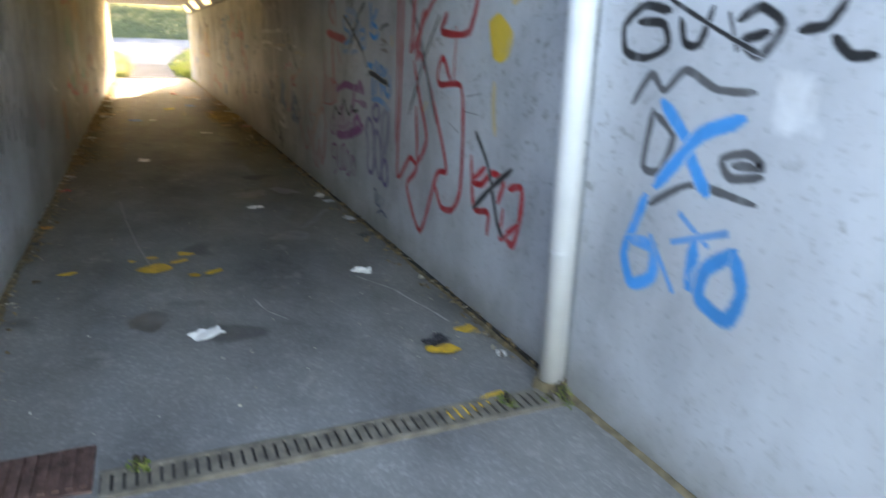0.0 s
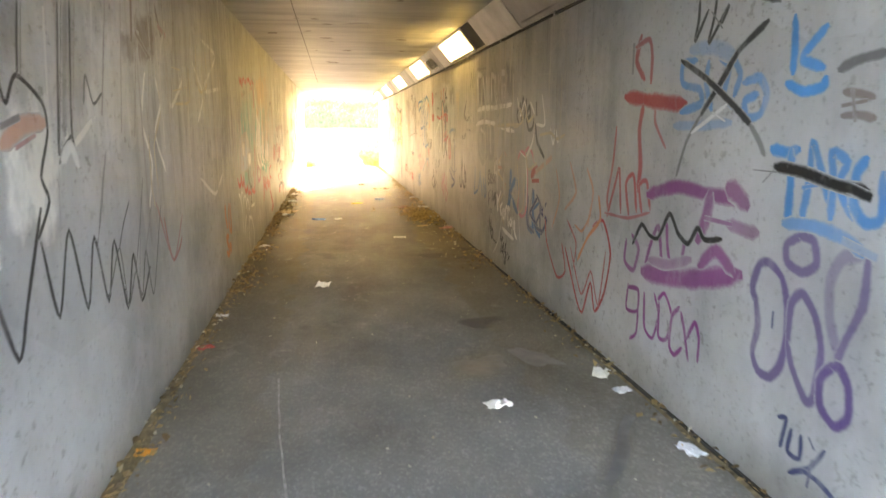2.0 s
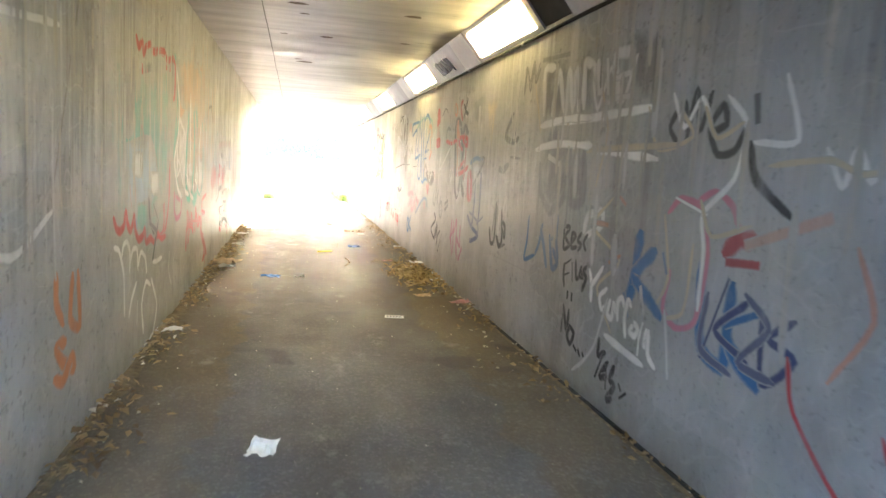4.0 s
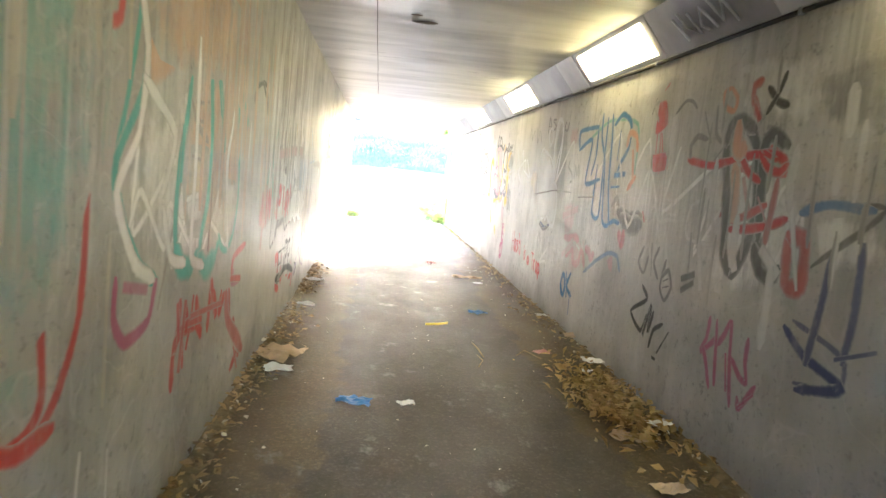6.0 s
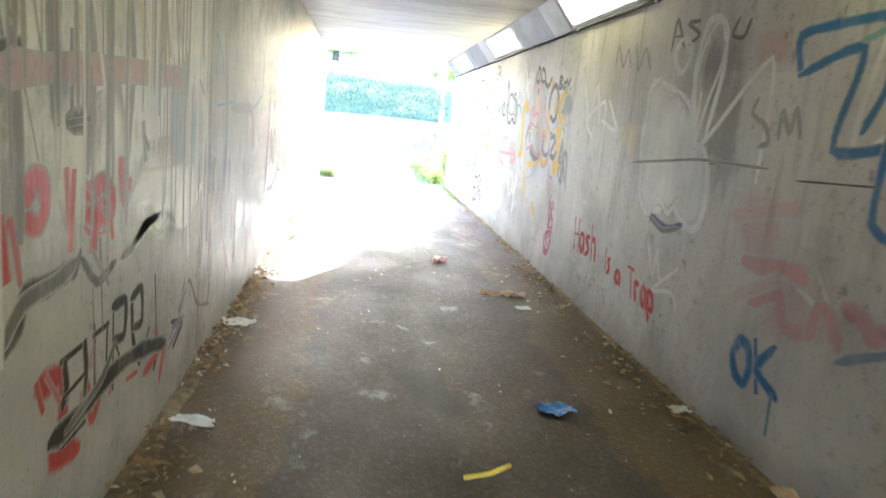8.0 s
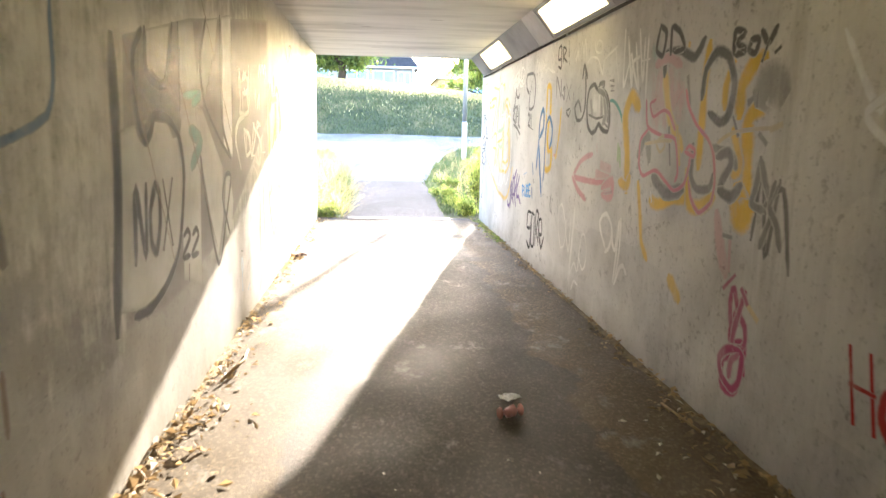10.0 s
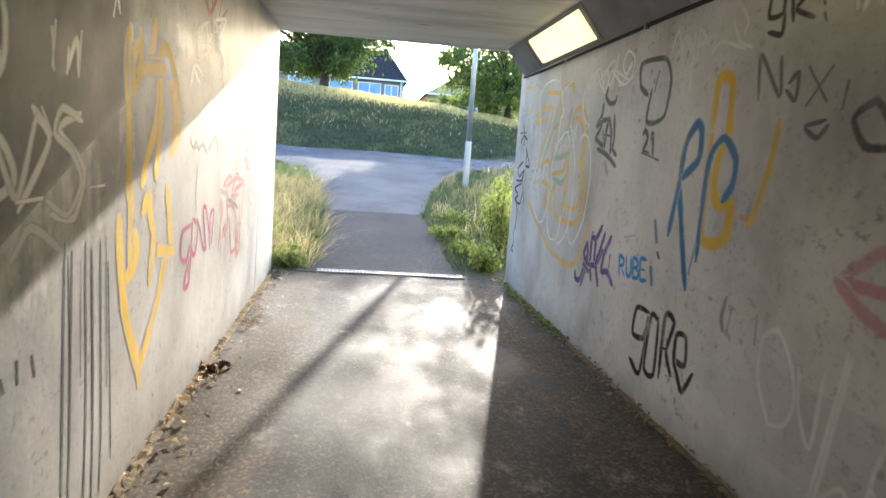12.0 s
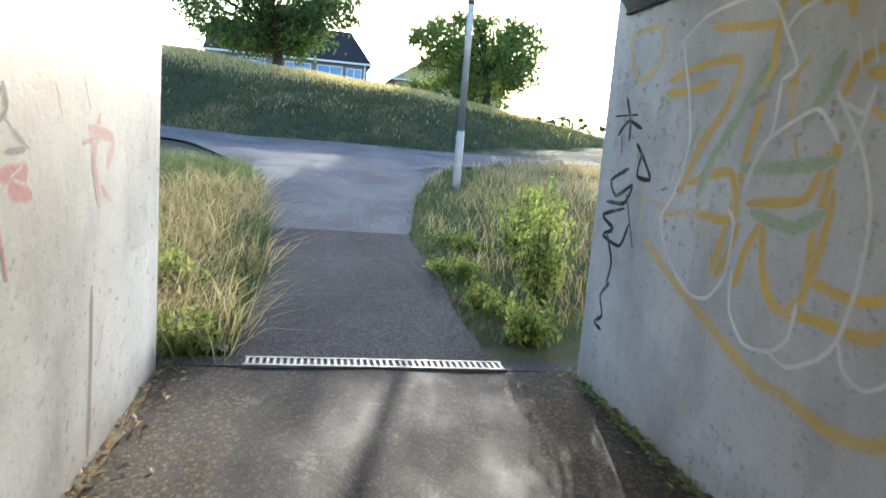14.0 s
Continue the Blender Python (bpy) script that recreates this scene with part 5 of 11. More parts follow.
plate("L", "silver", .5, .9, (17.39, 1.27), (17.77, 1.33), (17.95, 1.31), (18.07, 1.25), (18.14, 1.10), (18.13, 0.92), (18.04, 0.76), (17.84, 0.61), (17.62, 0.58), (17.31, 0.64))
plate("L", "silver", .5, .9, (17.72, 1.65), (18.02, 1.71), (17.94, 1.46), (17.71, 1.48))
plate("L", "silver", .5, .95, (18.15, 1.74), (18.41, 1.79), (18.48, 1.38), (18.39, 0.50), (18.09, 0.59), (18.10, 1.18))
plate("L", "silver", .5, .9, (18.60, 1.82), (18.93, 1.89), (18.85, 1.71), (18.54, 1.39), (18.37, 1.39))
plate("L", "silver", .5, .9, (18.38, 1.39), (18.53, 1.38), (18.94, 1.07), (18.92, 0.78), (18.75, 0.55), (18.46, 1.14))
plate("L", "white", .5, .9, (19.02, 1.91), (19.27, 1.96), (19.22, 1.11), (18.98, 1.16))
plate("L", "silver", .5, .7, (19.01, 1.00), (19.12, 1.02), (19.20, 0.85), (19.13, 0.68), (18.99, 0.65), (18.95, 0.80))
stroke("L", "grey", .05, .7, (17.60, 1.55), (17.56, 1.37), (17.61, 1.26), (17.70, 1.27), (17.74, 1.34))
stroke("L", "grey", .1, .6, (17.72, 1.43), (17.92, 1.39), (18.08, 1.31))
stroke("L", "black", .03, 1, (17.66, 1.64), (17.56, 1.54), (17.57, 1.34), (17.64, 1.23), (17.72, 1.27), (17.77, 1.33), (17.95, 1.32), (18.10, 1.24), (18.15, 1.06), (18.04, 0.76), (17.84, 0.63), (17.62, 0.58), (17.45, 0.59))
stroke("L", "black", .028, 1, (17.70, 1.65), (17.70, 1.49), (17.93, 1.46), (18.06, 1.72))
stroke("L", "black", .022, 1, (18.15, 1.74), (18.13, 1.37))
stroke("L", "black", .022, 1, (18.66, 1.84), (18.51, 1.62), (18.58, 1.41), (18.94, 1.20), (19.16, 1.11))
stroke("L", "black", .022, 1, (18.46, 1.14), (18.53, 0.93), (18.77, 0.53), (18.99, 0.77), (19.15, 1.00), (19.01, 1.02), (18.91, 0.89), (19.07, 0.67))
stroke("L", "black", .02, 1, (18.98, 1.90), (18.95, 1.35), (19.16, 1.11))
stroke("L", "black", .05, .9, (17.36, 1.57), (17.35, 1.10), (17.27, 0.59))
word("L", "black", .022, "NOX", (17.47, 0.79), (17.97, 0.79), (17.50, 1.06))
word("L", "black", .016, "22", (18.07, 0.70), (18.37, 0.67), (18.11, 0.82))
stroke("L", "black", .02, .8, (18.18, 0.64), (18.17, 0.58))
stroke("L", "teal", .03, .5, (18.21, 1.43), (18.50, 1.45), (18.35, 1.40))
stroke("L", "teal", .05, .35, (18.29, 1.27), (18.47, 1.22), (18.30, 1.11))
piece("white scribbles on dark grey wall")
stroke("L", "red", .014, .6, (21.95, 1.79), (21.97, 2.09), (22.22, 2.10), (22.11, 1.91), (22.37, 2.04))
stroke("L", "dirtywhite", .014, .8, (21.87, 1.88), (21.65, 1.80), (21.68, 1.74), (21.95, 1.76), (21.68, 1.66))
stroke("L", "dirtywhite", .014, .8, (22.04, 1.92), (22.34, 1.97), (22.13, 1.81), (22.33, 1.74), (22.17, 1.62))
stroke("L", "dirtywhite", .014, .8, (21.54, 1.53), (21.61, 1.63), (21.78, 1.60))
stroke("L", "red", .012, .6, (22.23, 1.70), (22.33, 1.56), (22.50, 1.60))
stroke("L", "grey", .02, .6, (23.18, 1.37), (23.19, 1.30))
stroke("L", "grey", .012, .5, (21.53, 1.28), (21.59, 1.23), (21.81, 1.24), (21.89, 1.20))
piece("faded red letters on sunlit wall")
stroke("L", "grey", .012, .6, (23.16, 1.30), (23.33, 1.21))
piece("rust streak on wall joint")
stroke("L", "brown", .03, .6, (23.88, 0.68), (23.87, 0.39), (23.84, 0.06))
stroke("L", "brown", .012, .5, (24.04, 0.53), (23.94, 0.38))
piece("light blue boxed letters on grey wall")
stroke("R", "red", .022, .95, (3.80, 1.76), (3.81, 1.50), (3.82, 1.10), (3.84, 0.75))
stroke("R", "red", .04, .95, (3.35, 1.60), (3.43, 1.46), (3.46, 1.34))
stroke("R", "red", .035, .9, (3.52, 1.72), (3.54, 1.49), (3.58, 1.38))
stroke("R", "yellow", .025, .9, (3.94, 1.45), (3.93, 1.41))
stroke("R", "yellow", .02, .8, (3.33, 1.03), (3.29, 1.08))
piece("pale looping tags and blue initials")
stroke("R", "dirtywhite", .018, .85, (7.87, 1.56), (7.77, 1.42), (7.66, 1.53), (7.57, 1.39))
stroke("R", "dirtywhite", .018, .85, (7.49, 1.52), (7.37, 1.41), (7.41, 1.22), (7.58, 1.08), (7.55, 0.94), (7.55, 0.71))
stroke("R", "dirtywhite", .018, .85, (7.77, 1.13), (7.56, 1.08))
stroke("R", "dirtywhite", .018, .8, (7.19, 1.56), (7.11, 1.35), (7.32, 1.35))
stroke("R", "dirtywhite", .018, .8, (6.98, 1.32), (6.91, 1.21), (6.87, 1.32), (6.81, 1.23), (6.77, 1.31))
stroke("R", "black", .03, .9, (7.34, 1.34), (7.29, 1.22), (7.11, 1.11))
stroke("R", "grey", .05, .7, (7.33, 1.49), (7.32, 1.44))
stroke("R", "navy", .022, .9, (7.38, 0.85), (7.50, 0.54))
stroke("R", "navy", .022, .9, (7.25, 0.80), (7.43, 0.66), (7.24, 0.59))
stroke("R", "navy", .022, .9, (7.18, 0.78), (7.15, 0.54), (7.01, 0.66), (7.14, 0.70), (7.03, 0.78))
stroke("R", "dirtywhite", .02, .6, (9.15, 1.75), (9.08, 1.57), (8.93, 1.75), (8.86, 1.54), (8.73, 1.74), (8.62, 1.55), (8.49, 1.75), (8.35, 1.56), (8.23, 1.77))
stroke("R", "dirtywhite", .02, .6, (11.75, 1.40), (11.53, 1.02), (11.34, 1.36), (11.17, 0.94))
stroke("R", "dirtywhite", .02, .6, (13.39, 1.46), (13.09, 1.02), (12.82, 1.42), (12.55, 0.99))
stroke("R", "orange", .06, .35, (7.28, 1.00), (6.96, 1.11))
piece("pink arrow sprayed across grey wall")
stroke("R", "teal", .018, .8, (19.34, 1.52), (19.26, 1.51), (19.15, 1.45), (19.08, 1.37), (19.00, 1.23))
stroke("R", "green", .02, .5, (19.14, 1.24), (19.13, 1.14), (19.11, 1.22), (19.08, 1.10))
stroke("R", "yellow", .03, .8, (20.55, 1.50), (20.57, 1.34), (20.63, 1.15), (20.66, 1.10))
stroke("R", "grey", .012, .7, (19.37, 1.65), (19.29, 1.64))
stroke("R", "grey", .012, .7, (19.35, 1.62), (19.28, 1.61))
stroke("R", "grey", .012, .7, (20.72, 0.62), (20.70, 0.73))
stroke("R", "grey", .012, .7, (20.51, 0.64), (20.52, 0.75))
piece("white outlined figure and scrawl on dark wall")
stroke("L", "dirtywhite", .02, .8, (19.50, 1.66), (19.47, 1.56), (19.51, 1.45), (19.47, 1.39), (19.64, 1.38), (19.43, 1.33), (19.33, 1.24), (19.36, 1.16), (19.42, 1.09))
stroke("L", "dirtywhite", .02, .8, (19.81, 1.71), (19.79, 1.60), (19.74, 1.51), (19.77, 1.41), (19.64, 1.38))
stroke("L", "dirtywhite", .018, .8, (19.58, 1.52), (19.58, 1.41))
stroke("L", "dirtywhite", .018, .8, (19.58, 1.52), (19.67, 1.52), (19.77, 1.56))
stroke("L", "dirtywhite", .014, .7, (19.57, 1.59), (19.62, 1.64), (19.64, 1.60), (19.69, 1.66), (19.74, 1.61))
stroke("L", "dirtywhite", .014, .85, (20.20, 1.68), (20.25, 1.76), (20.30, 1.69), (20.38, 1.78), (20.41, 1.71), (20.50, 1.78), (20.55, 1.68))
stroke("L", "dirtywhite", .014, .8, (20.04, 1.54), (20.05, 1.44))
stroke("L", "dirtywhite", .014, .8, (20.13, 1.44), (20.20, 1.54), (20.21, 1.44))
stroke("L", "dirtywhite", .018, .8, (19.59, 1.28), (19.66, 1.11), (19.83, 1.15), (19.77, 1.25), (19.59, 1.28))
stroke("L", "dirtywhite", .018, .8, (19.93, 1.33), (20.02, 1.25), (19.85, 1.08))
stroke("L", "dirtywhite", .018, .8, (20.22, 1.33), (20.08, 1.28), (20.25, 1.17), (20.18, 1.03), (20.03, 1.05))
stroke("L", "dirtywhite", .018, .6, (19.81, 0.96), (19.91, 1.03), (20.08, 0.95))
stroke("L", "red", .03, .6, (21.72, 2.05), (21.91, 1.93), (22.16, 2.13))
stroke("L", "dirtywhite", .012, .8, (21.68, 1.75), (21.79, 1.86), (21.92, 1.79), (22.04, 1.91), (22.19, 1.79))
piece("thin black paint drips down the wall")
stroke("L", "black", .008, .9, (20.13, 0.92), (20.14, 0.59), (20.13, 0.27))
stroke("L", "black", .006, .9, (20.22, 0.89), (20.22, 0.53))
stroke("L", "black", .008, .9, (20.30, 0.92), (20.31, 0.58), (20.31, 0.21))
stroke("L", "black", .006, .9, (20.38, 0.92), (20.39, 0.31))
stroke("L", "black", .008, .9, (20.45, 0.85), (20.47, 0.43), (20.48, 0.14))
piece("dark and pale strokes over the smear")
stroke("L", "brown", .045, .9, (4.00, 1.70), (3.96, 1.58))
stroke("L", "brown", .05, .9, (3.88, 1.53), (3.66, 1.37), (3.63, 1.33), (3.73, 1.30), (3.72, 1.20))
stroke("L", "black", .014, 1, (4.26, 1.74), (4.19, 1.43), (4.08, 1.33), (4.06, 1.29))
stroke("L", "black", .012, 1, (4.21, 1.45), (4.29, 1.47), (4.33, 1.40), (4.41, 1.48), (4.57, 1.41), (4.59, 1.32), (4.51, 1.19), (4.55, 1.11), (4.45, 1.01))
stroke("L", "black", .01, .8, (4.28, 1.46), (4.26, 1.30))
stroke("L", "black", .01, .8, (4.50, 1.72), (4.44, 1.48))
stroke("L", "black", .01, .8, (4.82, 1.81), (4.67, 1.25))
stroke("L", "black", .01, .8, (5.08, 1.18), (4.93, 0.88))
stroke("L", "white", .02, .9, (3.67, 1.36), (3.76, 1.32), (3.79, 1.23), (3.74, 1.10))
stroke("L", "white", .05, .6, (3.74, 1.05), (3.84, 1.15), (3.99, 1.17), (4.13, 1.10), (4.18, 0.99))
stroke("L", "yellow", .05, .95, (3.70, 1.18), (3.67, 1.07), (3.66, 1.01))
stroke("L", "pink", .022, .8, (3.64, 1.62), (3.57, 1.50), (3.61, 1.39))
stroke("L", "white", .018, .8, (3.62, 1.53), (3.68, 1.58), (3.72, 1.58), (3.72, 1.52))
stroke("L", "red", .03, .5, (3.36, 1.39), (3.40, 1.28), (3.48, 1.20), (3.62, 1.09))
stroke("L", "dirtywhite", .018, .8, (5.78, 1.58), (5.67, 1.36), (5.80, 1.16), (5.68, 0.93))
stroke("L", "dirtywhite", .018, .8, (5.98, 1.57), (6.05, 1.45), (5.90, 1.30), (6.06, 1.11))
stroke("L", "black", .008, .8, (5.56, 1.02), (5.42, 0.61))
stroke("L", "dirtywhite", .02, .6, (7.32, 1.92), (7.88, 1.86), (7.30, 1.58), (8.03, 1.63))
stroke("L", "dirtywhite", .02, .6, (7.02, 0.99), (7.54, 0.84), (7.92, 0.96))
piece("teal outlines with drips on peach")
stroke("L", "dirtywhite", .03, .7, (11.09, 1.08), (11.16, 1.09), (11.35, 1.08))
stroke("L", "dirtywhite", .03, .6, (11.09, 1.02), (11.33, 0.99))
stroke("L", "black", .014, .7, (11.47, 1.17), (11.47, 1.00), (11.47, 0.83))
stroke("L", "grey", .018, .8, (12.31, 1.54), (12.37, 1.63), (12.55, 1.67), (12.68, 1.64), (12.73, 1.51))
stroke("L", "grey", .014, .7, (13.01, 1.65), (12.95, 1.40))
stroke("L", "red", .04, .7, (13.85, 1.01), (13.95, 0.90))
stroke("L", "grey", .008, .7, (13.30, 1.60), (13.49, 1.09))
stroke("L", "grey", .008, .7, (13.64, 1.60), (13.80, 1.21))
stroke("L", "grey", .008, .7, (14.18, 1.64), (14.46, 0.97))
stroke("L", "grey", .008, .7, (14.60, 1.65), (14.90, 1.05))
stroke("L", "dirtywhite", .02, .7, (12.18, 1.36), (12.23, 1.25), (12.25, 1.42))
stroke("L", "black", .01, .8, (13.80, 0.78), (13.83, 0.38))
stroke("L", "dirtywhite", .02, .7, (11.61, 1.16), (11.71, 1.08), (11.66, 1.00), (11.86, 1.03), (11.80, 0.90))
piece("white scalloped letters filled with red")
stroke("L", "dirtywhite", .03, .85, (14.13, 0.91), (14.23, 0.79), (14.32, 0.85), (14.45, 0.74), (14.60, 0.82), (14.85, 0.74), (15.10, 0.87))
patch("L", "red", .3, .8, (13.75, 1.01), (13.93, 0.99), (13.90, 0.85), (13.74, 0.88))
stroke("L", "red", .03, .7, (14.02, 1.05), (14.05, 0.93), (14.11, 0.98))
stroke("L", "red", .04, .7, (13.64, 1.04), (13.65, 0.92))
stroke("L", "black", .022, .8, (13.61, 0.82), (13.68, 0.78), (13.72, 0.83))
stroke("L", "black", .022, .8, (13.73, 0.81), (13.84, 0.72), (13.98, 0.75))
stroke("L", "black", .018, .7, (14.04, 0.75), (14.18, 0.77), (14.23, 0.86))
stroke("L", "grey", .03, .6, (13.65, 1.18), (13.75, 1.19), (13.76, 1.28))
stroke("L", "navy", .05, .6, (14.24, 1.14), (14.26, 1.06))
stroke("L", "blue", .018, .7, (15.25, 1.61), (15.46, 1.49), (15.54, 1.37))
stroke("L", "blue", .018, .7, (15.39, 1.23), (15.92, 1.26))
stroke("L", "grey", .02, .6, (15.02, 1.33), (15.09, 1.28))
piece("small faint tags on sunlit wall")
stroke("L", "grey", .014, .5, (23.23, 1.26), (23.31, 1.21), (23.19, 1.20))
stroke("L", "grey", .012, .5, (23.54, 1.40), (23.59, 1.31))
stroke("L", "grey", .012, .5, (23.80, 1.44), (23.86, 1.34))
stroke("L", "grey", .02, .5, (21.95, 1.22), (22.12, 1.29), (22.20, 1.21))
piece("bold red and white smeared letters over dark drips")
stroke("L", "white", .03, .9, (14.17, 0.77), (14.29, 0.81), (14.39, 0.77), (14.58, 0.79), (14.80, 0.73), (15.04, 0.84))
stroke("L", "red", .04, .9, (13.44, 1.01), (13.46, 1.05), (13.51, 1.04), (13.52, 0.98), (13.49, 0.94), (13.43, 0.96))
stroke("L", "red", .06, .9, (13.79, 0.98), (13.91, 0.98), (13.94, 0.92), (13.79, 0.92))
stroke("L", "red", .06, .9, (13.84, 0.97), (13.82, 0.85))
stroke("L", "red", .05, .85, (13.91, 0.97), (13.95, 0.85))
stroke("L", "red", .045, .8, (13.68, 1.03), (13.66, 0.87))
stroke("L", "red", .04, .8, (14.05, 1.04), (14.06, 0.86))
stroke("L", "red", .04, .7, (14.17, 0.85), (14.09, 0.77))
stroke("L", "red", .07, .9, (13.32, 0.95), (13.33, 0.88))
stroke("L", "black", .04, .9, (13.31, 0.70), (13.38, 0.73), (13.42, 0.80), (13.52, 0.79), (13.66, 0.80))
stroke("L", "black", .03, .8, (13.86, 0.83), (13.87, 0.73))
stroke("L", "grey", .05, .8, (13.34, 1.32), (13.40, 1.33))
stroke("L", "grey", .04, .8, (13.66, 1.17), (13.79, 1.18), (13.78, 1.21))
stroke("L", "black", .03, .9, (14.26, 1.11), (14.29, 1.08))
stroke("L", "cream", .03, .8, (14.84, 1.60), (15.01, 1.46))
stroke("L", "cream", .03, .8, (13.72, 1.44), (13.75, 1.35))
stroke("L", "cream", .05, .7, (14.20, 1.51), (14.26, 1.34))
stroke("L", "cream", .05, .7, (14.48, 1.55), (14.53, 1.42))
piece("blotchy faded red marks on sunlit wall")
stroke("L", "red", .04, .45, (23.16, 1.14), (23.31, 1.14), (23.22, 1.10), (23.33, 1.08))
piece("layered blue red and black painting with drips")
stroke("L", "grey", .06, .5, (9.24, 1.35), (9.32, 1.47), (9.48, 1.61), (9.60, 1.67))
stroke("L", "grey", .06, .5, (9.22, 1.32), (9.34, 1.23))
stroke("L", "red", .025, .8, (9.38, 1.66), (9.41, 1.48), (9.44, 1.29))
stroke("L", "red", .02, .8, (9.50, 1.67), (9.55, 1.56), (9.57, 1.51))
stroke("L", "red", .02, .7, (9.51, 1.41), (9.56, 1.36), (9.63, 1.21))
stroke("L", "red", .02, .7, (9.50, 1.26), (9.54, 1.13), (9.54, 1.04), (9.50, 0.77))
stroke("L", "red", .03, .85, (9.88, 1.81), (10.05, 1.81), (10.13, 1.78), (10.09, 1.69))
stroke("L", "red", .03, .85, (10.33, 1.83), (10.23, 1.72), (10.31, 1.57), (10.43, 1.58), (10.44, 1.80), (10.33, 1.83))
stroke("L", "red", .02, .7, (9.87, 1.44), (9.91, 1.38), (10.14, 1.43), (9.98, 1.27))
stroke("L", "red", .05, .8, (9.26, 1.02), (9.28, 0.98), (9.26, 0.87))
patch("L", "peach", .3, .85, (10.57, 1.84), (10.96, 1.95), (11.07, 1.63), (10.68, 1.43))
patch("L", "peach", .3, .8, (11.14, 1.85), (11.61, 1.95), (11.81, 1.67), (11.24, 1.54))
piece("faint scrawls and stains on the wall")
stroke("R", "black", .03, .9, (10.47, 0.73), (10.42, 0.62), (10.33, 0.65), (10.32, 0.93))
stroke("R", "black", .03, .9, (10.27, 0.69), (10.19, 0.62), (10.13, 0.67), (10.17, 0.89))
stroke("R", "black", .03, .9, (10.14, 0.77), (10.07, 0.70), (10.07, 0.78), (10.12, 0.81))
stroke("R", "black", .035, .8, (10.05, 1.61), (10.21, 1.46), (10.02, 1.41), (9.90, 1.43))
stroke("R", "black", .03, .8, (9.98, 1.62), (9.97, 1.46))
stroke("R", "black", .04, .7, (10.32, 1.21), (10.23, 1.20), (10.10, 1.24))
stroke("R", "black", .03, .6, (10.05, 1.30), (9.84, 1.29))
piece("dark and pale streaks down the grey wall")
stroke("L", "brown", .02, .35, (4.75, 1.74), (4.69, 1.42))
stroke("L", "brown", .018, .35, (4.93, 1.77), (4.81, 1.36))
stroke("L", "brown", .022, .35, (5.27, 1.83), (5.12, 1.39))
stroke("L", "brown", .018, .35, (5.48, 1.86), (5.35, 1.32))
stroke("L", "brown", .018, .35, (5.72, 1.86), (5.54, 1.30))
stroke("L", "brown", .018, .35, (5.99, 1.95), (5.80, 1.40))
stroke("L", "dirtywhite", .02, .35, (4.65, 1.69), (4.61, 1.38))
stroke("L", "dirtywhite", .025, .35, (5.10, 1.78), (5.00, 1.30))
stroke("L", "dirtywhite", .02, .35, (6.26, 1.88), (6.09, 1.64), (6.09, 1.23))
stroke("L", "brown", .022, .35, (6.47, 1.91), (6.20, 1.20))
stroke("L", "brown", .022, .35, (6.94, 1.91), (6.63, 1.25))
stroke("L", "brown", .02, .35, (7.56, 1.99), (7.19, 1.12))
stroke("L", "brown", .02, .35, (8.36, 2.05), (7.91, 1.00))
stroke("L", "brown", .03, .35, (10.15, 2.08), (9.63, 0.89))
stroke("L", "brown", .03, .35, (11.51, 2.14), (10.85, 0.75))
stroke("L", "black", .006, .35, (4.65, 1.20), (4.60, 0.95))
piece("red upright figure and loose red letters with drips")
stroke("R", "red", 0.03, 0.75, (5.58, 1.77), (5.62, 1.66), (5.53, 1.57))
stroke("R", "red", 0.022, 0.7, (5.63, 1.73), (5.49, 1.75), (5.45, 1.67), (5.45, 1.55))
stroke("R", "grey", 0.04, 0.45, (5.66, 1.73), (5.66, 1.62))
stroke("R", "red", 0.05, 0.85, (5.72, 1.49), (5.45, 1.46), (5.12, 1.43))
stroke("R", "red", 0.03, 0.75, (5.52, 1.43), (5.55, 1.32), (5.52, 1.15), (5.53, 1.02))
stroke("R", "red", 0.016, 0.6, (5.39, 1.41), (5.38, 1.35), (5.27, 1.24))
stroke("R", "red", 0.018, 0.65, (5.83, 1.33), (5.86, 1.13), (5.92, 0.94), (5.89, 0.86))
stroke("R", "red", 0.018, 0.75, (5.91, 0.84), (5.81, 1.04), (5.77, 1.11), (5.73, 0.88))
stroke("R", "red", 0.018, 0.75, (5.63, 0.88), (5.68, 1.04), (5.59, 1.09), (5.54, 0.91))
stroke("R", "red", 0.018, 0.7, (5.48, 0.91), (5.52, 1.04), (5.44, 1.07), (5.39, 0.94))
stroke("R", "red", 0.012, 0.6, (5.95, 0.85), (5.64, 0.86), (5.39, 0.92))
stroke("R", "orange", 0.02, 0.5, (6.54, 1.10), (6.42, 0.92), (6.62, 0.79))
stroke("R", "orange", 0.018, 0.5, (6.24, 1.08), (6.13, 0.95), (6.20, 0.74))
stroke("R", "orange", 0.016, 0.5, (6.82, 1.04), (6.74, 0.85), (6.87, 0.64))
stroke("R", "red", 0.014, 0.85, (7.04, 0.66), (6.99, 0.50), (6.75, 0.30), (6.58, 0.37), (6.66, 0.55))
stroke("R", "red", 0.016, 0.95, (6.59, 0.53), (6.35, 0.24), (6.24, 0.18), (6.12, 0.40), (6.04, 0.24), (5.91, 0.38), (5.84, 0.63), (5.96, 0.80), (6.11, 0.75))
stroke("R", "orange", 0.018, 0.8, (6.35, 0.50), (6.19, 0.67), (6.01, 0.80), (6.04, 0.93))
stroke("R", "red", 0.012, 0.8, (6.49, 0.55), (6.27, 0.29), (6.12, 0.47), (5.99, 0.29), (5.91, 0.62))
stroke("R", "red", 0.014, 0.7, (6.56, 0.72), (6.39, 0.60), (6.42, 0.44))
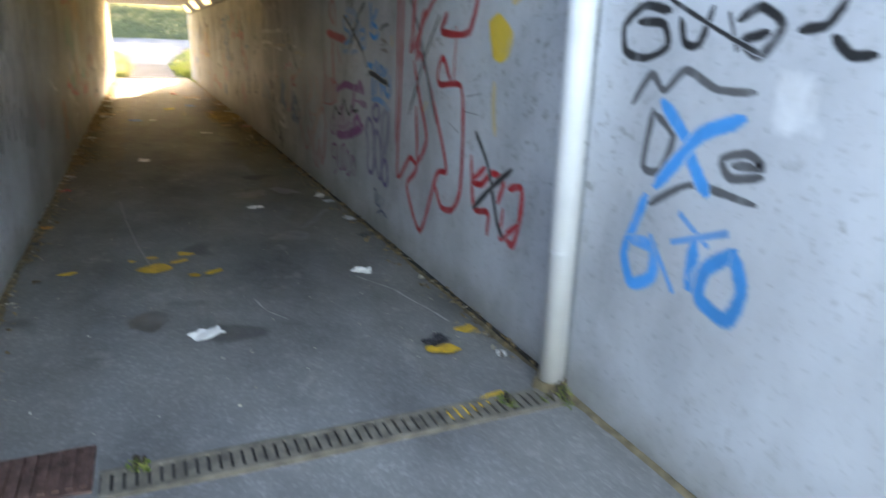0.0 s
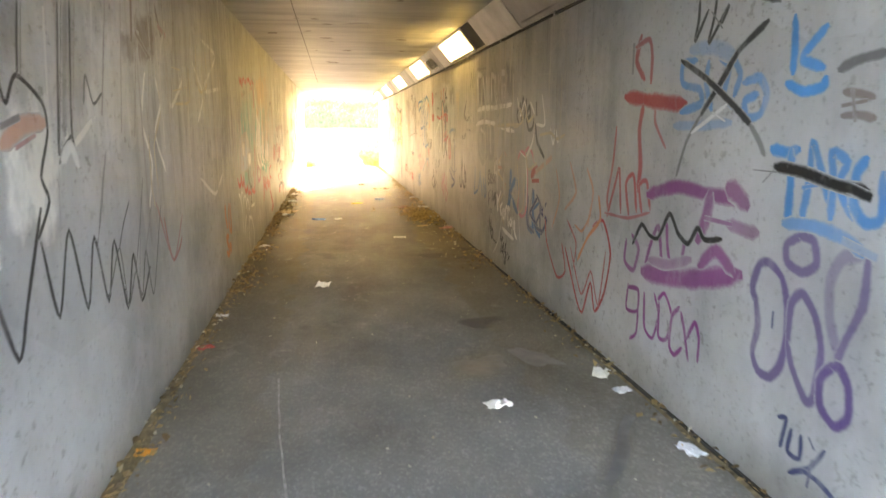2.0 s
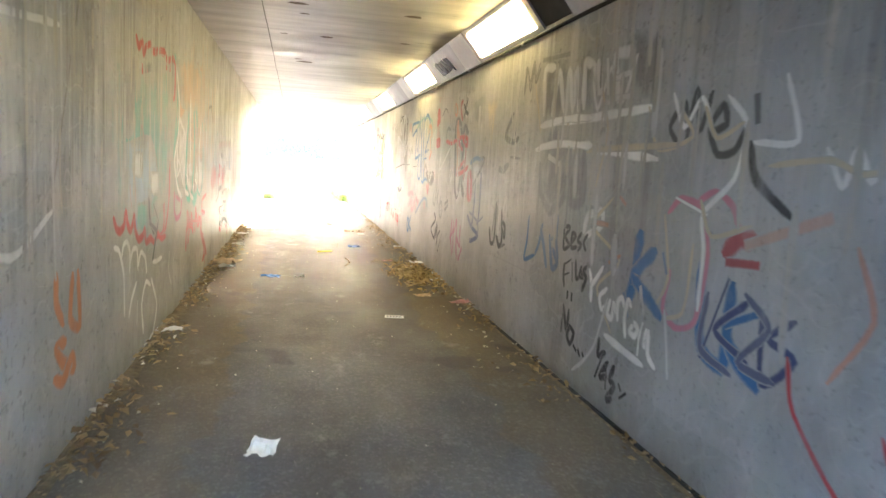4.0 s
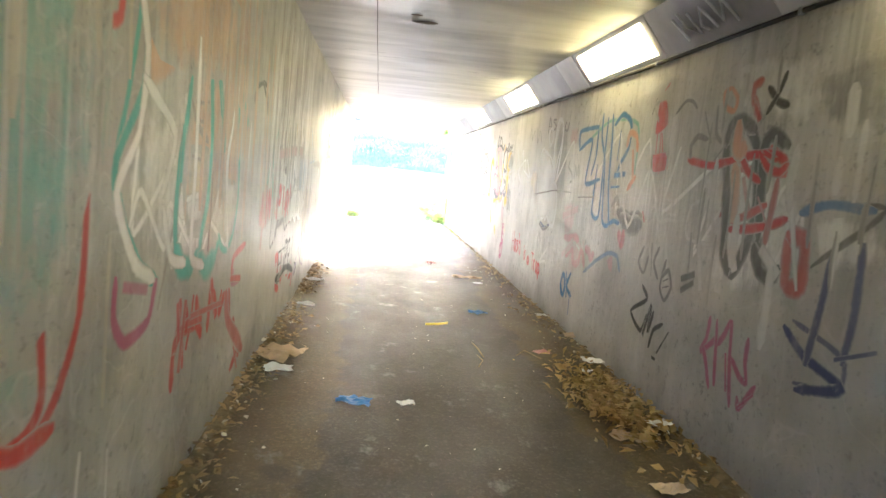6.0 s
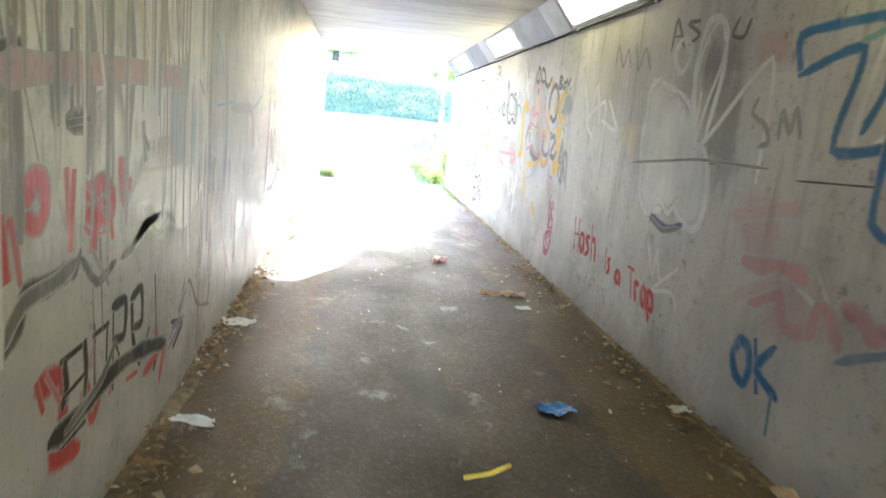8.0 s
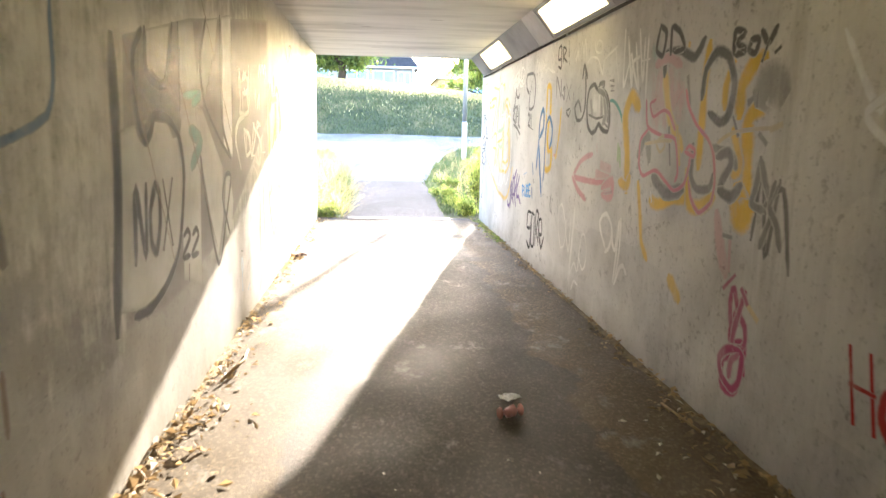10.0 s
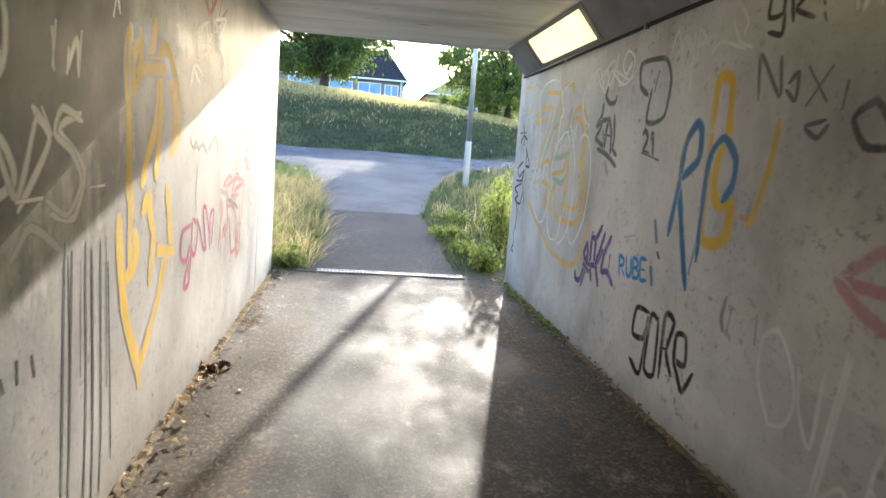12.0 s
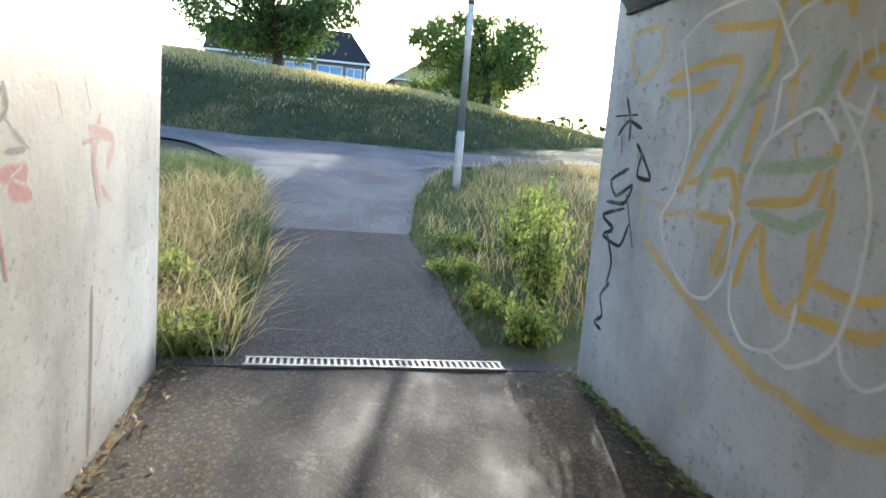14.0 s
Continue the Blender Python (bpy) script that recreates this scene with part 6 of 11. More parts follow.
stroke("R", "orange", 0.014, 0.6, (6.16, 0.81), (6.29, 0.69), (6.42, 0.71))
piece("blue bubble tag crossed out with dark strokes")
stroke("R", "ltblue", 0.026, 0.75, (5.04, 1.61), (5.15, 1.60), (5.14, 1.52), (5.00, 1.49), (4.98, 1.43), (5.14, 1.40))
stroke("R", "ltblue", 0.026, 0.7, (4.94, 1.59), (4.95, 1.51), (4.90, 1.41))
stroke("R", "ltblue", 0.024, 0.7, (4.86, 1.61), (4.79, 1.56), (4.81, 1.46), (4.73, 1.41))
stroke("R", "ltblue", 0.024, 0.7, (4.76, 1.59), (4.71, 1.53), (4.74, 1.46))
stroke("R", "ltblue", 0.026, 0.75, (4.68, 1.50), (4.59, 1.51), (4.54, 1.45), (4.57, 1.38), (4.65, 1.37), (4.67, 1.43), (4.60, 1.45))
stroke("R", "ltblue", 0.03, 0.4, (5.19, 1.34), (4.97, 1.34), (4.76, 1.35))
stroke("R", "ltblue", 0.04, 0.35, (5.08, 1.66), (4.90, 1.65), (4.76, 1.60))
stroke("R", "black", 0.022, 0.95, (4.57, 1.70), (4.73, 1.62), (4.83, 1.52), (4.98, 1.38))
stroke("R", "grey", 0.014, 0.6, (4.98, 1.38), (5.08, 1.27), (5.15, 1.12))
stroke("R", "black", 0.02, 0.95, (5.16, 1.62), (4.95, 1.53), (4.73, 1.41), (4.62, 1.34))
stroke("R", "grey", 0.02, 0.6, (4.62, 1.34), (4.56, 1.28), (4.53, 1.24))
stroke("R", "white", 0.012, 0.7, (4.79, 1.42), (4.88, 1.38), (5.04, 1.31))
stroke("R", "white", 0.012, 0.6, (4.88, 1.39), (4.80, 1.36))
stroke("R", "black", 0.014, 0.9, (5.04, 1.85), (5.04, 1.77), (5.06, 1.69), (4.97, 1.80))
stroke("R", "black", 0.014, 0.9, (4.91, 1.85), (4.92, 1.77), (4.95, 1.67), (4.82, 1.80), (4.86, 1.74))
stroke("R", "black", 0.014, 0.8, (4.83, 1.83), (4.68, 1.81), (4.51, 1.76))
stroke("R", "black", 0.01, 0.7, (4.94, 1.79), (4.86, 1.72))
piece("magenta block letters over a black zigzag")
stroke("R", "purple", 0.045, 0.85, (5.41, 1.01), (5.13, 1.07), (4.85, 1.06), (4.62, 1.07))
stroke("R", "purple", 0.06, 0.75, (4.72, 1.10), (4.67, 1.08), (4.62, 1.05))
stroke("R", "purple", 0.05, 0.8, (4.86, 1.05), (4.88, 0.96), (4.93, 0.87))
stroke("R", "purple", 0.04, 0.6, (4.71, 0.96), (4.60, 0.95), (4.54, 0.95))
stroke("R", "purple", 0.03, 0.7, (4.88, 0.96), (4.71, 0.96))
stroke("R", "purple", 0.02, 0.85, (5.64, 0.74), (5.65, 0.63), (5.54, 0.60), (5.49, 0.72), (5.57, 0.78))
stroke("R", "purple", 0.02, 0.85, (5.42, 0.62), (5.37, 0.75), (5.29, 0.87), (5.23, 0.66))
stroke("R", "purple", 0.02, 0.85, (5.21, 0.89), (5.19, 0.78), (5.13, 0.65))
stroke("R", "purple", 0.02, 0.8, (5.04, 0.83), (5.05, 0.75), (4.97, 0.68))
stroke("R", "purple", 0.06, 0.85, (5.42, 0.62), (5.18, 0.64), (4.93, 0.69), (4.63, 0.77))
stroke("R", "purple", 0.04, 0.8, (4.90, 0.76), (4.79, 0.84), (4.67, 0.78))
stroke("R", "purple", 0.035, 0.5, (5.36, 0.69), (5.19, 0.70), (4.99, 0.76))
stroke("R", "black", 0.018, 1, (5.56, 0.74), (5.47, 0.85), (5.38, 0.81), (5.29, 0.81), (5.19, 0.94), (5.10, 0.86), (5.01, 0.83), (4.94, 0.91), (4.88, 0.87), (4.76, 0.89))
piece("magenta handwritten capitals and a purple bubble name")
stroke("R", "purple", 0.016, 0.95, (5.59, 0.51), (5.60, 0.38), (5.47, 0.40), (5.47, 0.51), (5.59, 0.50))
stroke("R", "purple", 0.016, 0.95, (5.46, 0.40), (5.47, 0.28), (5.54, 0.23))
stroke("R", "purple", 0.016, 0.95, (5.40, 0.51), (5.38, 0.34), (5.29, 0.31), (5.24, 0.44), (5.29, 0.53))
stroke("R", "purple", 0.016, 0.95, (5.24, 0.50), (5.23, 0.34), (5.15, 0.35), (5.11, 0.47), (5.19, 0.56), (5.25, 0.52))
stroke("R", "purple", 0.016, 0.95, (5.05, 0.53), (5.11, 0.47), (5.12, 0.33), (5.07, 0.30), (5.01, 0.35))
stroke("R", "purple", 0.016, 0.95, (5.03, 0.51), (4.99, 0.43), (4.95, 0.32))
stroke("R", "purple", 0.016, 0.95, (4.97, 0.41), (4.91, 0.50), (4.87, 0.44), (4.87, 0.34))
stroke("R", "violet", 0.026, 0.85, (4.50, 0.70), (4.53, 0.75), (4.50, 0.84), (4.45, 0.86), (4.37, 0.82), (4.33, 0.73), (4.32, 0.62), (4.34, 0.51), (4.39, 0.45), (4.46, 0.45), (4.50, 0.51), (4.48, 0.61), (4.50, 0.70))
stroke("R", "violet", 0.026, 0.75, (4.29, 0.98), (4.36, 0.94), (4.35, 0.88), (4.27, 0.86), (4.21, 0.90), (4.23, 0.97), (4.29, 0.98))
stroke("R", "violet", 0.024, 0.8, (4.31, 0.60), (4.31, 0.74), (4.26, 0.79), (4.19, 0.73), (4.15, 0.63), (4.16, 0.47), (4.20, 0.44), (4.28, 0.53), (4.31, 0.60))
stroke("R", "violet", 0.03, 0.45, (4.02, 0.97), (4.10, 0.94), (4.14, 0.86), (4.13, 0.75), (4.08, 0.64))
stroke("R", "violet", 0.024, 0.7, (4.08, 0.62), (4.05, 0.70), (4.00, 0.82), (4.00, 0.96))
stroke("R", "violet", 0.026, 0.9, (4.09, 0.60), (4.14, 0.54), (4.13, 0.45), (4.06, 0.41), (4.01, 0.46), (4.02, 0.55), (4.06, 0.60), (4.09, 0.60))
stroke("R", "navy", 0.022, 0.8, (4.40, 0.68), (4.40, 0.64))
stroke("R", "navy", 0.014, 0.95, (4.32, 0.33), (4.28, 0.34), (4.29, 0.28), (4.30, 0.23))
stroke("R", "navy", 0.014, 0.95, (4.25, 0.31), (4.26, 0.23), (4.20, 0.23), (4.20, 0.31))
stroke("R", "navy", 0.014, 0.95, (4.16, 0.32), (4.14, 0.30))
stroke("R", "navy", 0.014, 0.95, (4.09, 0.31), (4.15, 0.22), (4.24, 0.16))
stroke("R", "navy", 0.014, 0.95, (4.18, 0.20), (4.11, 0.20), (4.03, 0.18))
stroke("R", "navy", 0.014, 0.95, (4.14, 0.25), (4.15, 0.16))
piece("light blue capitals struck through with black")
stroke("R", "ltblue", 0.026, 0.95, (4.42, 1.69), (4.41, 1.60), (4.41, 1.52))
stroke("R", "ltblue", 0.026, 0.9, (4.27, 1.64), (4.35, 1.58), (4.36, 1.55), (4.27, 1.52))
stroke("R", "ltblue", 0.026, 0.95, (4.43, 1.48), (4.35, 1.45), (4.26, 1.46), (4.25, 1.48))
stroke("R", "ltblue", 0.028, 0.95, (4.48, 1.26), (4.41, 1.25), (4.35, 1.26))
stroke("R", "ltblue", 0.028, 0.95, (4.38, 1.25), (4.37, 1.14), (4.37, 1.02))
stroke("R", "ltblue", 0.024, 0.85, (4.30, 1.04), (4.28, 1.16), (4.28, 1.29), (4.23, 1.20), (4.18, 1.10))
stroke("R", "ltblue", 0.022, 0.8, (4.30, 1.14), (4.21, 1.16))
stroke("R", "ltblue", 0.024, 0.85, (4.17, 1.06), (4.17, 1.17), (4.19, 1.26), (4.12, 1.23), (4.15, 1.16), (4.08, 1.07))
stroke("R", "ltblue", 0.026, 0.9, (4.05, 1.24), (4.08, 1.20), (4.08, 1.11), (4.03, 1.06), (3.97, 1.08), (3.98, 1.20))
stroke("R", "ltblue", 0.03, 0.7, (4.38, 1.01), (4.24, 1.02), (4.09, 1.00), (4.03, 0.97))
stroke("R", "ltblue", 0.04, 0.35, (4.09, 0.99), (3.99, 0.97))
stroke("R", "black", 0.032, 1, (4.45, 1.20), (4.32, 1.19), (4.16, 1.16), (4.04, 1.15))
stroke("R", "black", 0.05, 1, (4.08, 1.15), (4.04, 1.14))
stroke("R", "grey", 0.008, 0.6, (4.58, 1.18), (4.45, 1.18))
stroke("R", "grey", 0.008, 0.6, (4.52, 1.14), (4.46, 1.19))
stroke("R", "grey", 0.022, 0.7, (4.19, 1.51), (4.12, 1.53), (4.02, 1.54))
stroke("R", "brown", 0.02, 0.6, (4.16, 1.44), (4.09, 1.43), (4.05, 1.42))
stroke("R", "brown", 0.02, 0.6, (4.16, 1.40), (4.08, 1.41))
stroke("R", "brown", 0.02, 0.6, (4.16, 1.37), (4.09, 1.37), (4.04, 1.36))
stroke("R", "brown", 0.018, 0.5, (4.13, 1.44), (4.11, 1.36))
piece("pale looping names on the darker wall")
stroke("R", "cream", 0.014, 0.75, (9.62, 1.78), (9.46, 1.48), (9.37, 1.27))
stroke("R", "cream", 0.014, 0.75, (9.07, 1.77), (9.00, 1.47), (8.89, 1.25))
stroke("R", "cream", 0.014, 0.75, (8.59, 1.67), (8.47, 1.43), (8.56, 1.15))
stroke("R", "cream", 0.014, 0.75, (8.07, 1.52), (7.96, 1.33), (7.70, 1.38), (7.80, 1.49))
stroke("R", "cream", 0.014, 0.75, (7.63, 1.49), (7.54, 1.37), (7.39, 1.42))
stroke("R", "cream", 0.014, 0.75, (8.34, 1.10), (8.55, 0.94), (8.22, 0.80), (8.44, 0.63), (8.25, 0.44))
stroke("R", "cream", 0.014, 0.75, (7.85, 1.05), (7.78, 0.79), (7.87, 0.62), (7.65, 0.67), (7.62, 0.95))
stroke("R", "cream", 0.014, 0.75, (7.23, 1.27), (6.97, 1.29), (6.84, 1.25), (6.67, 1.28))
stroke("R", "cream", 0.014, 0.75, (7.60, 1.13), (7.51, 1.00), (7.29, 1.06))
stroke("R", "cream", 0.022, 0.6, (9.31, 1.31), (8.57, 1.34), (7.79, 1.35))
stroke("R", "navy", 0.022, 0.75, (7.49, 0.78), (7.51, 0.57), (7.32, 0.52))
stroke("R", "navy", 0.022, 0.75, (7.27, 0.82), (7.14, 0.73), (7.28, 0.58), (7.10, 0.56))
piece("thin black outlines and zigzag with grey uprights")
stroke("L", "black", 0.012, 0.9, (4.77, 1.74), (4.72, 1.52), (4.66, 1.25))
stroke("L", "black", 0.012, 0.9, (4.88, 1.76), (4.83, 1.53), (4.79, 1.31), (4.83, 1.21))
stroke("L", "black", 0.01, 0.8, (4.79, 1.31), (4.71, 1.27), (4.66, 1.22))
stroke("L", "white", 0.03, 0.6, (4.69, 1.23), (4.77, 1.27), (4.82, 1.21))
stroke("L", "grey", 0.03, 0.45, (4.84, 1.75), (4.78, 1.53), (4.73, 1.32))
stroke("L", "black", 0.012, 0.9, (4.47, 1.69), (4.44, 1.58), (4.42, 1.48))
stroke("L", "black", 0.01, 0.75, (4.93, 1.42), (4.97, 1.52), (5.03, 1.42), (5.13, 1.46))
stroke("L", "black", 0.006, 0.7, (5.12, 1.24), (5.03, 1.05), (4.93, 0.89))
stroke("L", "black", 0.008, 0.9, (4.93, 0.89), (5.01, 0.69), (5.19, 0.85), (5.25, 0.59), (5.39, 0.71), (5.46, 0.58), (5.57, 0.77), (5.65, 0.54), (5.90, 0.94))
stroke("L", "black", 0.008, 0.85, (5.19, 0.85), (5.26, 0.93), (5.37, 1.02))
stroke("L", "black", 0.006, 0.8, (5.39, 0.71), (5.53, 0.94), (5.61, 1.10))
stroke("L", "black", 0.005, 0.7, (5.57, 0.77), (5.68, 0.90), (5.74, 1.00))
stroke("L", "red", 0.014, 0.6, (5.95, 0.87), (6.01, 0.73), (6.10, 0.62), (6.26, 0.66), (6.33, 0.71))
stroke("L", "orange", 0.04, 0.5, (4.29, 1.29), (4.42, 1.34), (4.56, 1.35))
stroke("L", "grey", 0.03, 0.6, (4.30, 1.34), (4.39, 1.36))
stroke("L", "red", 0.02, 0.4, (4.37, 1.28), (4.49, 1.31))
stroke("L", "brown", 0.06, 0.7, (5.64, 1.89), (5.61, 1.74))
stroke("L", "brown", 0.05, 0.6, (6.05, 1.96), (6.15, 1.82))
stroke("L", "brown", 0.04, 0.6, (5.69, 1.75), (5.88, 1.67))
stroke("L", "red", 0.05, 0.35, (6.13, 1.84), (6.24, 1.82))
stroke("L", "cream", 0.012, 0.7, (7.10, 1.86), (7.08, 1.64), (7.19, 1.56), (7.45, 1.63), (7.45, 1.86))
stroke("L", "cream", 0.012, 0.7, (6.00, 1.60), (6.04, 1.46))
stroke("L", "cream", 0.012, 0.7, (6.35, 1.66), (6.58, 1.66))
stroke("L", "cream", 0.012, 0.7, (6.35, 1.53), (6.74, 1.57))
stroke("L", "cream", 0.012, 0.7, (6.05, 1.41), (5.86, 1.24), (5.89, 1.04))
stroke("L", "cream", 0.012, 0.7, (5.77, 1.29), (5.76, 1.05), (5.80, 0.95))
stroke("L", "cream", 0.012, 0.7, (6.40, 1.46), (6.80, 1.49), (6.81, 1.69))
piece("blue word beside black handwritten lines")
stroke("R", "blue", 0.022, 0.8, (9.55, 0.90), (9.56, 0.74), (9.59, 0.61), (9.41, 0.66))
stroke("R", "blue", 0.026, 0.65, (9.29, 0.87), (9.33, 0.75), (9.39, 0.67))
stroke("R", "blue", 0.03, 0.55, (9.31, 0.84), (9.24, 0.74), (9.18, 0.63))
stroke("R", "blue", 0.03, 0.55, (9.15, 0.81), (9.08, 0.63), (9.00, 0.67), (9.08, 0.74))
stroke("R", "blue", 0.026, 0.55, (9.04, 0.94), (9.04, 0.80), (9.00, 0.70))
stroke("R", "blue", 0.04, 0.4, (9.12, 0.80), (9.04, 0.83))
stroke("R", "black", 0.02, 0.85, (8.93, 0.90), (8.92, 0.77), (8.84, 0.80), (8.91, 0.84), (8.85, 0.90), (8.93, 0.90))
stroke("R", "black", 0.02, 0.85, (8.81, 0.82), (8.76, 0.86), (8.81, 0.87), (8.81, 0.79), (8.74, 0.80))
stroke("R", "black", 0.02, 0.85, (8.69, 0.88), (8.73, 0.84), (8.68, 0.82), (8.71, 0.79))
stroke("R", "black", 0.02, 0.85, (8.61, 0.88), (8.65, 0.84), (8.62, 0.80))
stroke("R", "black", 0.02, 0.85, (8.89, 0.68), (8.89, 0.62), (8.87, 0.56))
stroke("R", "black", 0.02, 0.85, (8.89, 0.68), (8.80, 0.72))
stroke("R", "black", 0.02, 0.85, (8.88, 0.62), (8.82, 0.64))
stroke("R", "black", 0.02, 0.85, (8.78, 0.70), (8.76, 0.61))
stroke("R", "black", 0.02, 0.85, (8.73, 0.72), (8.71, 0.63), (8.67, 0.64))
stroke("R", "black", 0.02, 0.85, (8.65, 0.70), (8.67, 0.65), (8.62, 0.65), (8.65, 0.68))
stroke("R", "black", 0.02, 0.85, (8.59, 0.71), (8.62, 0.68), (8.58, 0.65), (8.62, 0.58))
stroke("R", "black", 0.035, 1, (8.81, 0.52), (8.81, 0.51))
stroke("R", "black", 0.035, 1, (8.75, 0.52), (8.75, 0.51))
stroke("R", "black", 0.035, 1, (8.70, 0.50), (8.70, 0.50))
stroke("R", "black", 0.024, 0.95, (8.85, 0.44), (8.86, 0.30))
stroke("R", "black", 0.024, 0.95, (8.85, 0.44), (8.78, 0.31), (8.77, 0.43))
stroke("R", "black", 0.024, 0.95, (8.74, 0.35), (8.77, 0.29), (8.72, 0.25), (8.68, 0.32), (8.74, 0.35))
stroke("R", "black", 0.03, 1, (8.66, 0.25), (8.64, 0.24))
stroke("R", "black", 0.03, 1, (8.60, 0.24), (8.59, 0.23))
stroke("R", "black", 0.03, 1, (8.54, 0.24), (8.53, 0.23))
stroke("R", "black", 0.026, 0.95, (8.36, 0.37), (8.36, 0.29), (8.29, 0.32))
stroke("R", "black", 0.026, 0.95, (8.30, 0.32), (8.37, 0.18))
stroke("R", "black", 0.026, 0.95, (8.25, 0.28), (8.32, 0.19), (8.25, 0.21))
stroke("R", "black", 0.026, 0.95, (8.26, 0.26), (8.25, 0.16))
stroke("R", "black", 0.026, 0.95, (8.18, 0.28), (8.21, 0.21), (8.16, 0.19), (8.23, 0.10), (8.18, 0.12))
stroke("R", "black", 0.026, 0.95, (8.11, 0.21), (8.10, 0.20))
stroke("R", "black", 0.026, 0.95, (8.09, 0.16), (8.05, 0.19))
piece("white handwritten line over a blue letter")
stroke("R", "blue", 0.055, 0.9, (8.04, 0.94), (8.06, 0.84), (8.06, 0.74), (8.10, 0.64))
stroke("R", "blue", 0.05, 0.85, (8.08, 0.74), (8.00, 0.82), (7.91, 0.88))
stroke("R", "blue", 0.045, 0.85, (8.06, 0.74), (7.94, 0.68), (7.82, 0.62))
stroke("R", "blue", 0.04, 0.5, (8.14, 0.64), (8.10, 0.57))
stroke("R", "blue", 0.03, 0.5, (7.83, 0.88), (7.80, 0.82))
stroke("R", "dirtywhite", 0.022, 0.9, (8.54, 0.70), (8.51, 0.64), (8.50, 0.55))
stroke("R", "dirtywhite", 0.022, 0.9, (8.51, 0.62), (8.45, 0.68), (8.39, 0.74))
stroke("R", "dirtywhite", 0.022, 0.9, (8.33, 0.64), (8.40, 0.59), (8.37, 0.53), (8.31, 0.56))
stroke("R", "dirtywhite", 0.022, 0.9, (8.28, 0.59), (8.30, 0.52), (8.25, 0.51), (8.24, 0.59), (8.22, 0.55))
stroke("R", "dirtywhite", 0.022, 0.9, (8.19, 0.52), (8.20, 0.60), (8.16, 0.63), (8.13, 0.59))
stroke("R", "dirtywhite", 0.022, 0.9, (8.10, 0.46), (8.12, 0.54), (8.10, 0.63), (8.07, 0.61))
stroke("R", "dirtywhite", 0.022, 0.9, (8.04, 0.52), (8.06, 0.49), (8.01, 0.48), (7.99, 0.52), (8.02, 0.54))
stroke("R", "dirtywhite", 0.022, 0.9, (7.97, 0.51), (7.97, 0.41))
stroke("R", "dirtywhite", 0.022, 0.9, (7.95, 0.55), (7.97, 0.48))
stroke("R", "dirtywhite", 0.022, 0.9, (7.91, 0.53), (7.92, 0.46), (7.88, 0.49))
stroke("R", "dirtywhite", 0.022, 0.9, (7.89, 0.53), (7.88, 0.43), (7.82, 0.39))
stroke("R", "dirtywhite", 0.03, 0.85, (8.30, 0.41), (8.14, 0.39), (7.93, 0.37))
stroke("R", "dirtywhite", 0.016, 0.45, (8.31, 0.59), (8.36, 0.46), (8.42, 0.32), (8.54, 0.20), (8.66, 0.12))
stroke("R", "dirtywhite", 0.02, 0.7, (8.61, 0.97), (8.54, 1.00))
stroke("R", "dirtywhite", 0.014, 0.4, (7.78, 0.65), (7.74, 0.51), (7.71, 0.38))
stroke("R", "orange", 0.03, 0.5, (8.32, 0.78), (8.23, 0.82))
stroke("R", "orange", 0.05, 0.35, (8.51, 0.96), (8.40, 0.96))
stroke("R", "orange", 0.03, 0.4, (8.26, 1.10), (8.22, 1.08))
stroke("R", "dirtywhite", 0.014, 0.4, (7.98, 0.65), (8.00, 0.72), (7.95, 0.60))
stroke("R", "dirtywhite", 0.045, 0.5, (9.35, 1.61), (9.36, 1.81), (9.04, 1.76))
stroke("R", "dirtywhite", 0.045, 0.5, (9.21, 1.79), (9.08, 1.57), (9.03, 1.72))
stroke("R", "dirtywhite", 0.045, 0.5, (8.95, 1.59), (8.93, 1.79), (8.84, 1.59))
stroke("R", "dirtywhite", 0.045, 0.5, (8.75, 1.57), (8.78, 1.81), (8.67, 1.75), (8.60, 1.63), (8.65, 1.79))
stroke("R", "dirtywhite", 0.045, 0.5, (8.50, 1.59), (8.54, 1.78))
stroke("R", "dirtywhite", 0.045, 0.5, (8.39, 1.59), (8.45, 1.80), (8.30, 1.80))
stroke("R", "dirtywhite", 0.045, 0.5, (8.42, 1.69), (8.31, 1.70))
stroke("R", "dirtywhite", 0.045, 0.5, (8.39, 1.59), (8.26, 1.59))
piece("hollow charcoal bubble letters crossed with red")
stroke("R", "grey", 0.05, 0.85, (11.70, 0.92), (11.78, 1.01), (11.80, 1.17), (11.84, 1.34), (11.89, 1.52), (11.87, 1.62), (11.79, 1.65), (11.69, 1.61), (11.60, 1.50), (11.56, 1.35), (11.55, 1.19), (11.59, 1.06), (11.67, 0.92))
stroke("R", "black", 0.05, 0.7, (11.90, 1.56), (11.87, 1.64), (11.78, 1.66), (11.66, 1.61))
stroke("R", "grey", 0.05, 0.85, (11.50, 1.12), (11.48, 1.02), (11.38, 0.94), (11.32, 0.99))
stroke("R", "grey", 0.05, 0.9, (11.50, 1.12), (11.53, 1.35), (11.55, 1.52), (11.50, 1.58), (11.38, 1.53))
stroke("R", "black", 0.05, 0.8, (11.51, 1.06), (11.45, 0.97), (11.36, 0.94))
stroke("R", "red", 0.03, 0.9, (12.29, 1.47), (12.03, 1.44), (11.79, 1.47), (11.62, 1.49), (11.47, 1.49), (11.37, 1.46))
stroke("R", "red", 0.03, 0.9, (11.80, 1.61), (11.75, 1.50), (11.66, 1.41), (11.56, 1.37))
stroke("R", "red", 0.03, 0.9, (11.57, 1.49), (11.50, 1.43), (11.41, 1.41), (11.36, 1.44))
stroke("R", "red", 0.04, 0.9, (11.52, 1.49), (11.46, 1.47))
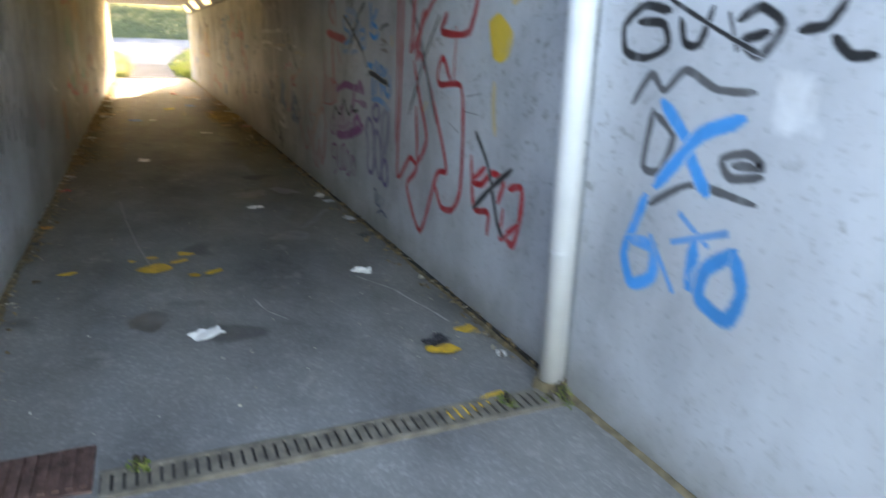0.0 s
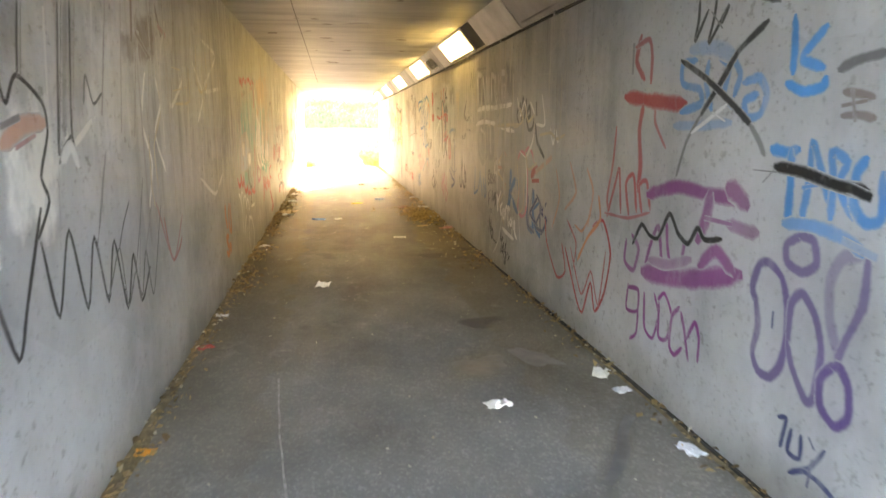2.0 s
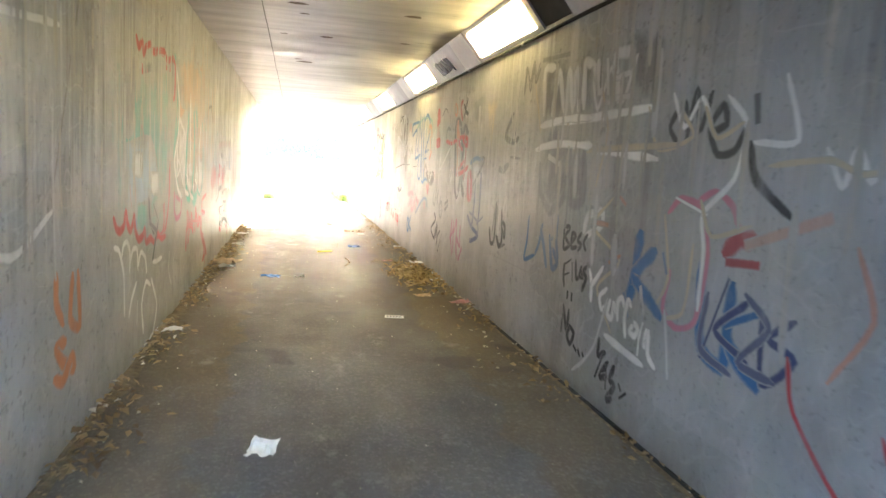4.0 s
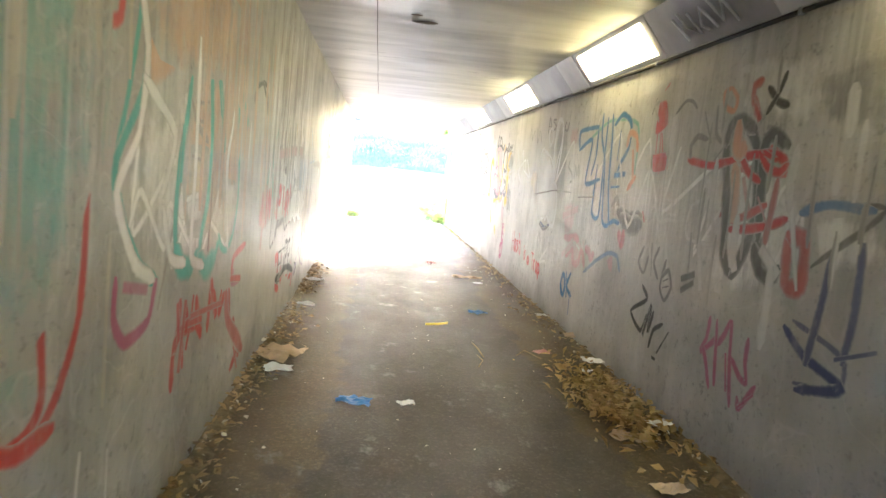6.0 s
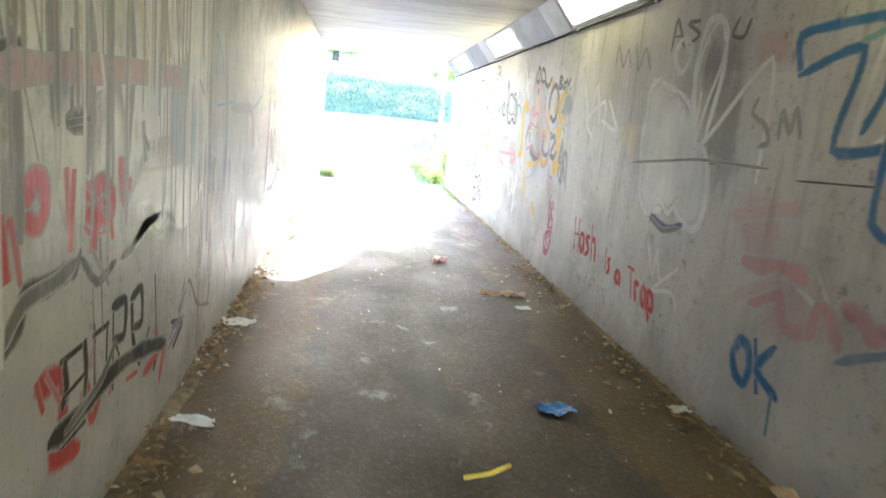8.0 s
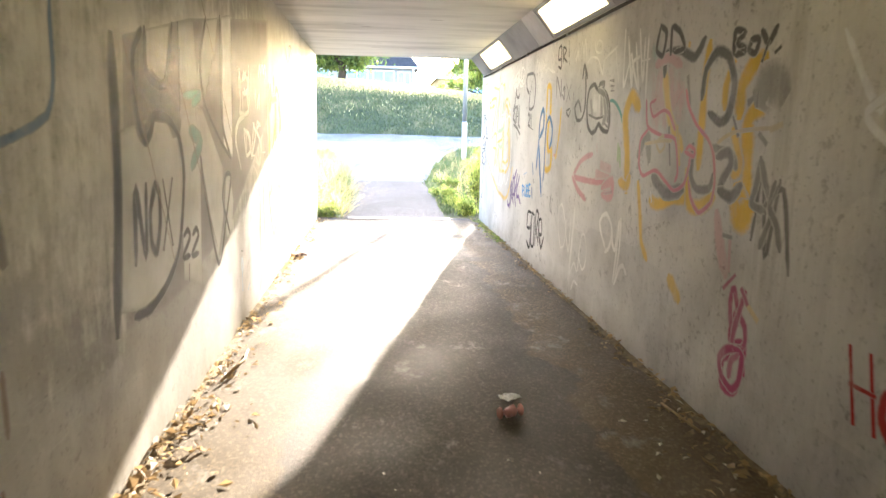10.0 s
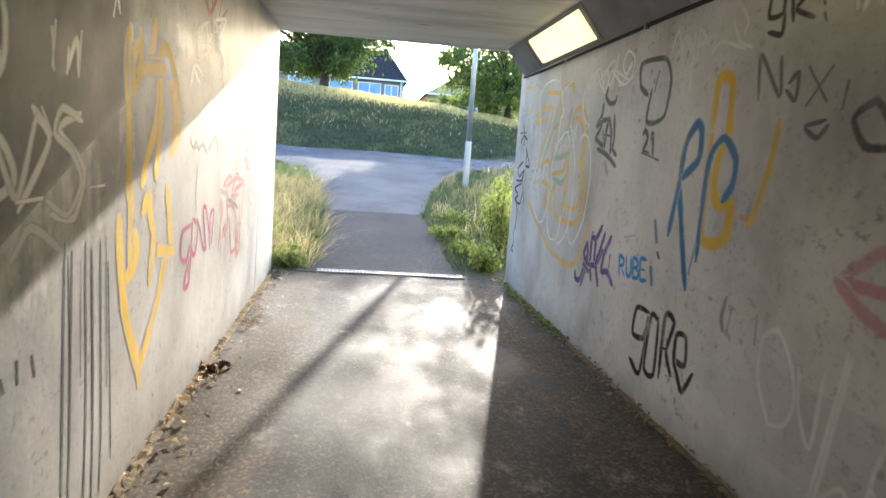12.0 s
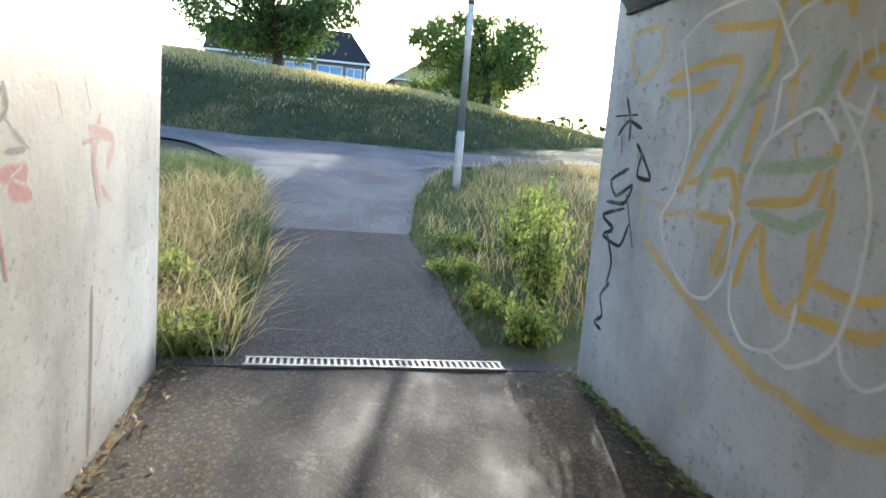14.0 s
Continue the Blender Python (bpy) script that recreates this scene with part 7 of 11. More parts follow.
stroke("R", "red", 0.03, 0.75, (11.74, 1.17), (11.61, 1.21), (11.48, 1.26))
stroke("R", "red", 0.03, 0.9, (11.76, 1.13), (11.56, 1.15), (11.41, 1.18), (11.31, 1.21))
stroke("R", "orange", 0.06, 0.55, (11.80, 1.63), (11.79, 1.53), (11.73, 1.51))
stroke("R", "orange", 0.05, 0.4, (11.78, 1.43), (11.74, 1.30), (11.74, 1.19))
stroke("R", "red", 0.05, 0.35, (11.68, 1.36), (11.62, 1.25))
stroke("R", "red", 0.03, 0.5, (11.41, 1.37), (11.42, 1.26), (11.44, 1.09))
stroke("R", "red", 0.02, 0.4, (11.54, 1.29), (11.43, 1.16))
stroke("R", "dirtywhite", 0.07, 0.4, (11.72, 1.07), (11.67, 0.97))
stroke("R", "dirtywhite", 0.07, 0.45, (11.43, 1.05), (11.34, 0.99))
stroke("R", "red", 0.03, 0.8, (11.65, 1.83), (11.71, 1.81), (11.70, 1.74), (11.64, 1.67), (11.68, 1.75))
stroke("R", "red", 0.05, 0.8, (11.67, 1.71), (11.64, 1.67))
stroke("R", "black", 0.026, 0.9, (11.58, 1.79), (11.49, 1.72), (11.42, 1.70))
stroke("R", "black", 0.022, 0.9, (11.46, 1.84), (11.50, 1.76), (11.57, 1.68))
stroke("R", "orange", 0.02, 0.6, (11.92, 1.83), (11.99, 1.81), (11.96, 1.74), (11.87, 1.71), (11.85, 1.77), (11.92, 1.83))
stroke("R", "dirtywhite", 0.03, 0.5, (11.84, 1.83), (11.84, 1.90), (11.76, 1.90), (11.75, 1.80), (11.77, 1.74))
stroke("R", "grey", 0.024, 0.6, (12.28, 1.49), (12.29, 1.55), (12.22, 1.60), (12.11, 1.58))
stroke("R", "grey", 0.024, 0.5, (12.17, 1.72), (12.07, 1.57))
stroke("R", "grey", 0.02, 0.5, (12.04, 1.74), (12.02, 1.61), (11.96, 1.56))
stroke("R", "grey", 0.016, 0.7, (12.54, 1.75), (12.43, 1.81), (12.34, 1.80), (12.28, 1.76))
stroke("R", "grey", 0.02, 0.4, (11.91, 1.54), (12.00, 1.47))
piece("red stick figure and pale scribbled names")
patch("R", "red", .1, .85, (12.81, 1.84), (12.70, 1.84), (12.64, 1.69), (12.81, 1.63), (12.82, 1.74))
stroke("R", "red", .022, .85, (12.78, 1.64), (12.77, 1.50))
stroke("R", "red", .022, .85, (12.71, 1.63), (12.66, 1.50))
patch("R", "red", .1, .9, (12.82, 1.51), (12.62, 1.52), (12.56, 1.42), (12.78, 1.40))
stroke("R", "red", .016, .7, (12.74, 1.91), (12.69, 1.94))
stroke("R", "grey", .02, .8, (12.90, 1.78), (12.86, 1.86))
stroke("R", "grey", 0.016, 0.3, (12.79, 1.72), (12.88, 1.82), (12.82, 1.84))
stroke("R", "dirtywhite", 0.016, 0.3, (12.64, 1.23), (12.71, 1.17), (12.73, 1.14))
stroke("R", "dirtywhite", 0.016, 0.3, (12.65, 1.19), (12.55, 1.14))
stroke("R", "dirtywhite", 0.016, 0.3, (12.50, 1.24), (12.42, 1.23), (12.46, 1.16), (12.37, 1.15))
stroke("R", "dirtywhite", 0.016, 0.3, (12.62, 1.09), (12.47, 1.12), (12.34, 1.12))
stroke("R", "dirtywhite", 0.016, 0.3, (12.07, 1.26), (12.18, 1.22), (12.22, 1.11), (12.18, 1.04), (11.96, 1.03), (11.84, 1.05))
stroke("R", "dirtywhite", 0.016, 0.3, (12.03, 1.26), (11.97, 1.20), (11.90, 1.12))
stroke("R", "dirtywhite", 0.016, 0.3, (13.25, 1.36), (13.29, 1.23), (13.11, 1.27))
stroke("R", "dirtywhite", 0.016, 0.3, (13.21, 1.48), (13.20, 1.33))
stroke("R", "dirtywhite", 0.016, 0.3, (12.81, 1.10), (12.75, 1.01))
stroke("R", "dirtywhite", 0.016, 0.3, (14.19, 0.77), (13.99, 0.71), (14.11, 0.86))
stroke("R", "dirtywhite", 0.016, 0.3, (12.82, 0.92), (12.77, 0.85), (12.70, 0.95), (12.65, 0.87))
stroke("R", "dirtywhite", 0.016, 0.3, (12.58, 0.95), (12.53, 0.88), (12.47, 0.96))
stroke("R", "dirtywhite", 0.06, 0.3, (12.47, 1.05), (12.38, 0.78))
stroke("R", "dirtywhite", 0.06, 0.25, (12.05, 1.05), (11.97, 0.82))
stroke("R", "red", 0.03, 0.7, (12.85, 1.13), (12.82, 1.09))
piece("black tag with an exclamation stroke and a smiling face")
stroke("R", "black", .022, 1, (12.70, 0.68), (12.61, 0.61), (12.84, 0.49), (12.65, 0.40), (12.58, 0.52), (12.61, 0.38), (12.53, 0.59), (12.54, 0.42), (12.49, 0.55))
stroke("R", "black", .022, 1, (12.50, 0.34), (12.46, 0.45), (12.35, 0.51))
stroke("R", "black", .024, 1, (12.26, 0.48), (12.37, 0.34))
stroke("R", "black", .03, 1, (12.42, 0.29), (12.40, 0.29))
stroke("R", "grey", .02, .8, (12.41, 0.88), (12.45, 0.72), (12.37, 0.65), (12.30, 0.74), (12.36, 0.83), (12.44, 0.78))
stroke("R", "grey", .016, .8, (12.41, 0.76), (12.36, 0.78))
stroke("R", "grey", .016, .8, (12.41, 0.72), (12.34, 0.74))
stroke("R", "grey", .02, .7, (12.76, 0.92), (12.82, 0.82), (12.72, 0.76), (12.67, 0.87))
stroke("R", "grey", .02, .7, (12.64, 0.95), (12.60, 0.77))
stroke("R", "grey", .02, .7, (12.53, 0.94), (12.58, 0.85), (12.50, 0.76))
stroke("R", "black", .06, .8, (12.16, 0.82), (12.07, 0.85))
stroke("R", "black", .06, .8, (12.15, 0.76), (12.07, 0.80))
stroke("R", "grey", .03, .5, (12.14, 1.06), (12.12, 0.87))
piece("purple scratchy name low on the wall")
stroke("R", "magenta", 0.024, 0.75, (11.81, 0.67), (11.82, 0.57), (11.86, 0.49), (11.76, 0.56), (11.72, 0.60))
stroke("R", "magenta", 0.024, 0.75, (11.84, 0.51), (11.79, 0.44), (11.74, 0.34))
stroke("R", "magenta", 0.024, 0.75, (11.74, 0.67), (11.71, 0.49), (11.69, 0.37))
stroke("R", "magenta", 0.024, 0.75, (11.70, 0.57), (11.66, 0.62), (11.61, 0.70), (11.58, 0.52), (11.53, 0.32))
stroke("R", "magenta", 0.024, 0.75, (11.62, 0.53), (11.58, 0.38))
stroke("R", "magenta", 0.024, 0.75, (11.56, 0.53), (11.48, 0.47), (11.42, 0.46), (11.45, 0.55), (11.45, 0.65))
stroke("R", "magenta", 0.024, 0.75, (11.47, 0.37), (11.45, 0.33), (11.35, 0.46))
stroke("R", "magenta", 0.024, 0.75, (11.45, 0.34), (11.36, 0.42))
piece("white jagged capitals high on the wall")
stroke("R", "dirtywhite", 0.018, 0.95, (19.13, 1.93), (19.11, 1.59), (19.00, 1.78), (18.97, 1.57), (19.07, 1.88))
stroke("R", "dirtywhite", 0.018, 0.95, (18.94, 1.83), (18.86, 1.56), (18.97, 1.72), (18.86, 1.75))
stroke("R", "dirtywhite", 0.018, 0.95, (18.89, 1.90), (18.80, 1.60), (18.80, 1.84))
stroke("R", "dirtywhite", 0.018, 0.95, (18.75, 1.85), (18.75, 1.72), (18.74, 1.50))
stroke("R", "dirtywhite", 0.018, 0.95, (18.82, 1.72), (18.72, 1.72))
piece("ochre and charcoal bubble letters with a pink outlined face")
stroke("R", "yellow", 0.065, 0.85, (18.95, 0.98), (18.97, 1.18), (19.04, 1.41), (18.95, 1.53), (18.84, 1.46))
stroke("R", "yellow", 0.045, 0.8, (19.07, 1.01), (18.95, 0.99), (18.91, 1.04))
stroke("R", "yellow", 0.035, 0.75, (18.76, 1.02), (18.70, 0.84), (18.66, 0.70), (18.57, 0.61))
stroke("R", "yellow", 0.05, 0.8, (18.56, 0.94), (18.47, 0.93), (18.27, 0.98), (18.14, 1.00))
stroke("R", "yellow", 0.045, 0.85, (18.01, 1.71), (18.03, 1.58), (18.03, 1.43), (18.03, 1.27), (18.03, 1.16))
stroke("R", "yellow", 0.04, 0.85, (17.78, 1.60), (17.83, 1.52), (17.83, 1.43))
stroke("R", "yellow", 0.06, 0.9, (17.70, 1.40), (17.70, 1.50), (17.63, 1.58), (17.55, 1.60))
stroke("R", "yellow", 0.06, 0.9, (17.51, 1.43), (17.62, 1.37), (17.61, 1.24), (17.59, 1.10), (17.60, 1.02))
stroke("R", "yellow", 0.09, 0.9, (17.65, 1.06), (17.62, 0.96), (17.57, 0.99))
stroke("R", "yellow", 0.05, 0.8, (18.14, 1.12), (18.09, 0.97), (17.97, 0.97), (17.87, 1.02))
stroke("R", "yellow", 0.04, 0.7, (17.73, 1.32), (17.66, 1.18), (17.70, 1.14))
stroke("R", "yellow", 0.05, 0.6, (18.49, 1.62), (18.40, 1.40), (18.23, 1.24))
stroke("R", "yellow", 0.04, 0.6, (18.23, 1.73), (18.25, 1.69))
stroke("R", "yellow", 0.06, 0.7, (18.24, 0.56), (18.19, 0.53), (18.14, 0.49))
stroke("R", "yellow", 0.04, 0.35, (17.52, 0.63), (17.43, 0.58))
stroke("R", "yellow", 0.04, 0.5, (18.29, 1.33), (18.24, 1.17))
stroke("R", "grey", 0.035, 0.85, (18.50, 1.62), (18.49, 1.72), (18.32, 1.72), (18.16, 1.67), (18.07, 1.74))
stroke("R", "grey", 0.035, 0.85, (18.05, 1.48), (18.03, 1.60), (17.94, 1.67), (17.83, 1.64), (17.76, 1.52), (17.79, 1.39), (17.86, 1.36), (17.96, 1.40))
stroke("R", "grey", 0.03, 0.6, (17.91, 1.25), (17.74, 1.22), (17.69, 1.17))
stroke("R", "grey", 0.03, 0.7, (18.10, 1.25), (18.10, 1.11), (18.03, 1.05), (17.91, 1.06), (17.87, 1.13))
stroke("R", "grey", 0.035, 0.7, (17.85, 1.21), (17.76, 1.23), (17.73, 1.18), (17.81, 1.09))
stroke("R", "grey", 0.035, 0.75, (17.81, 1.06), (17.71, 1.04), (17.64, 1.09))
stroke("R", "grey", 0.05, 0.6, (18.55, 1.07), (18.38, 1.00), (18.19, 1.03))
stroke("R", "grey", 0.05, 0.45, (18.79, 1.19), (18.68, 1.30), (18.63, 1.17))
stroke("R", "grey", 0.03, 0.6, (18.39, 1.33), (18.35, 1.16))
stroke("R", "grey", 0.03, 0.6, (17.74, 1.37), (17.70, 1.31))
stroke("R", "black", 0.12, 0.45, (17.54, 1.48), (17.47, 1.51), (17.43, 1.48))
stroke("R", "grey", 0.03, 0.6, (17.57, 1.46), (17.57, 1.43))
stroke("R", "grey", 0.04, 0.5, (18.21, 1.57), (18.17, 1.44))
stroke("R", "pink", 0.016, 0.9, (18.72, 1.49), (18.68, 1.35), (18.49, 1.30), (18.31, 1.28), (18.25, 1.12), (18.27, 1.07))
stroke("R", "pink", 0.016, 0.9, (18.67, 1.33), (18.77, 1.27), (18.77, 1.13), (18.70, 1.07), (18.53, 1.11), (18.39, 1.06), (18.28, 1.02), (18.17, 1.06), (18.13, 1.15), (18.12, 1.22))
stroke("R", "pink", 0.016, 0.9, (18.59, 1.49), (18.66, 1.47), (18.61, 1.40), (18.48, 1.43), (18.40, 1.41), (18.32, 1.33))
stroke("R", "pink", 0.016, 0.9, (18.22, 1.52), (18.18, 1.44), (18.08, 1.35), (17.95, 1.28), (17.89, 1.21), (17.86, 1.09), (17.88, 1.00), (17.99, 0.94), (18.08, 1.00), (18.12, 1.08))
stroke("R", "pink", 0.016, 0.9, (18.18, 1.22), (18.14, 1.25), (18.08, 1.23), (18.09, 1.20), (18.18, 1.22))
stroke("R", "pink", 0.04, 0.4, (18.61, 1.68), (18.46, 1.70), (18.31, 1.65))
stroke("R", "pink", 0.025, 0.5, (18.28, 1.51), (18.32, 1.47))
stroke("R", "cream", 0.012, 0.85, (18.46, 1.30), (18.54, 1.26), (18.49, 1.21), (18.43, 1.24), (18.46, 1.30))
stroke("R", "cream", 0.014, 0.8, (18.70, 1.25), (18.48, 1.27), (18.35, 1.27))
stroke("R", "cream", 0.014, 0.8, (17.86, 1.27), (17.79, 1.30), (17.70, 1.32))
stroke("R", "cream", 0.012, 0.6, (17.70, 1.32), (17.51, 1.33), (17.40, 1.33))
stroke("R", "dirtywhite", 0.02, 0.7, (18.57, 0.98), (18.55, 0.94))
stroke("R", "cream", 0.04, 0.6, (17.44, 1.33), (17.40, 1.34))
piece("charcoal letters and a magenta drip low on the wall")
stroke("R", "black", 0.024, 0.85, (18.59, 1.88), (18.63, 1.76), (18.54, 1.72), (18.51, 1.83), (18.59, 1.88))
stroke("R", "black", 0.024, 0.85, (18.44, 1.72), (18.44, 1.85), (18.34, 1.81), (18.28, 1.73), (18.39, 1.72))
stroke("R", "black", 0.024, 0.85, (17.79, 1.65), (17.79, 1.74), (17.71, 1.72), (17.77, 1.69), (17.69, 1.65), (17.77, 1.64))
stroke("R", "black", 0.024, 0.85, (17.65, 1.69), (17.67, 1.65), (17.62, 1.63), (17.60, 1.68), (17.65, 1.69))
stroke("R", "black", 0.024, 0.85, (17.58, 1.71), (17.53, 1.66), (17.48, 1.71))
stroke("R", "black", 0.024, 0.85, (17.53, 1.66), (17.56, 1.60))
stroke("R", "black", 0.024, 0.85, (17.47, 1.62), (17.45, 1.63))
stroke("R", "grey", 0.026, 0.6, (17.50, 1.21), (17.52, 1.10), (17.54, 1.03), (17.45, 1.01))
stroke("R", "grey", 0.026, 0.6, (17.50, 1.21), (17.45, 1.11), (17.41, 1.05))
stroke("R", "grey", 0.026, 0.6, (17.39, 1.00), (17.42, 0.94), (17.45, 0.87))
stroke("R", "grey", 0.026, 0.6, (17.39, 1.12), (17.41, 1.03), (17.35, 0.96), (17.32, 0.88))
stroke("R", "grey", 0.026, 0.6, (17.36, 1.12), (17.40, 1.05))
stroke("R", "pink", 0.05, 0.4, (17.81, 0.95), (17.77, 0.84), (17.70, 0.71))
stroke("R", "pink", 0.04, 0.4, (17.68, 0.86), (17.67, 0.74))
stroke("R", "magenta", 0.03, 0.7, (17.69, 0.65), (17.62, 0.71))
stroke("R", "magenta", 0.026, 0.85, (17.61, 0.50), (17.63, 0.59), (17.61, 0.66), (17.56, 0.57), (17.50, 0.52), (17.49, 0.45), (17.55, 0.40))
stroke("R", "magenta", 0.026, 0.8, (17.52, 0.66), (17.55, 0.58), (17.58, 0.49), (17.59, 0.41))
stroke("R", "magenta", 0.04, 0.75, (17.54, 0.66), (17.51, 0.63))
stroke("R", "magenta", 0.028, 0.9, (17.51, 0.42), (17.62, 0.39), (17.68, 0.33), (17.65, 0.26), (17.56, 0.23), (17.51, 0.28), (17.50, 0.39), (17.56, 0.41))
stroke("R", "magenta", 0.026, 0.7, (17.59, 0.28), (17.58, 0.35), (17.53, 0.39))
stroke("R", "grey", 0.03, 0.5, (17.73, 0.87), (17.68, 0.87))
stroke("R", "grey", 0.04, 0.5, (17.52, 1.30), (17.49, 1.28))
piece("ochre and green letters under white bubble outlines")
stroke("R", "yellow", 0.028, 0.75, (23.93, 1.89), (23.61, 1.85), (23.50, 1.85))
stroke("R", "yellow", 0.028, 0.75, (23.51, 2.00), (23.52, 1.82), (23.51, 1.64))
stroke("R", "yellow", 0.028, 0.75, (23.41, 1.90), (23.20, 1.88), (23.17, 1.82))
stroke("R", "yellow", 0.028, 0.75, (24.25, 1.70), (24.03, 1.74), (23.73, 1.74), (23.76, 1.58), (23.94, 1.38), (24.05, 1.19))
stroke("R", "yellow", 0.028, 0.75, (24.27, 1.64), (24.08, 1.64), (23.87, 1.66))
stroke("R", "yellow", 0.028, 0.75, (23.76, 1.58), (23.95, 1.41))
stroke("R", "yellow", 0.028, 0.75, (23.51, 1.77), (23.55, 1.57), (23.61, 1.35), (23.65, 1.13), (23.73, 0.90))
stroke("R", "yellow", 0.028, 0.75, (23.42, 1.61), (23.34, 1.70))
stroke("R", "yellow", 0.028, 0.75, (23.38, 1.63), (23.39, 1.48))
stroke("R", "yellow", 0.028, 0.75, (23.15, 1.57), (23.11, 1.66), (23.02, 1.70), (22.90, 1.68), (22.81, 1.59), (22.77, 1.46), (22.83, 1.36), (22.89, 1.29))
stroke("R", "yellow", 0.028, 0.75, (23.06, 1.63), (22.96, 1.61), (22.87, 1.53), (22.83, 1.40))
stroke("R", "yellow", 0.028, 0.75, (22.90, 1.31), (22.83, 1.27), (22.79, 1.08), (22.83, 0.99), (22.98, 0.95), (23.16, 0.97))
stroke("R", "yellow", 0.028, 0.75, (22.79, 1.34), (22.74, 1.17), (22.71, 1.03), (22.76, 0.93), (22.91, 0.85), (23.13, 0.85), (23.33, 0.84), (23.38, 0.94))
stroke("R", "yellow", 0.028, 0.75, (23.46, 1.17), (23.40, 0.93), (23.30, 0.84), (23.19, 0.91), (23.19, 1.14))
stroke("R", "yellow", 0.028, 0.75, (23.55, 1.19), (23.36, 1.21), (23.24, 1.24), (23.18, 1.38))
stroke("R", "yellow", 0.028, 0.75, (24.18, 1.09), (23.88, 1.11), (23.62, 1.12), (23.69, 1.30), (23.98, 1.24))
stroke("R", "yellow", 0.028, 0.75, (23.59, 1.10), (23.64, 0.96), (23.69, 0.89))
stroke("R", "yellow", 0.028, 0.75, (23.47, 1.11), (23.53, 1.00), (23.56, 0.88))
stroke("R", "yellow", 0.028, 0.75, (23.13, 1.26), (23.14, 1.09), (23.18, 0.96))
stroke("R", "yellow", 0.028, 0.75, (23.14, 1.43), (23.16, 1.28), (23.18, 1.16))
stroke("R", "yellow", 0.028, 0.75, (23.34, 1.42), (23.32, 1.37))
stroke("R", "yellow", 0.028, 0.75, (23.04, 1.53), (22.97, 1.49))
stroke("R", "yellow", 0.02, 0.6, (24.72, 1.98), (24.39, 1.96), (24.39, 1.78), (24.60, 1.73), (24.72, 1.88), (24.72, 1.98))
stroke("R", "yellow", 0.02, 0.55, (24.43, 1.21), (24.38, 1.02))
stroke("R", "cream", 0.02, 0.6, (24.39, 1.14), (24.15, 1.11), (23.88, 1.10))
stroke("R", "green", 0.035, 0.45, (23.18, 1.69), (23.24, 1.57), (23.30, 1.50))
stroke("R", "green", 0.035, 0.45, (23.55, 1.70), (23.71, 1.49), (23.83, 1.35), (23.90, 1.20))
stroke("R", "green", 0.035, 0.45, (23.61, 1.32), (23.39, 1.33), (23.15, 1.36))
stroke("R", "green", 0.035, 0.45, (23.51, 1.16), (23.29, 1.13), (23.16, 1.19))
stroke("R", "green", 0.035, 0.45, (22.99, 1.29), (22.95, 1.11))
stroke("R", "green", 0.035, 0.45, (23.97, 1.47), (24.04, 1.32))
stroke("R", "green", 0.035, 0.45, (23.47, 1.69), (23.53, 1.62))
stroke("R", "yellow", 0.034, 0.6, (24.31, 0.93), (23.99, 0.79), (23.64, 0.66), (23.37, 0.57), (23.19, 0.56), (22.99, 0.53), (22.81, 0.56), (22.68, 0.66), (22.60, 0.80), (22.53, 0.91))
stroke("R", "cream", 0.016, 0.6, (23.79, 0.29), (23.75, 0.19))
stroke("R", "cream", 0.014, 0.4, (23.77, 0.33), (23.74, 0.27))
stroke("R", "dirtywhite", 0.012, 0.85, (24.19, 1.87), (24.01, 1.95), (23.76, 1.97), (23.57, 1.93), (23.46, 1.79), (23.39, 1.68), (23.46, 1.64))
stroke("R", "dirtywhite", 0.012, 0.85, (24.19, 1.87), (24.08, 1.63), (24.02, 1.41), (24.09, 1.19), (24.19, 1.05), (24.05, 0.87), (23.87, 0.77), (23.73, 0.78), (23.63, 0.90), (23.62, 1.10), (23.66, 1.15))
stroke("R", "dirtywhite", 0.012, 0.85, (23.47, 1.82), (23.41, 1.87), (23.23, 1.91))
stroke("R", "dirtywhite", 0.012, 0.85, (23.46, 1.64), (23.47, 1.46), (23.55, 1.33), (23.58, 1.22))
stroke("R", "dirtywhite", 0.012, 0.85, (23.58, 1.22), (23.58, 1.27), (23.51, 1.41), (23.39, 1.48), (23.26, 1.53), (23.18, 1.47), (23.14, 1.42))
stroke("R", "dirtywhite", 0.012, 0.85, (23.59, 0.92), (23.57, 0.77), (23.46, 0.67), (23.32, 0.68), (23.23, 0.75), (23.21, 0.88))
stroke("R", "dirtywhite", 0.012, 0.85, (23.32, 0.68), (23.21, 0.66), (23.08, 0.73), (23.01, 0.82), (22.97, 1.01), (22.97, 1.22), (23.04, 1.40), (23.18, 1.58))
stroke("R", "dirtywhite", 0.012, 0.85, (23.08, 1.40), (23.05, 1.49), (23.03, 1.58))
stroke("R", "dirtywhite", 0.012, 0.85, (23.13, 1.54), (23.06, 1.51), (23.03, 1.57))
stroke("R", "dirtywhite", 0.012, 0.85, (23.13, 1.75), (23.10, 1.65))
stroke("R", "dirtywhite", 0.012, 0.85, (23.07, 1.75), (23.04, 1.66))
stroke("R", "dirtywhite", 0.012, 0.85, (23.01, 0.82), (22.97, 0.73), (22.88, 0.70), (22.78, 0.77), (22.68, 0.90), (22.64, 1.06), (22.62, 1.22), (22.67, 1.38), (22.76, 1.48), (22.85, 1.50), (22.91, 1.46))
stroke("R", "dirtywhite", 0.012, 0.85, (22.74, 1.56), (22.83, 1.59), (22.92, 1.68), (22.94, 1.77), (22.87, 1.85), (22.79, 1.85))
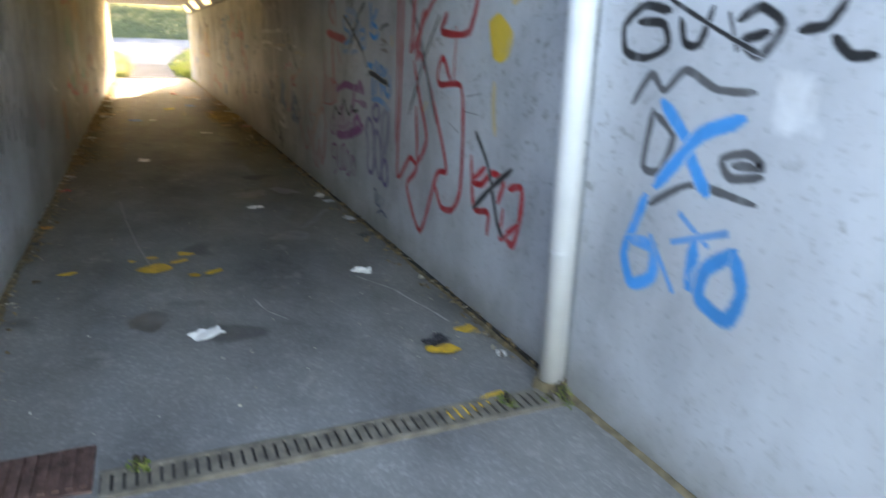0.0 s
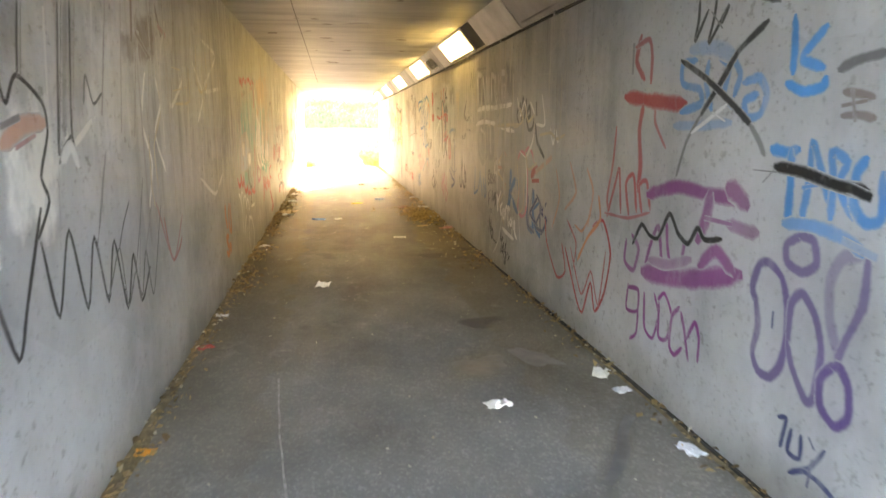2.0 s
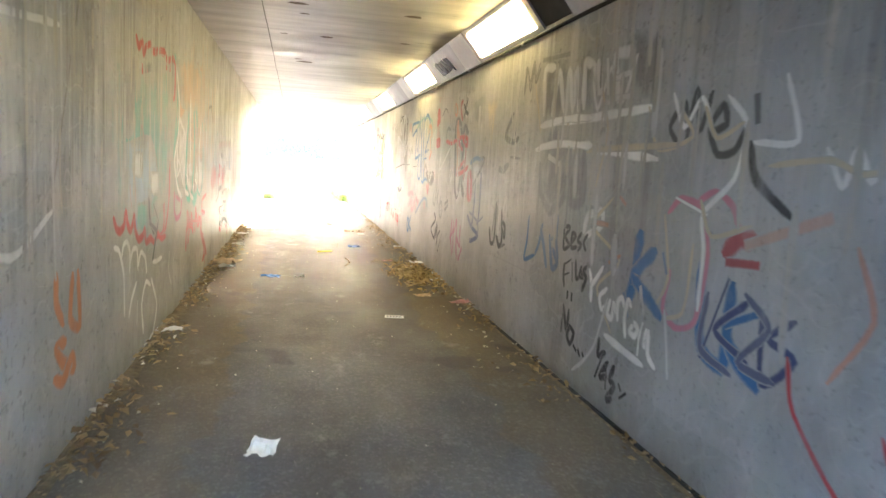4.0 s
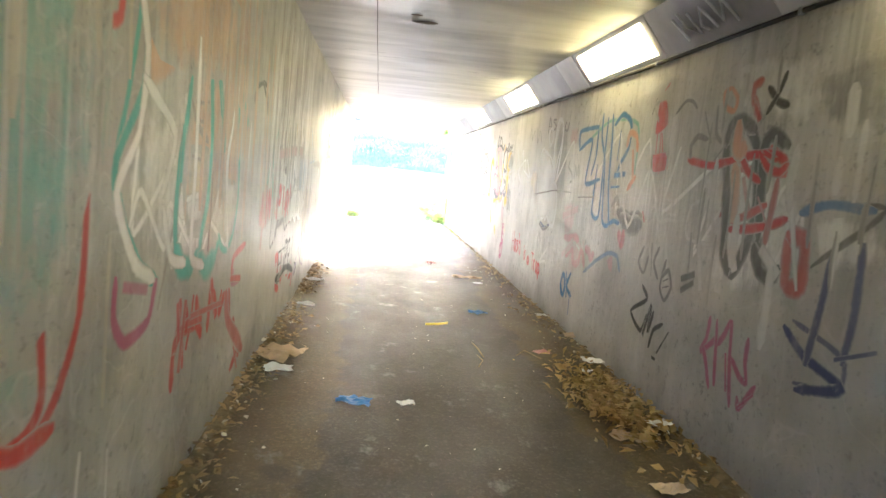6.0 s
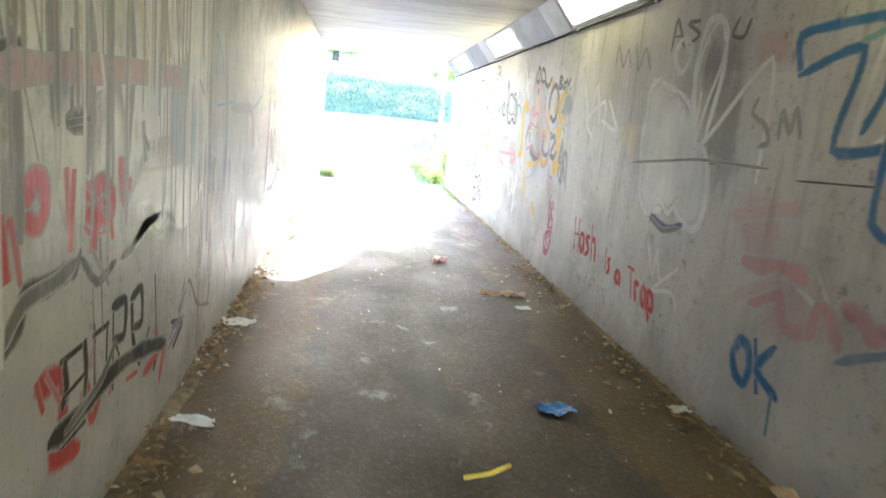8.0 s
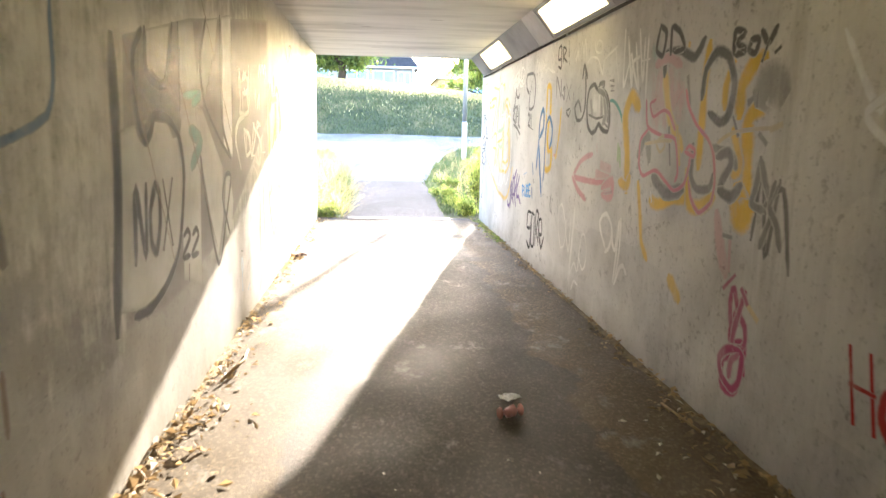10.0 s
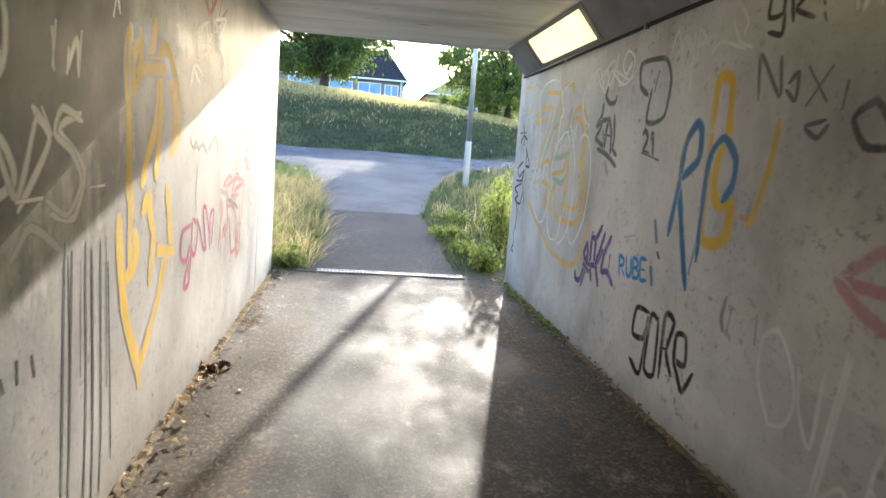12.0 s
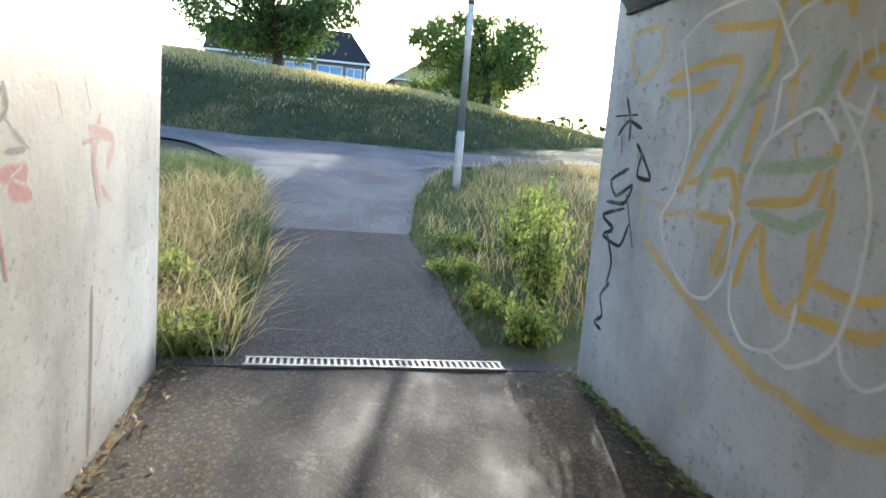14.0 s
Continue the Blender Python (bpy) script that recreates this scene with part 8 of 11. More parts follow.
stroke("R", "dirtywhite", 0.012, 0.85, (22.74, 1.56), (22.80, 1.54))
stroke("R", "dirtywhite", 0.012, 0.85, (22.87, 1.84), (22.81, 1.82), (22.75, 1.84))
stroke("R", "grey", 0.02, 0.5, (24.21, 1.19), (24.17, 1.20))
stroke("R", "brown", 0.05, 0.3, (23.60, 1.57), (23.53, 1.59))
piece("black vertical scrawl beside the portal")
stroke("R", "black", 0.017, 0.97, (24.70, 1.64), (24.63, 1.52), (24.62, 1.42))
stroke("R", "black", 0.017, 0.97, (24.81, 1.55), (24.56, 1.55))
stroke("R", "black", 0.017, 0.97, (24.76, 1.45), (24.65, 1.52), (24.50, 1.48))
stroke("R", "black", 0.017, 0.97, (24.71, 1.43), (24.69, 1.36))
stroke("R", "black", 0.017, 0.97, (24.52, 1.40), (24.41, 1.31), (24.34, 1.23), (24.48, 1.24), (24.46, 1.35))
stroke("R", "black", 0.017, 0.97, (24.59, 1.27), (24.78, 1.20), (24.70, 1.12), (24.52, 1.19), (24.59, 1.09), (24.80, 1.08))
stroke("R", "black", 0.017, 0.97, (24.59, 1.06), (24.84, 1.00), (24.69, 0.94), (24.81, 0.89), (24.59, 0.86), (24.51, 0.98))
stroke("R", "black", 0.017, 0.97, (24.57, 1.13), (24.44, 0.88))
stroke("R", "black", 0.017, 0.97, (24.75, 0.90), (24.66, 0.76), (24.69, 0.64))
stroke("R", "black", 0.017, 0.97, (24.66, 0.64), (24.75, 0.55), (24.70, 0.45), (24.79, 0.39), (24.70, 0.37))
piece("dark purple scratched name with heavy ends")
stroke("R", "violet", 0.03, 0.95, (22.74, 0.52), (22.72, 0.48), (22.64, 0.48), (22.59, 0.54), (22.57, 0.61))
stroke("R", "violet", 0.03, 0.95, (22.55, 0.74), (22.59, 0.69), (22.55, 0.64), (22.51, 0.68), (22.54, 0.75), (22.55, 0.74))
stroke("R", "violet", 0.03, 0.95, (22.57, 0.61), (22.50, 0.57), (22.57, 0.59))
stroke("R", "violet", 0.03, 0.95, (22.59, 0.46), (22.54, 0.56), (22.50, 0.64))
stroke("R", "violet", 0.03, 0.95, (22.45, 0.83), (22.46, 0.75), (22.45, 0.63), (22.41, 0.53))
stroke("R", "violet", 0.03, 0.95, (22.46, 0.81), (22.38, 0.81), (22.29, 0.90))
stroke("R", "violet", 0.03, 0.95, (22.38, 0.80), (22.38, 0.69), (22.36, 0.63))
stroke("R", "violet", 0.03, 0.95, (22.49, 0.62), (22.34, 0.64), (22.24, 0.75))
stroke("R", "violet", 0.03, 0.95, (22.23, 0.86), (22.29, 0.74), (22.34, 0.65), (22.27, 0.52))
stroke("R", "violet", 0.03, 0.95, (22.12, 0.85), (22.21, 0.73), (22.23, 0.62), (22.13, 0.63), (22.03, 0.57))
stroke("R", "violet", 0.03, 0.95, (22.11, 0.73), (22.11, 0.66))
stroke("R", "violet", 0.06, 0.9, (22.56, 0.60), (22.49, 0.58))
piece("charcoal capitals with an underline")
stroke("R", "grey", 0.026, 0.85, (22.50, 1.69), (22.51, 1.62), (22.59, 1.56))
stroke("R", "grey", 0.026, 0.85, (22.59, 1.55), (22.50, 1.58), (22.39, 1.59))
stroke("R", "grey", 0.026, 0.85, (22.49, 1.59), (22.52, 1.53), (22.59, 1.47), (22.51, 1.44), (22.43, 1.41))
stroke("R", "grey", 0.026, 0.85, (22.46, 1.51), (22.43, 1.42))
stroke("R", "grey", 0.026, 0.85, (22.41, 1.40), (22.40, 1.52), (22.37, 1.59), (22.31, 1.50), (22.29, 1.37))
stroke("R", "grey", 0.026, 0.85, (22.42, 1.49), (22.30, 1.48))
stroke("R", "grey", 0.026, 0.85, (22.28, 1.60), (22.25, 1.46), (22.26, 1.40), (22.19, 1.36))
stroke("R", "grey", 0.026, 0.85, (22.54, 1.40), (22.39, 1.37), (22.27, 1.33), (22.18, 1.29))
stroke("R", "grey", 0.026, 0.85, (22.45, 1.78), (22.47, 1.74), (22.39, 1.69), (22.30, 1.69), (22.28, 1.72))
stroke("R", "grey", 0.07, 0.35, (22.35, 1.29), (22.32, 1.26))
piece("faded red outlined letters on the sunlit wall")
stroke("L", "red", 0.022, 0.6, (22.31, 0.89), (22.37, 0.89), (22.38, 0.84), (22.32, 0.75), (22.28, 0.62))
stroke("L", "red", 0.022, 0.6, (22.39, 0.68), (22.42, 0.72), (22.48, 0.75))
stroke("L", "red", 0.022, 0.6, (22.51, 0.73), (22.51, 0.60))
stroke("L", "red", 0.022, 0.6, (22.53, 0.84), (22.55, 0.80), (22.61, 0.75), (22.66, 0.63), (22.70, 0.54), (22.83, 0.54), (22.89, 0.60))
stroke("L", "red", 0.022, 0.6, (22.53, 0.84), (22.59, 0.86), (22.70, 0.85), (22.82, 0.80), (22.88, 0.71), (22.87, 0.55), (22.92, 0.47))
stroke("L", "red", 0.022, 0.6, (22.94, 0.69), (22.93, 0.51), (23.00, 0.51), (23.02, 0.69))
stroke("L", "red", 0.022, 0.6, (22.68, 0.55), (22.71, 0.48))
stroke("L", "red", 0.022, 0.6, (22.40, 1.00), (22.48, 1.03), (22.57, 1.05), (22.65, 1.04))
stroke("L", "red", 0.022, 0.6, (22.55, 1.05), (22.55, 0.95))
stroke("L", "red", 0.022, 0.6, (22.66, 0.92), (22.66, 0.88))
stroke("L", "red", 0.022, 0.6, (22.82, 1.05), (22.90, 1.04), (22.92, 1.01))
stroke("L", "red", 0.022, 0.6, (22.76, 0.94), (22.86, 0.96), (23.00, 0.97), (23.11, 0.98))
stroke("L", "red", 0.022, 0.6, (22.91, 0.97), (22.95, 0.99))
stroke("L", "red", 0.022, 0.6, (22.76, 0.89), (22.83, 0.89))
stroke("L", "red", 0.022, 0.6, (23.10, 1.02), (23.08, 0.73))
stroke("L", "red", 0.06, 0.45, (22.33, 0.89), (22.34, 0.85))
stroke("L", "red", 0.06, 0.4, (22.47, 0.98), (22.50, 0.94))
stroke("L", "red", 0.05, 0.4, (22.76, 0.91), (22.80, 0.88))
stroke("L", "red", 0.05, 0.35, (22.95, 0.70), (23.04, 0.69))
stroke("L", "grey", 0.022, 0.65, (22.54, 0.90), (22.68, 0.88), (22.90, 0.82))
stroke("L", "grey", 0.018, 0.6, (22.55, 0.92), (22.54, 0.86))
stroke("L", "grey", 0.03, 0.5, (22.68, 0.89), (22.73, 0.84))
stroke("L", "grey", 0.05, 0.4, (22.33, 0.97), (22.45, 0.95))
stroke("L", "red", 0.03, 0.35, (23.96, 1.31), (23.90, 1.16), (23.97, 0.99))
stroke("L", "red", 0.03, 0.35, (23.85, 1.27), (24.13, 1.23), (24.07, 1.13))
stroke("L", "red", 0.03, 0.35, (24.00, 1.05), (24.09, 1.00))
stroke("L", "red", 0.03, 0.35, (23.79, 1.22), (23.96, 1.24))
stroke("L", "grey", 0.012, 0.6, (22.95, 1.42), (22.98, 1.36), (22.95, 1.32), (23.00, 1.31))
stroke("L", "grey", 0.012, 0.6, (23.06, 1.37), (23.03, 1.33), (23.07, 1.32), (23.10, 1.40))
stroke("L", "grey", 0.012, 0.6, (23.18, 1.37), (23.11, 1.32), (23.15, 1.28), (23.20, 1.32), (23.18, 1.37))
stroke("L", "grey", 0.012, 0.6, (22.70, 1.34), (22.77, 1.34))
stroke("L", "grey", 0.012, 0.6, (22.79, 1.35), (22.83, 1.32))
piece("pale washed paint with a ragged lower edge")
patch("L", "dirtywhite", 0.3, 0.74, (14.22, 1.01), (14.91, 0.98), (15.03, 0.87), (14.89, 0.72), (14.73, 0.72), (14.58, 0.81), (14.43, 0.76), (14.28, 0.84), (14.17, 0.79), (14.09, 0.76), (14.03, 0.89))
stroke("L", "shade", 0.06, 0.75, (15.25, 1.71), (15.25, 1.45), (15.24, 1.19), (15.27, 0.84))
stroke("L", "shade", 0.04, 0.7, (15.54, 1.59), (15.65, 1.19), (15.64, 0.80))
stroke("L", "brown", 0.05, 0.6, (15.23, 1.25), (15.24, 0.60))
stroke("L", "shade", 0.03, 0.6, (13.55, 1.44), (13.56, 1.32), (13.58, 1.17))
stroke("L", "shade", 0.03, 0.6, (13.79, 1.48), (13.81, 1.31), (13.77, 1.05))
stroke("L", "shade", 0.03, 0.6, (14.10, 1.53), (14.13, 1.33), (14.07, 1.02))
stroke("L", "shade", 0.03, 0.6, (13.67, 1.38), (13.67, 1.19))
stroke("L", "shade", 0.03, 0.6, (13.38, 1.35), (13.40, 1.14), (13.40, 0.93))
stroke("L", "shade", 0.03, 0.6, (14.60, 1.61), (14.67, 1.35))
stroke("L", "shade", 0.03, 0.6, (16.30, 1.77), (16.47, 1.41))
stroke("L", "brown", 0.014, 0.6, (14.31, 1.56), (14.36, 1.35))
stroke("L", "brown", 0.014, 0.6, (14.84, 1.64), (14.91, 1.40))
stroke("L", "brown", 0.014, 0.6, (14.48, 1.57), (14.53, 1.32))
stroke("L", "brown", 0.014, 0.6, (13.87, 1.48), (13.88, 1.30))
stroke("L", "brown", 0.014, 0.6, (18.01, 1.67), (18.74, 0.64))
stroke("L", "brown", 0.014, 0.6, (18.59, 1.92), (19.35, 1.08))
stroke("L", "brown", 0.014, 0.6, (17.47, 1.59), (17.95, 0.71))
stroke("L", "pink", 0.05, 0.3, (13.33, 1.28), (13.65, 1.30), (14.10, 1.32), (14.87, 1.33))
stroke("L", "shade", 0.05, 0.6, (15.77, 1.22), (16.46, 1.21), (16.60, 0.97))
stroke("L", "grey", 0.03, 0.7, (13.66, 1.17), (13.79, 1.18))
stroke("L", "black", 0.03, 0.8, (14.26, 1.11), (14.29, 1.08))
stroke("L", "grey", 0.02, 0.6, (14.07, 1.30), (14.11, 1.23))
stroke("L", "grey", 0.03, 0.75, (13.31, 0.71), (13.41, 0.78), (13.58, 0.79), (13.68, 0.81))
stroke("L", "black", 0.012, 0.8, (13.86, 0.83), (13.88, 0.57))
stroke("L", "grey", 0.03, 0.5, (13.81, 0.81), (13.92, 0.70))
piece("peach panels edged with dripping teal lines")
patch("L", "peach", 0.3, 0.66, (11.10, 1.50), (11.55, 1.59), (11.61, 1.31), (11.60, 1.11), (11.44, 0.93), (11.15, 0.95), (11.05, 1.13), (11.07, 1.35))
patch("L", "peach", 0.3, 0.62, (11.63, 1.61), (11.85, 1.65), (11.96, 1.30), (11.98, 0.94), (11.77, 0.85), (11.65, 1.11))
patch("L", "cream", 0.3, 0.6, (11.13, 1.28), (11.41, 1.27), (11.38, 1.07), (11.14, 1.09))
patch("L", "dirtywhite", 0.3, 0.66, (11.11, 1.10), (11.34, 1.08), (11.33, 0.99), (11.13, 1.00))
patch("L", "dirtywhite", 0.3, 0.6, (11.70, 1.15), (11.95, 1.12), (11.95, 0.90), (11.76, 0.89))
stroke("L", "teal", 0.035, 0.85, (11.10, 1.50), (11.06, 1.35), (11.01, 1.23), (10.99, 1.10), (10.99, 0.99), (11.03, 0.88), (11.12, 0.83), (11.23, 0.83), (11.30, 0.87))
stroke("L", "teal", 0.035, 0.85, (11.38, 1.56), (11.44, 1.30), (11.42, 1.07), (11.35, 0.94), (11.34, 0.85), (11.45, 0.78), (11.56, 0.79), (11.65, 0.87))
stroke("L", "teal", 0.035, 0.85, (11.54, 1.54), (11.60, 1.43), (11.66, 1.28))
stroke("L", "teal", 0.06, 0.85, (11.04, 1.31), (11.03, 1.18))
stroke("L", "teal", 0.06, 0.85, (11.02, 0.90), (11.09, 0.84), (11.22, 0.82))
stroke("L", "teal", 0.07, 0.8, (11.35, 0.83), (11.45, 0.78), (11.58, 0.81))
stroke("L", "teal", 0.05, 0.8, (11.52, 1.53), (11.57, 1.44))
stroke("L", "teal", 0.022, 0.8, (11.89, 1.56), (11.98, 1.30), (12.02, 1.04), (11.95, 0.88), (11.83, 0.81), (11.71, 0.84), (11.65, 0.90))
stroke("L", "teal", 0.03, 0.6, (11.96, 1.57), (12.06, 1.48), (12.17, 1.41))
stroke("L", "grey", 0.02, 0.8, (12.30, 1.55), (12.33, 1.61), (12.52, 1.66), (12.64, 1.60))
stroke("L", "brown", 0.02, 0.35, (11.12, 1.43), (11.22, 1.35), (11.37, 1.30))
stroke("L", "brown", 0.02, 0.35, (11.16, 1.24), (11.33, 1.22))
stroke("L", "brown", 0.02, 0.35, (11.18, 1.43), (11.35, 1.45))
stroke("L", "brown", 0.02, 0.35, (11.17, 1.37), (11.32, 1.37))
stroke("L", "brown", 0.012, 0.8, (11.48, 1.18), (11.48, 1.00), (11.48, 0.84))
stroke("L", "dirtywhite", 0.02, 0.7, (11.12, 1.08), (11.20, 1.09), (11.32, 1.09))
stroke("L", "dirtywhite", 0.03, 0.6, (12.97, 1.65), (12.98, 1.35), (12.98, 1.07))
stroke("L", "dirtywhite", 0.03, 0.6, (13.11, 1.67), (13.19, 1.24))
stroke("L", "dirtywhite", 0.03, 0.6, (13.72, 1.72), (13.92, 1.19))
stroke("L", "dirtywhite", 0.03, 0.6, (14.18, 1.74), (14.39, 1.11))
piece("bright red brushed capitals low on the wall")
stroke("L", "red", 0.04, 0.85, (11.10, 0.70), (11.09, 0.60), (11.04, 0.51), (11.04, 0.41))
stroke("L", "red", 0.04, 0.85, (11.17, 0.68), (11.20, 0.62), (11.12, 0.59))
stroke("L", "red", 0.04, 0.85, (11.05, 0.55), (11.12, 0.59), (11.21, 0.59), (11.34, 0.57))
stroke("L", "red", 0.04, 0.85, (11.15, 0.58), (11.17, 0.46))
stroke("L", "red", 0.04, 0.85, (11.26, 0.61), (11.28, 0.68))
stroke("L", "red", 0.04, 0.85, (11.22, 0.52), (11.25, 0.58))
stroke("L", "red", 0.04, 0.85, (11.33, 0.67), (11.37, 0.59), (11.43, 0.51), (11.34, 0.58))
stroke("L", "red", 0.04, 0.85, (11.57, 0.70), (11.55, 0.60), (11.54, 0.51))
stroke("L", "red", 0.04, 0.85, (11.57, 0.70), (11.63, 0.60), (11.69, 0.53), (11.63, 0.64))
stroke("L", "red", 0.04, 0.85, (11.77, 0.61), (11.75, 0.53), (11.83, 0.59), (11.91, 0.52))
stroke("L", "red", 0.04, 0.85, (11.94, 0.59), (12.00, 0.39), (12.09, 0.41), (12.14, 0.32))
stroke("L", "red", 0.04, 0.85, (12.06, 0.37), (12.26, 0.19), (12.30, 0.24), (12.09, 0.16))
stroke("L", "red", 0.04, 0.85, (12.15, 0.25), (12.24, 0.13))
stroke("L", "red", 0.06, 0.85, (11.08, 0.68), (11.10, 0.59))
stroke("L", "red", 0.06, 0.7, (11.25, 0.60), (11.40, 0.58))
stroke("L", "red", 0.03, 0.7, (12.28, 0.79), (12.00, 0.75), (11.98, 0.65))
stroke("L", "red", 0.05, 0.8, (11.98, 0.65), (12.18, 0.62))
stroke("L", "red", 0.08, 0.5, (12.86, 1.05), (12.77, 0.89))
stroke("L", "red", 0.03, 0.6, (13.76, 1.01), (13.91, 0.90))
stroke("L", "red", 0.03, 0.6, (13.52, 0.56), (13.58, 0.48))
stroke("L", "black", 0.02, 0.7, (13.62, 0.37), (13.86, 0.41), (13.99, 0.49))
piece("wide washed teal and grey panel with a red scalloped edge")
patch("L", "teal", 0.3, 0.5, (8.74, 1.39), (9.04, 1.54), (9.59, 1.65), (10.34, 1.72), (10.32, 1.22), (10.00, 0.80), (9.13, 0.82), (8.77, 0.89))
patch("L", "blueish", 0.3, 0.6, (8.95, 1.22), (9.63, 1.28), (9.89, 0.98), (9.38, 0.81), (8.97, 0.91))
patch("L", "shade", 0.3, 0.5, (8.92, 1.62), (9.20, 1.68), (9.18, 1.30), (8.98, 1.26))
patch("L", "dirtywhite", 0.3, 0.6, (9.15, 1.18), (9.40, 1.18), (9.38, 1.04), (9.16, 1.06))
patch("L", "dirtywhite", 0.3, 0.6, (9.62, 1.07), (9.88, 1.05), (9.86, 0.91), (9.64, 0.94))
patch("L", "teal", 0.3, 0.6, (9.27, 0.90), (9.61, 0.88), (9.60, 0.70), (9.28, 0.75))
stroke("L", "red", 0.035, 0.85, (8.77, 0.85), (8.82, 0.80), (8.89, 0.78), (8.97, 0.80), (9.01, 0.87), (9.05, 0.80), (9.12, 0.76), (9.18, 0.81), (9.20, 0.83), (9.23, 0.75), (9.31, 0.69), (9.42, 0.70), (9.47, 0.73), (9.51, 0.65), (9.64, 0.66), (9.75, 0.62), (9.85, 0.66), (9.98, 0.62), (10.12, 0.62))
stroke("L", "red", 0.035, 0.85, (9.23, 1.79), (9.29, 1.75), (9.38, 1.79), (9.41, 1.73), (9.48, 1.78), (9.60, 1.81), (9.67, 1.78), (9.85, 1.81), (10.02, 1.83), (10.14, 1.79), (10.37, 1.84))
stroke("L", "red", 0.014, 0.5, (9.21, 1.04), (9.24, 0.91))
stroke("L", "red", 0.014, 0.5, (9.10, 1.00), (9.13, 0.89))
stroke("L", "red", 0.03, 0.4, (9.38, 1.32), (9.41, 1.29))
stroke("L", "black", 0.03, 0.8, (9.58, 0.90), (9.62, 0.77), (9.74, 0.68))
stroke("L", "black", 0.05, 0.7, (9.63, 0.75), (9.81, 0.69))
stroke("L", "black", 0.022, 0.8, (9.88, 0.75), (9.78, 0.62), (9.71, 0.52))
stroke("L", "black", 0.02, 0.7, (9.72, 0.86), (9.85, 0.77))
stroke("L", "dirtywhite", 0.022, 0.75, (8.78, 0.71), (8.86, 0.69), (8.91, 0.64), (8.97, 0.54), (8.99, 0.33))
stroke("L", "dirtywhite", 0.022, 0.75, (8.93, 0.65), (8.96, 0.70), (9.04, 0.71), (9.10, 0.65), (9.10, 0.54))
stroke("L", "dirtywhite", 0.022, 0.75, (9.10, 0.58), (9.17, 0.65), (9.27, 0.64), (9.30, 0.52))
stroke("L", "dirtywhite", 0.022, 0.75, (9.30, 0.54), (9.37, 0.61), (9.49, 0.56), (9.53, 0.47))
stroke("L", "dirtywhite", 0.022, 0.75, (9.09, 0.30), (9.15, 0.38), (9.26, 0.45))
stroke("L", "dirtywhite", 0.022, 0.75, (9.28, 0.22), (9.29, 0.33))
stroke("L", "dirtywhite", 0.022, 0.75, (9.45, 0.12), (9.40, 0.30), (9.51, 0.41), (9.64, 0.37))
stroke("L", "dirtywhite", 0.022, 0.75, (9.67, 0.40), (9.74, 0.33), (9.85, 0.20), (9.74, 0.05), (9.64, 0.03))
stroke("L", "dirtywhite", 0.022, 0.75, (9.72, 0.50), (9.84, 0.49), (10.00, 0.49))
stroke("L", "dirtywhite", 0.014, 0.5, (10.28, 0.49), (10.27, 0.35), (10.38, 0.24))
stroke("L", "dirtywhite", 0.014, 0.5, (10.46, 0.42), (10.46, 0.27))
patch("L", "peach", 0.3, 0.66, (10.49, 1.83), (10.95, 1.94), (11.83, 1.91), (11.81, 1.60), (10.75, 1.52))
stroke("L", "dirtywhite", 0.03, 0.7, (10.50, 1.80), (10.64, 1.54), (10.60, 1.30), (10.45, 1.13), (10.61, 0.92), (10.78, 0.85))
stroke("L", "dirtywhite", 0.03, 0.7, (10.85, 1.06), (10.96, 0.89), (11.13, 0.85))
stroke("L", "dirtywhite", 0.03, 0.7, (11.19, 1.65), (11.21, 1.22), (11.21, 0.87), (11.40, 0.80))
stroke("L", "dirtywhite", 0.03, 0.7, (11.93, 1.61), (11.74, 1.22), (11.85, 0.82))
stroke("L", "dirtywhite", 0.03, 0.7, (10.63, 1.45), (10.94, 1.31), (10.84, 1.12))
stroke("L", "red", 0.06, 0.7, (11.17, 0.67), (11.13, 0.47))
stroke("L", "red", 0.06, 0.7, (11.88, 0.58), (11.96, 0.44), (12.36, 0.20))
stroke("L", "red", 0.04, 0.6, (11.27, 0.62), (11.77, 0.57))
stroke("L", "red", 0.08, 0.35, (12.84, 1.03), (12.78, 0.74))
piece("ochre dripping bubble letters with a pointed foot")
stroke("L", "yellow", 0.045, 0.8, (20.66, 1.64), (20.62, 1.53), (20.64, 1.38), (20.65, 1.24), (20.65, 1.06))
stroke("L", "yellow", 0.045, 0.8, (20.77, 1.64), (20.78, 1.54), (20.70, 1.45), (20.68, 1.53), (20.73, 1.60))
stroke("L", "yellow", 0.045, 0.8, (20.95, 1.71), (20.92, 1.61), (20.85, 1.54), (20.97, 1.56), (21.00, 1.43), (20.96, 1.30), (20.86, 1.19), (20.81, 1.10))
stroke("L", "yellow", 0.045, 0.8, (21.01, 1.59), (21.06, 1.63), (21.14, 1.63), (21.23, 1.56), (21.30, 1.43), (21.32, 1.30), (21.21, 1.21))
stroke("L", "yellow", 0.045, 0.8, (21.03, 1.55), (21.04, 1.40), (21.01, 1.23), (20.98, 1.12))
stroke("L", "yellow", 0.045, 0.8, (21.18, 1.50), (21.25, 1.41), (21.24, 1.25))
stroke("L", "yellow", 0.045, 0.8, (20.68, 1.05), (20.67, 0.92), (20.68, 0.79), (20.63, 0.76))
stroke("L", "yellow", 0.045, 0.8, (20.72, 0.91), (20.75, 0.85), (20.69, 0.77))
stroke("L", "yellow", 0.045, 0.8, (20.90, 1.04), (20.93, 0.94), (20.96, 0.87), (20.91, 0.70))
stroke("L", "yellow", 0.045, 0.8, (21.15, 1.05), (21.19, 0.91), (21.21, 0.77), (21.05, 0.81))
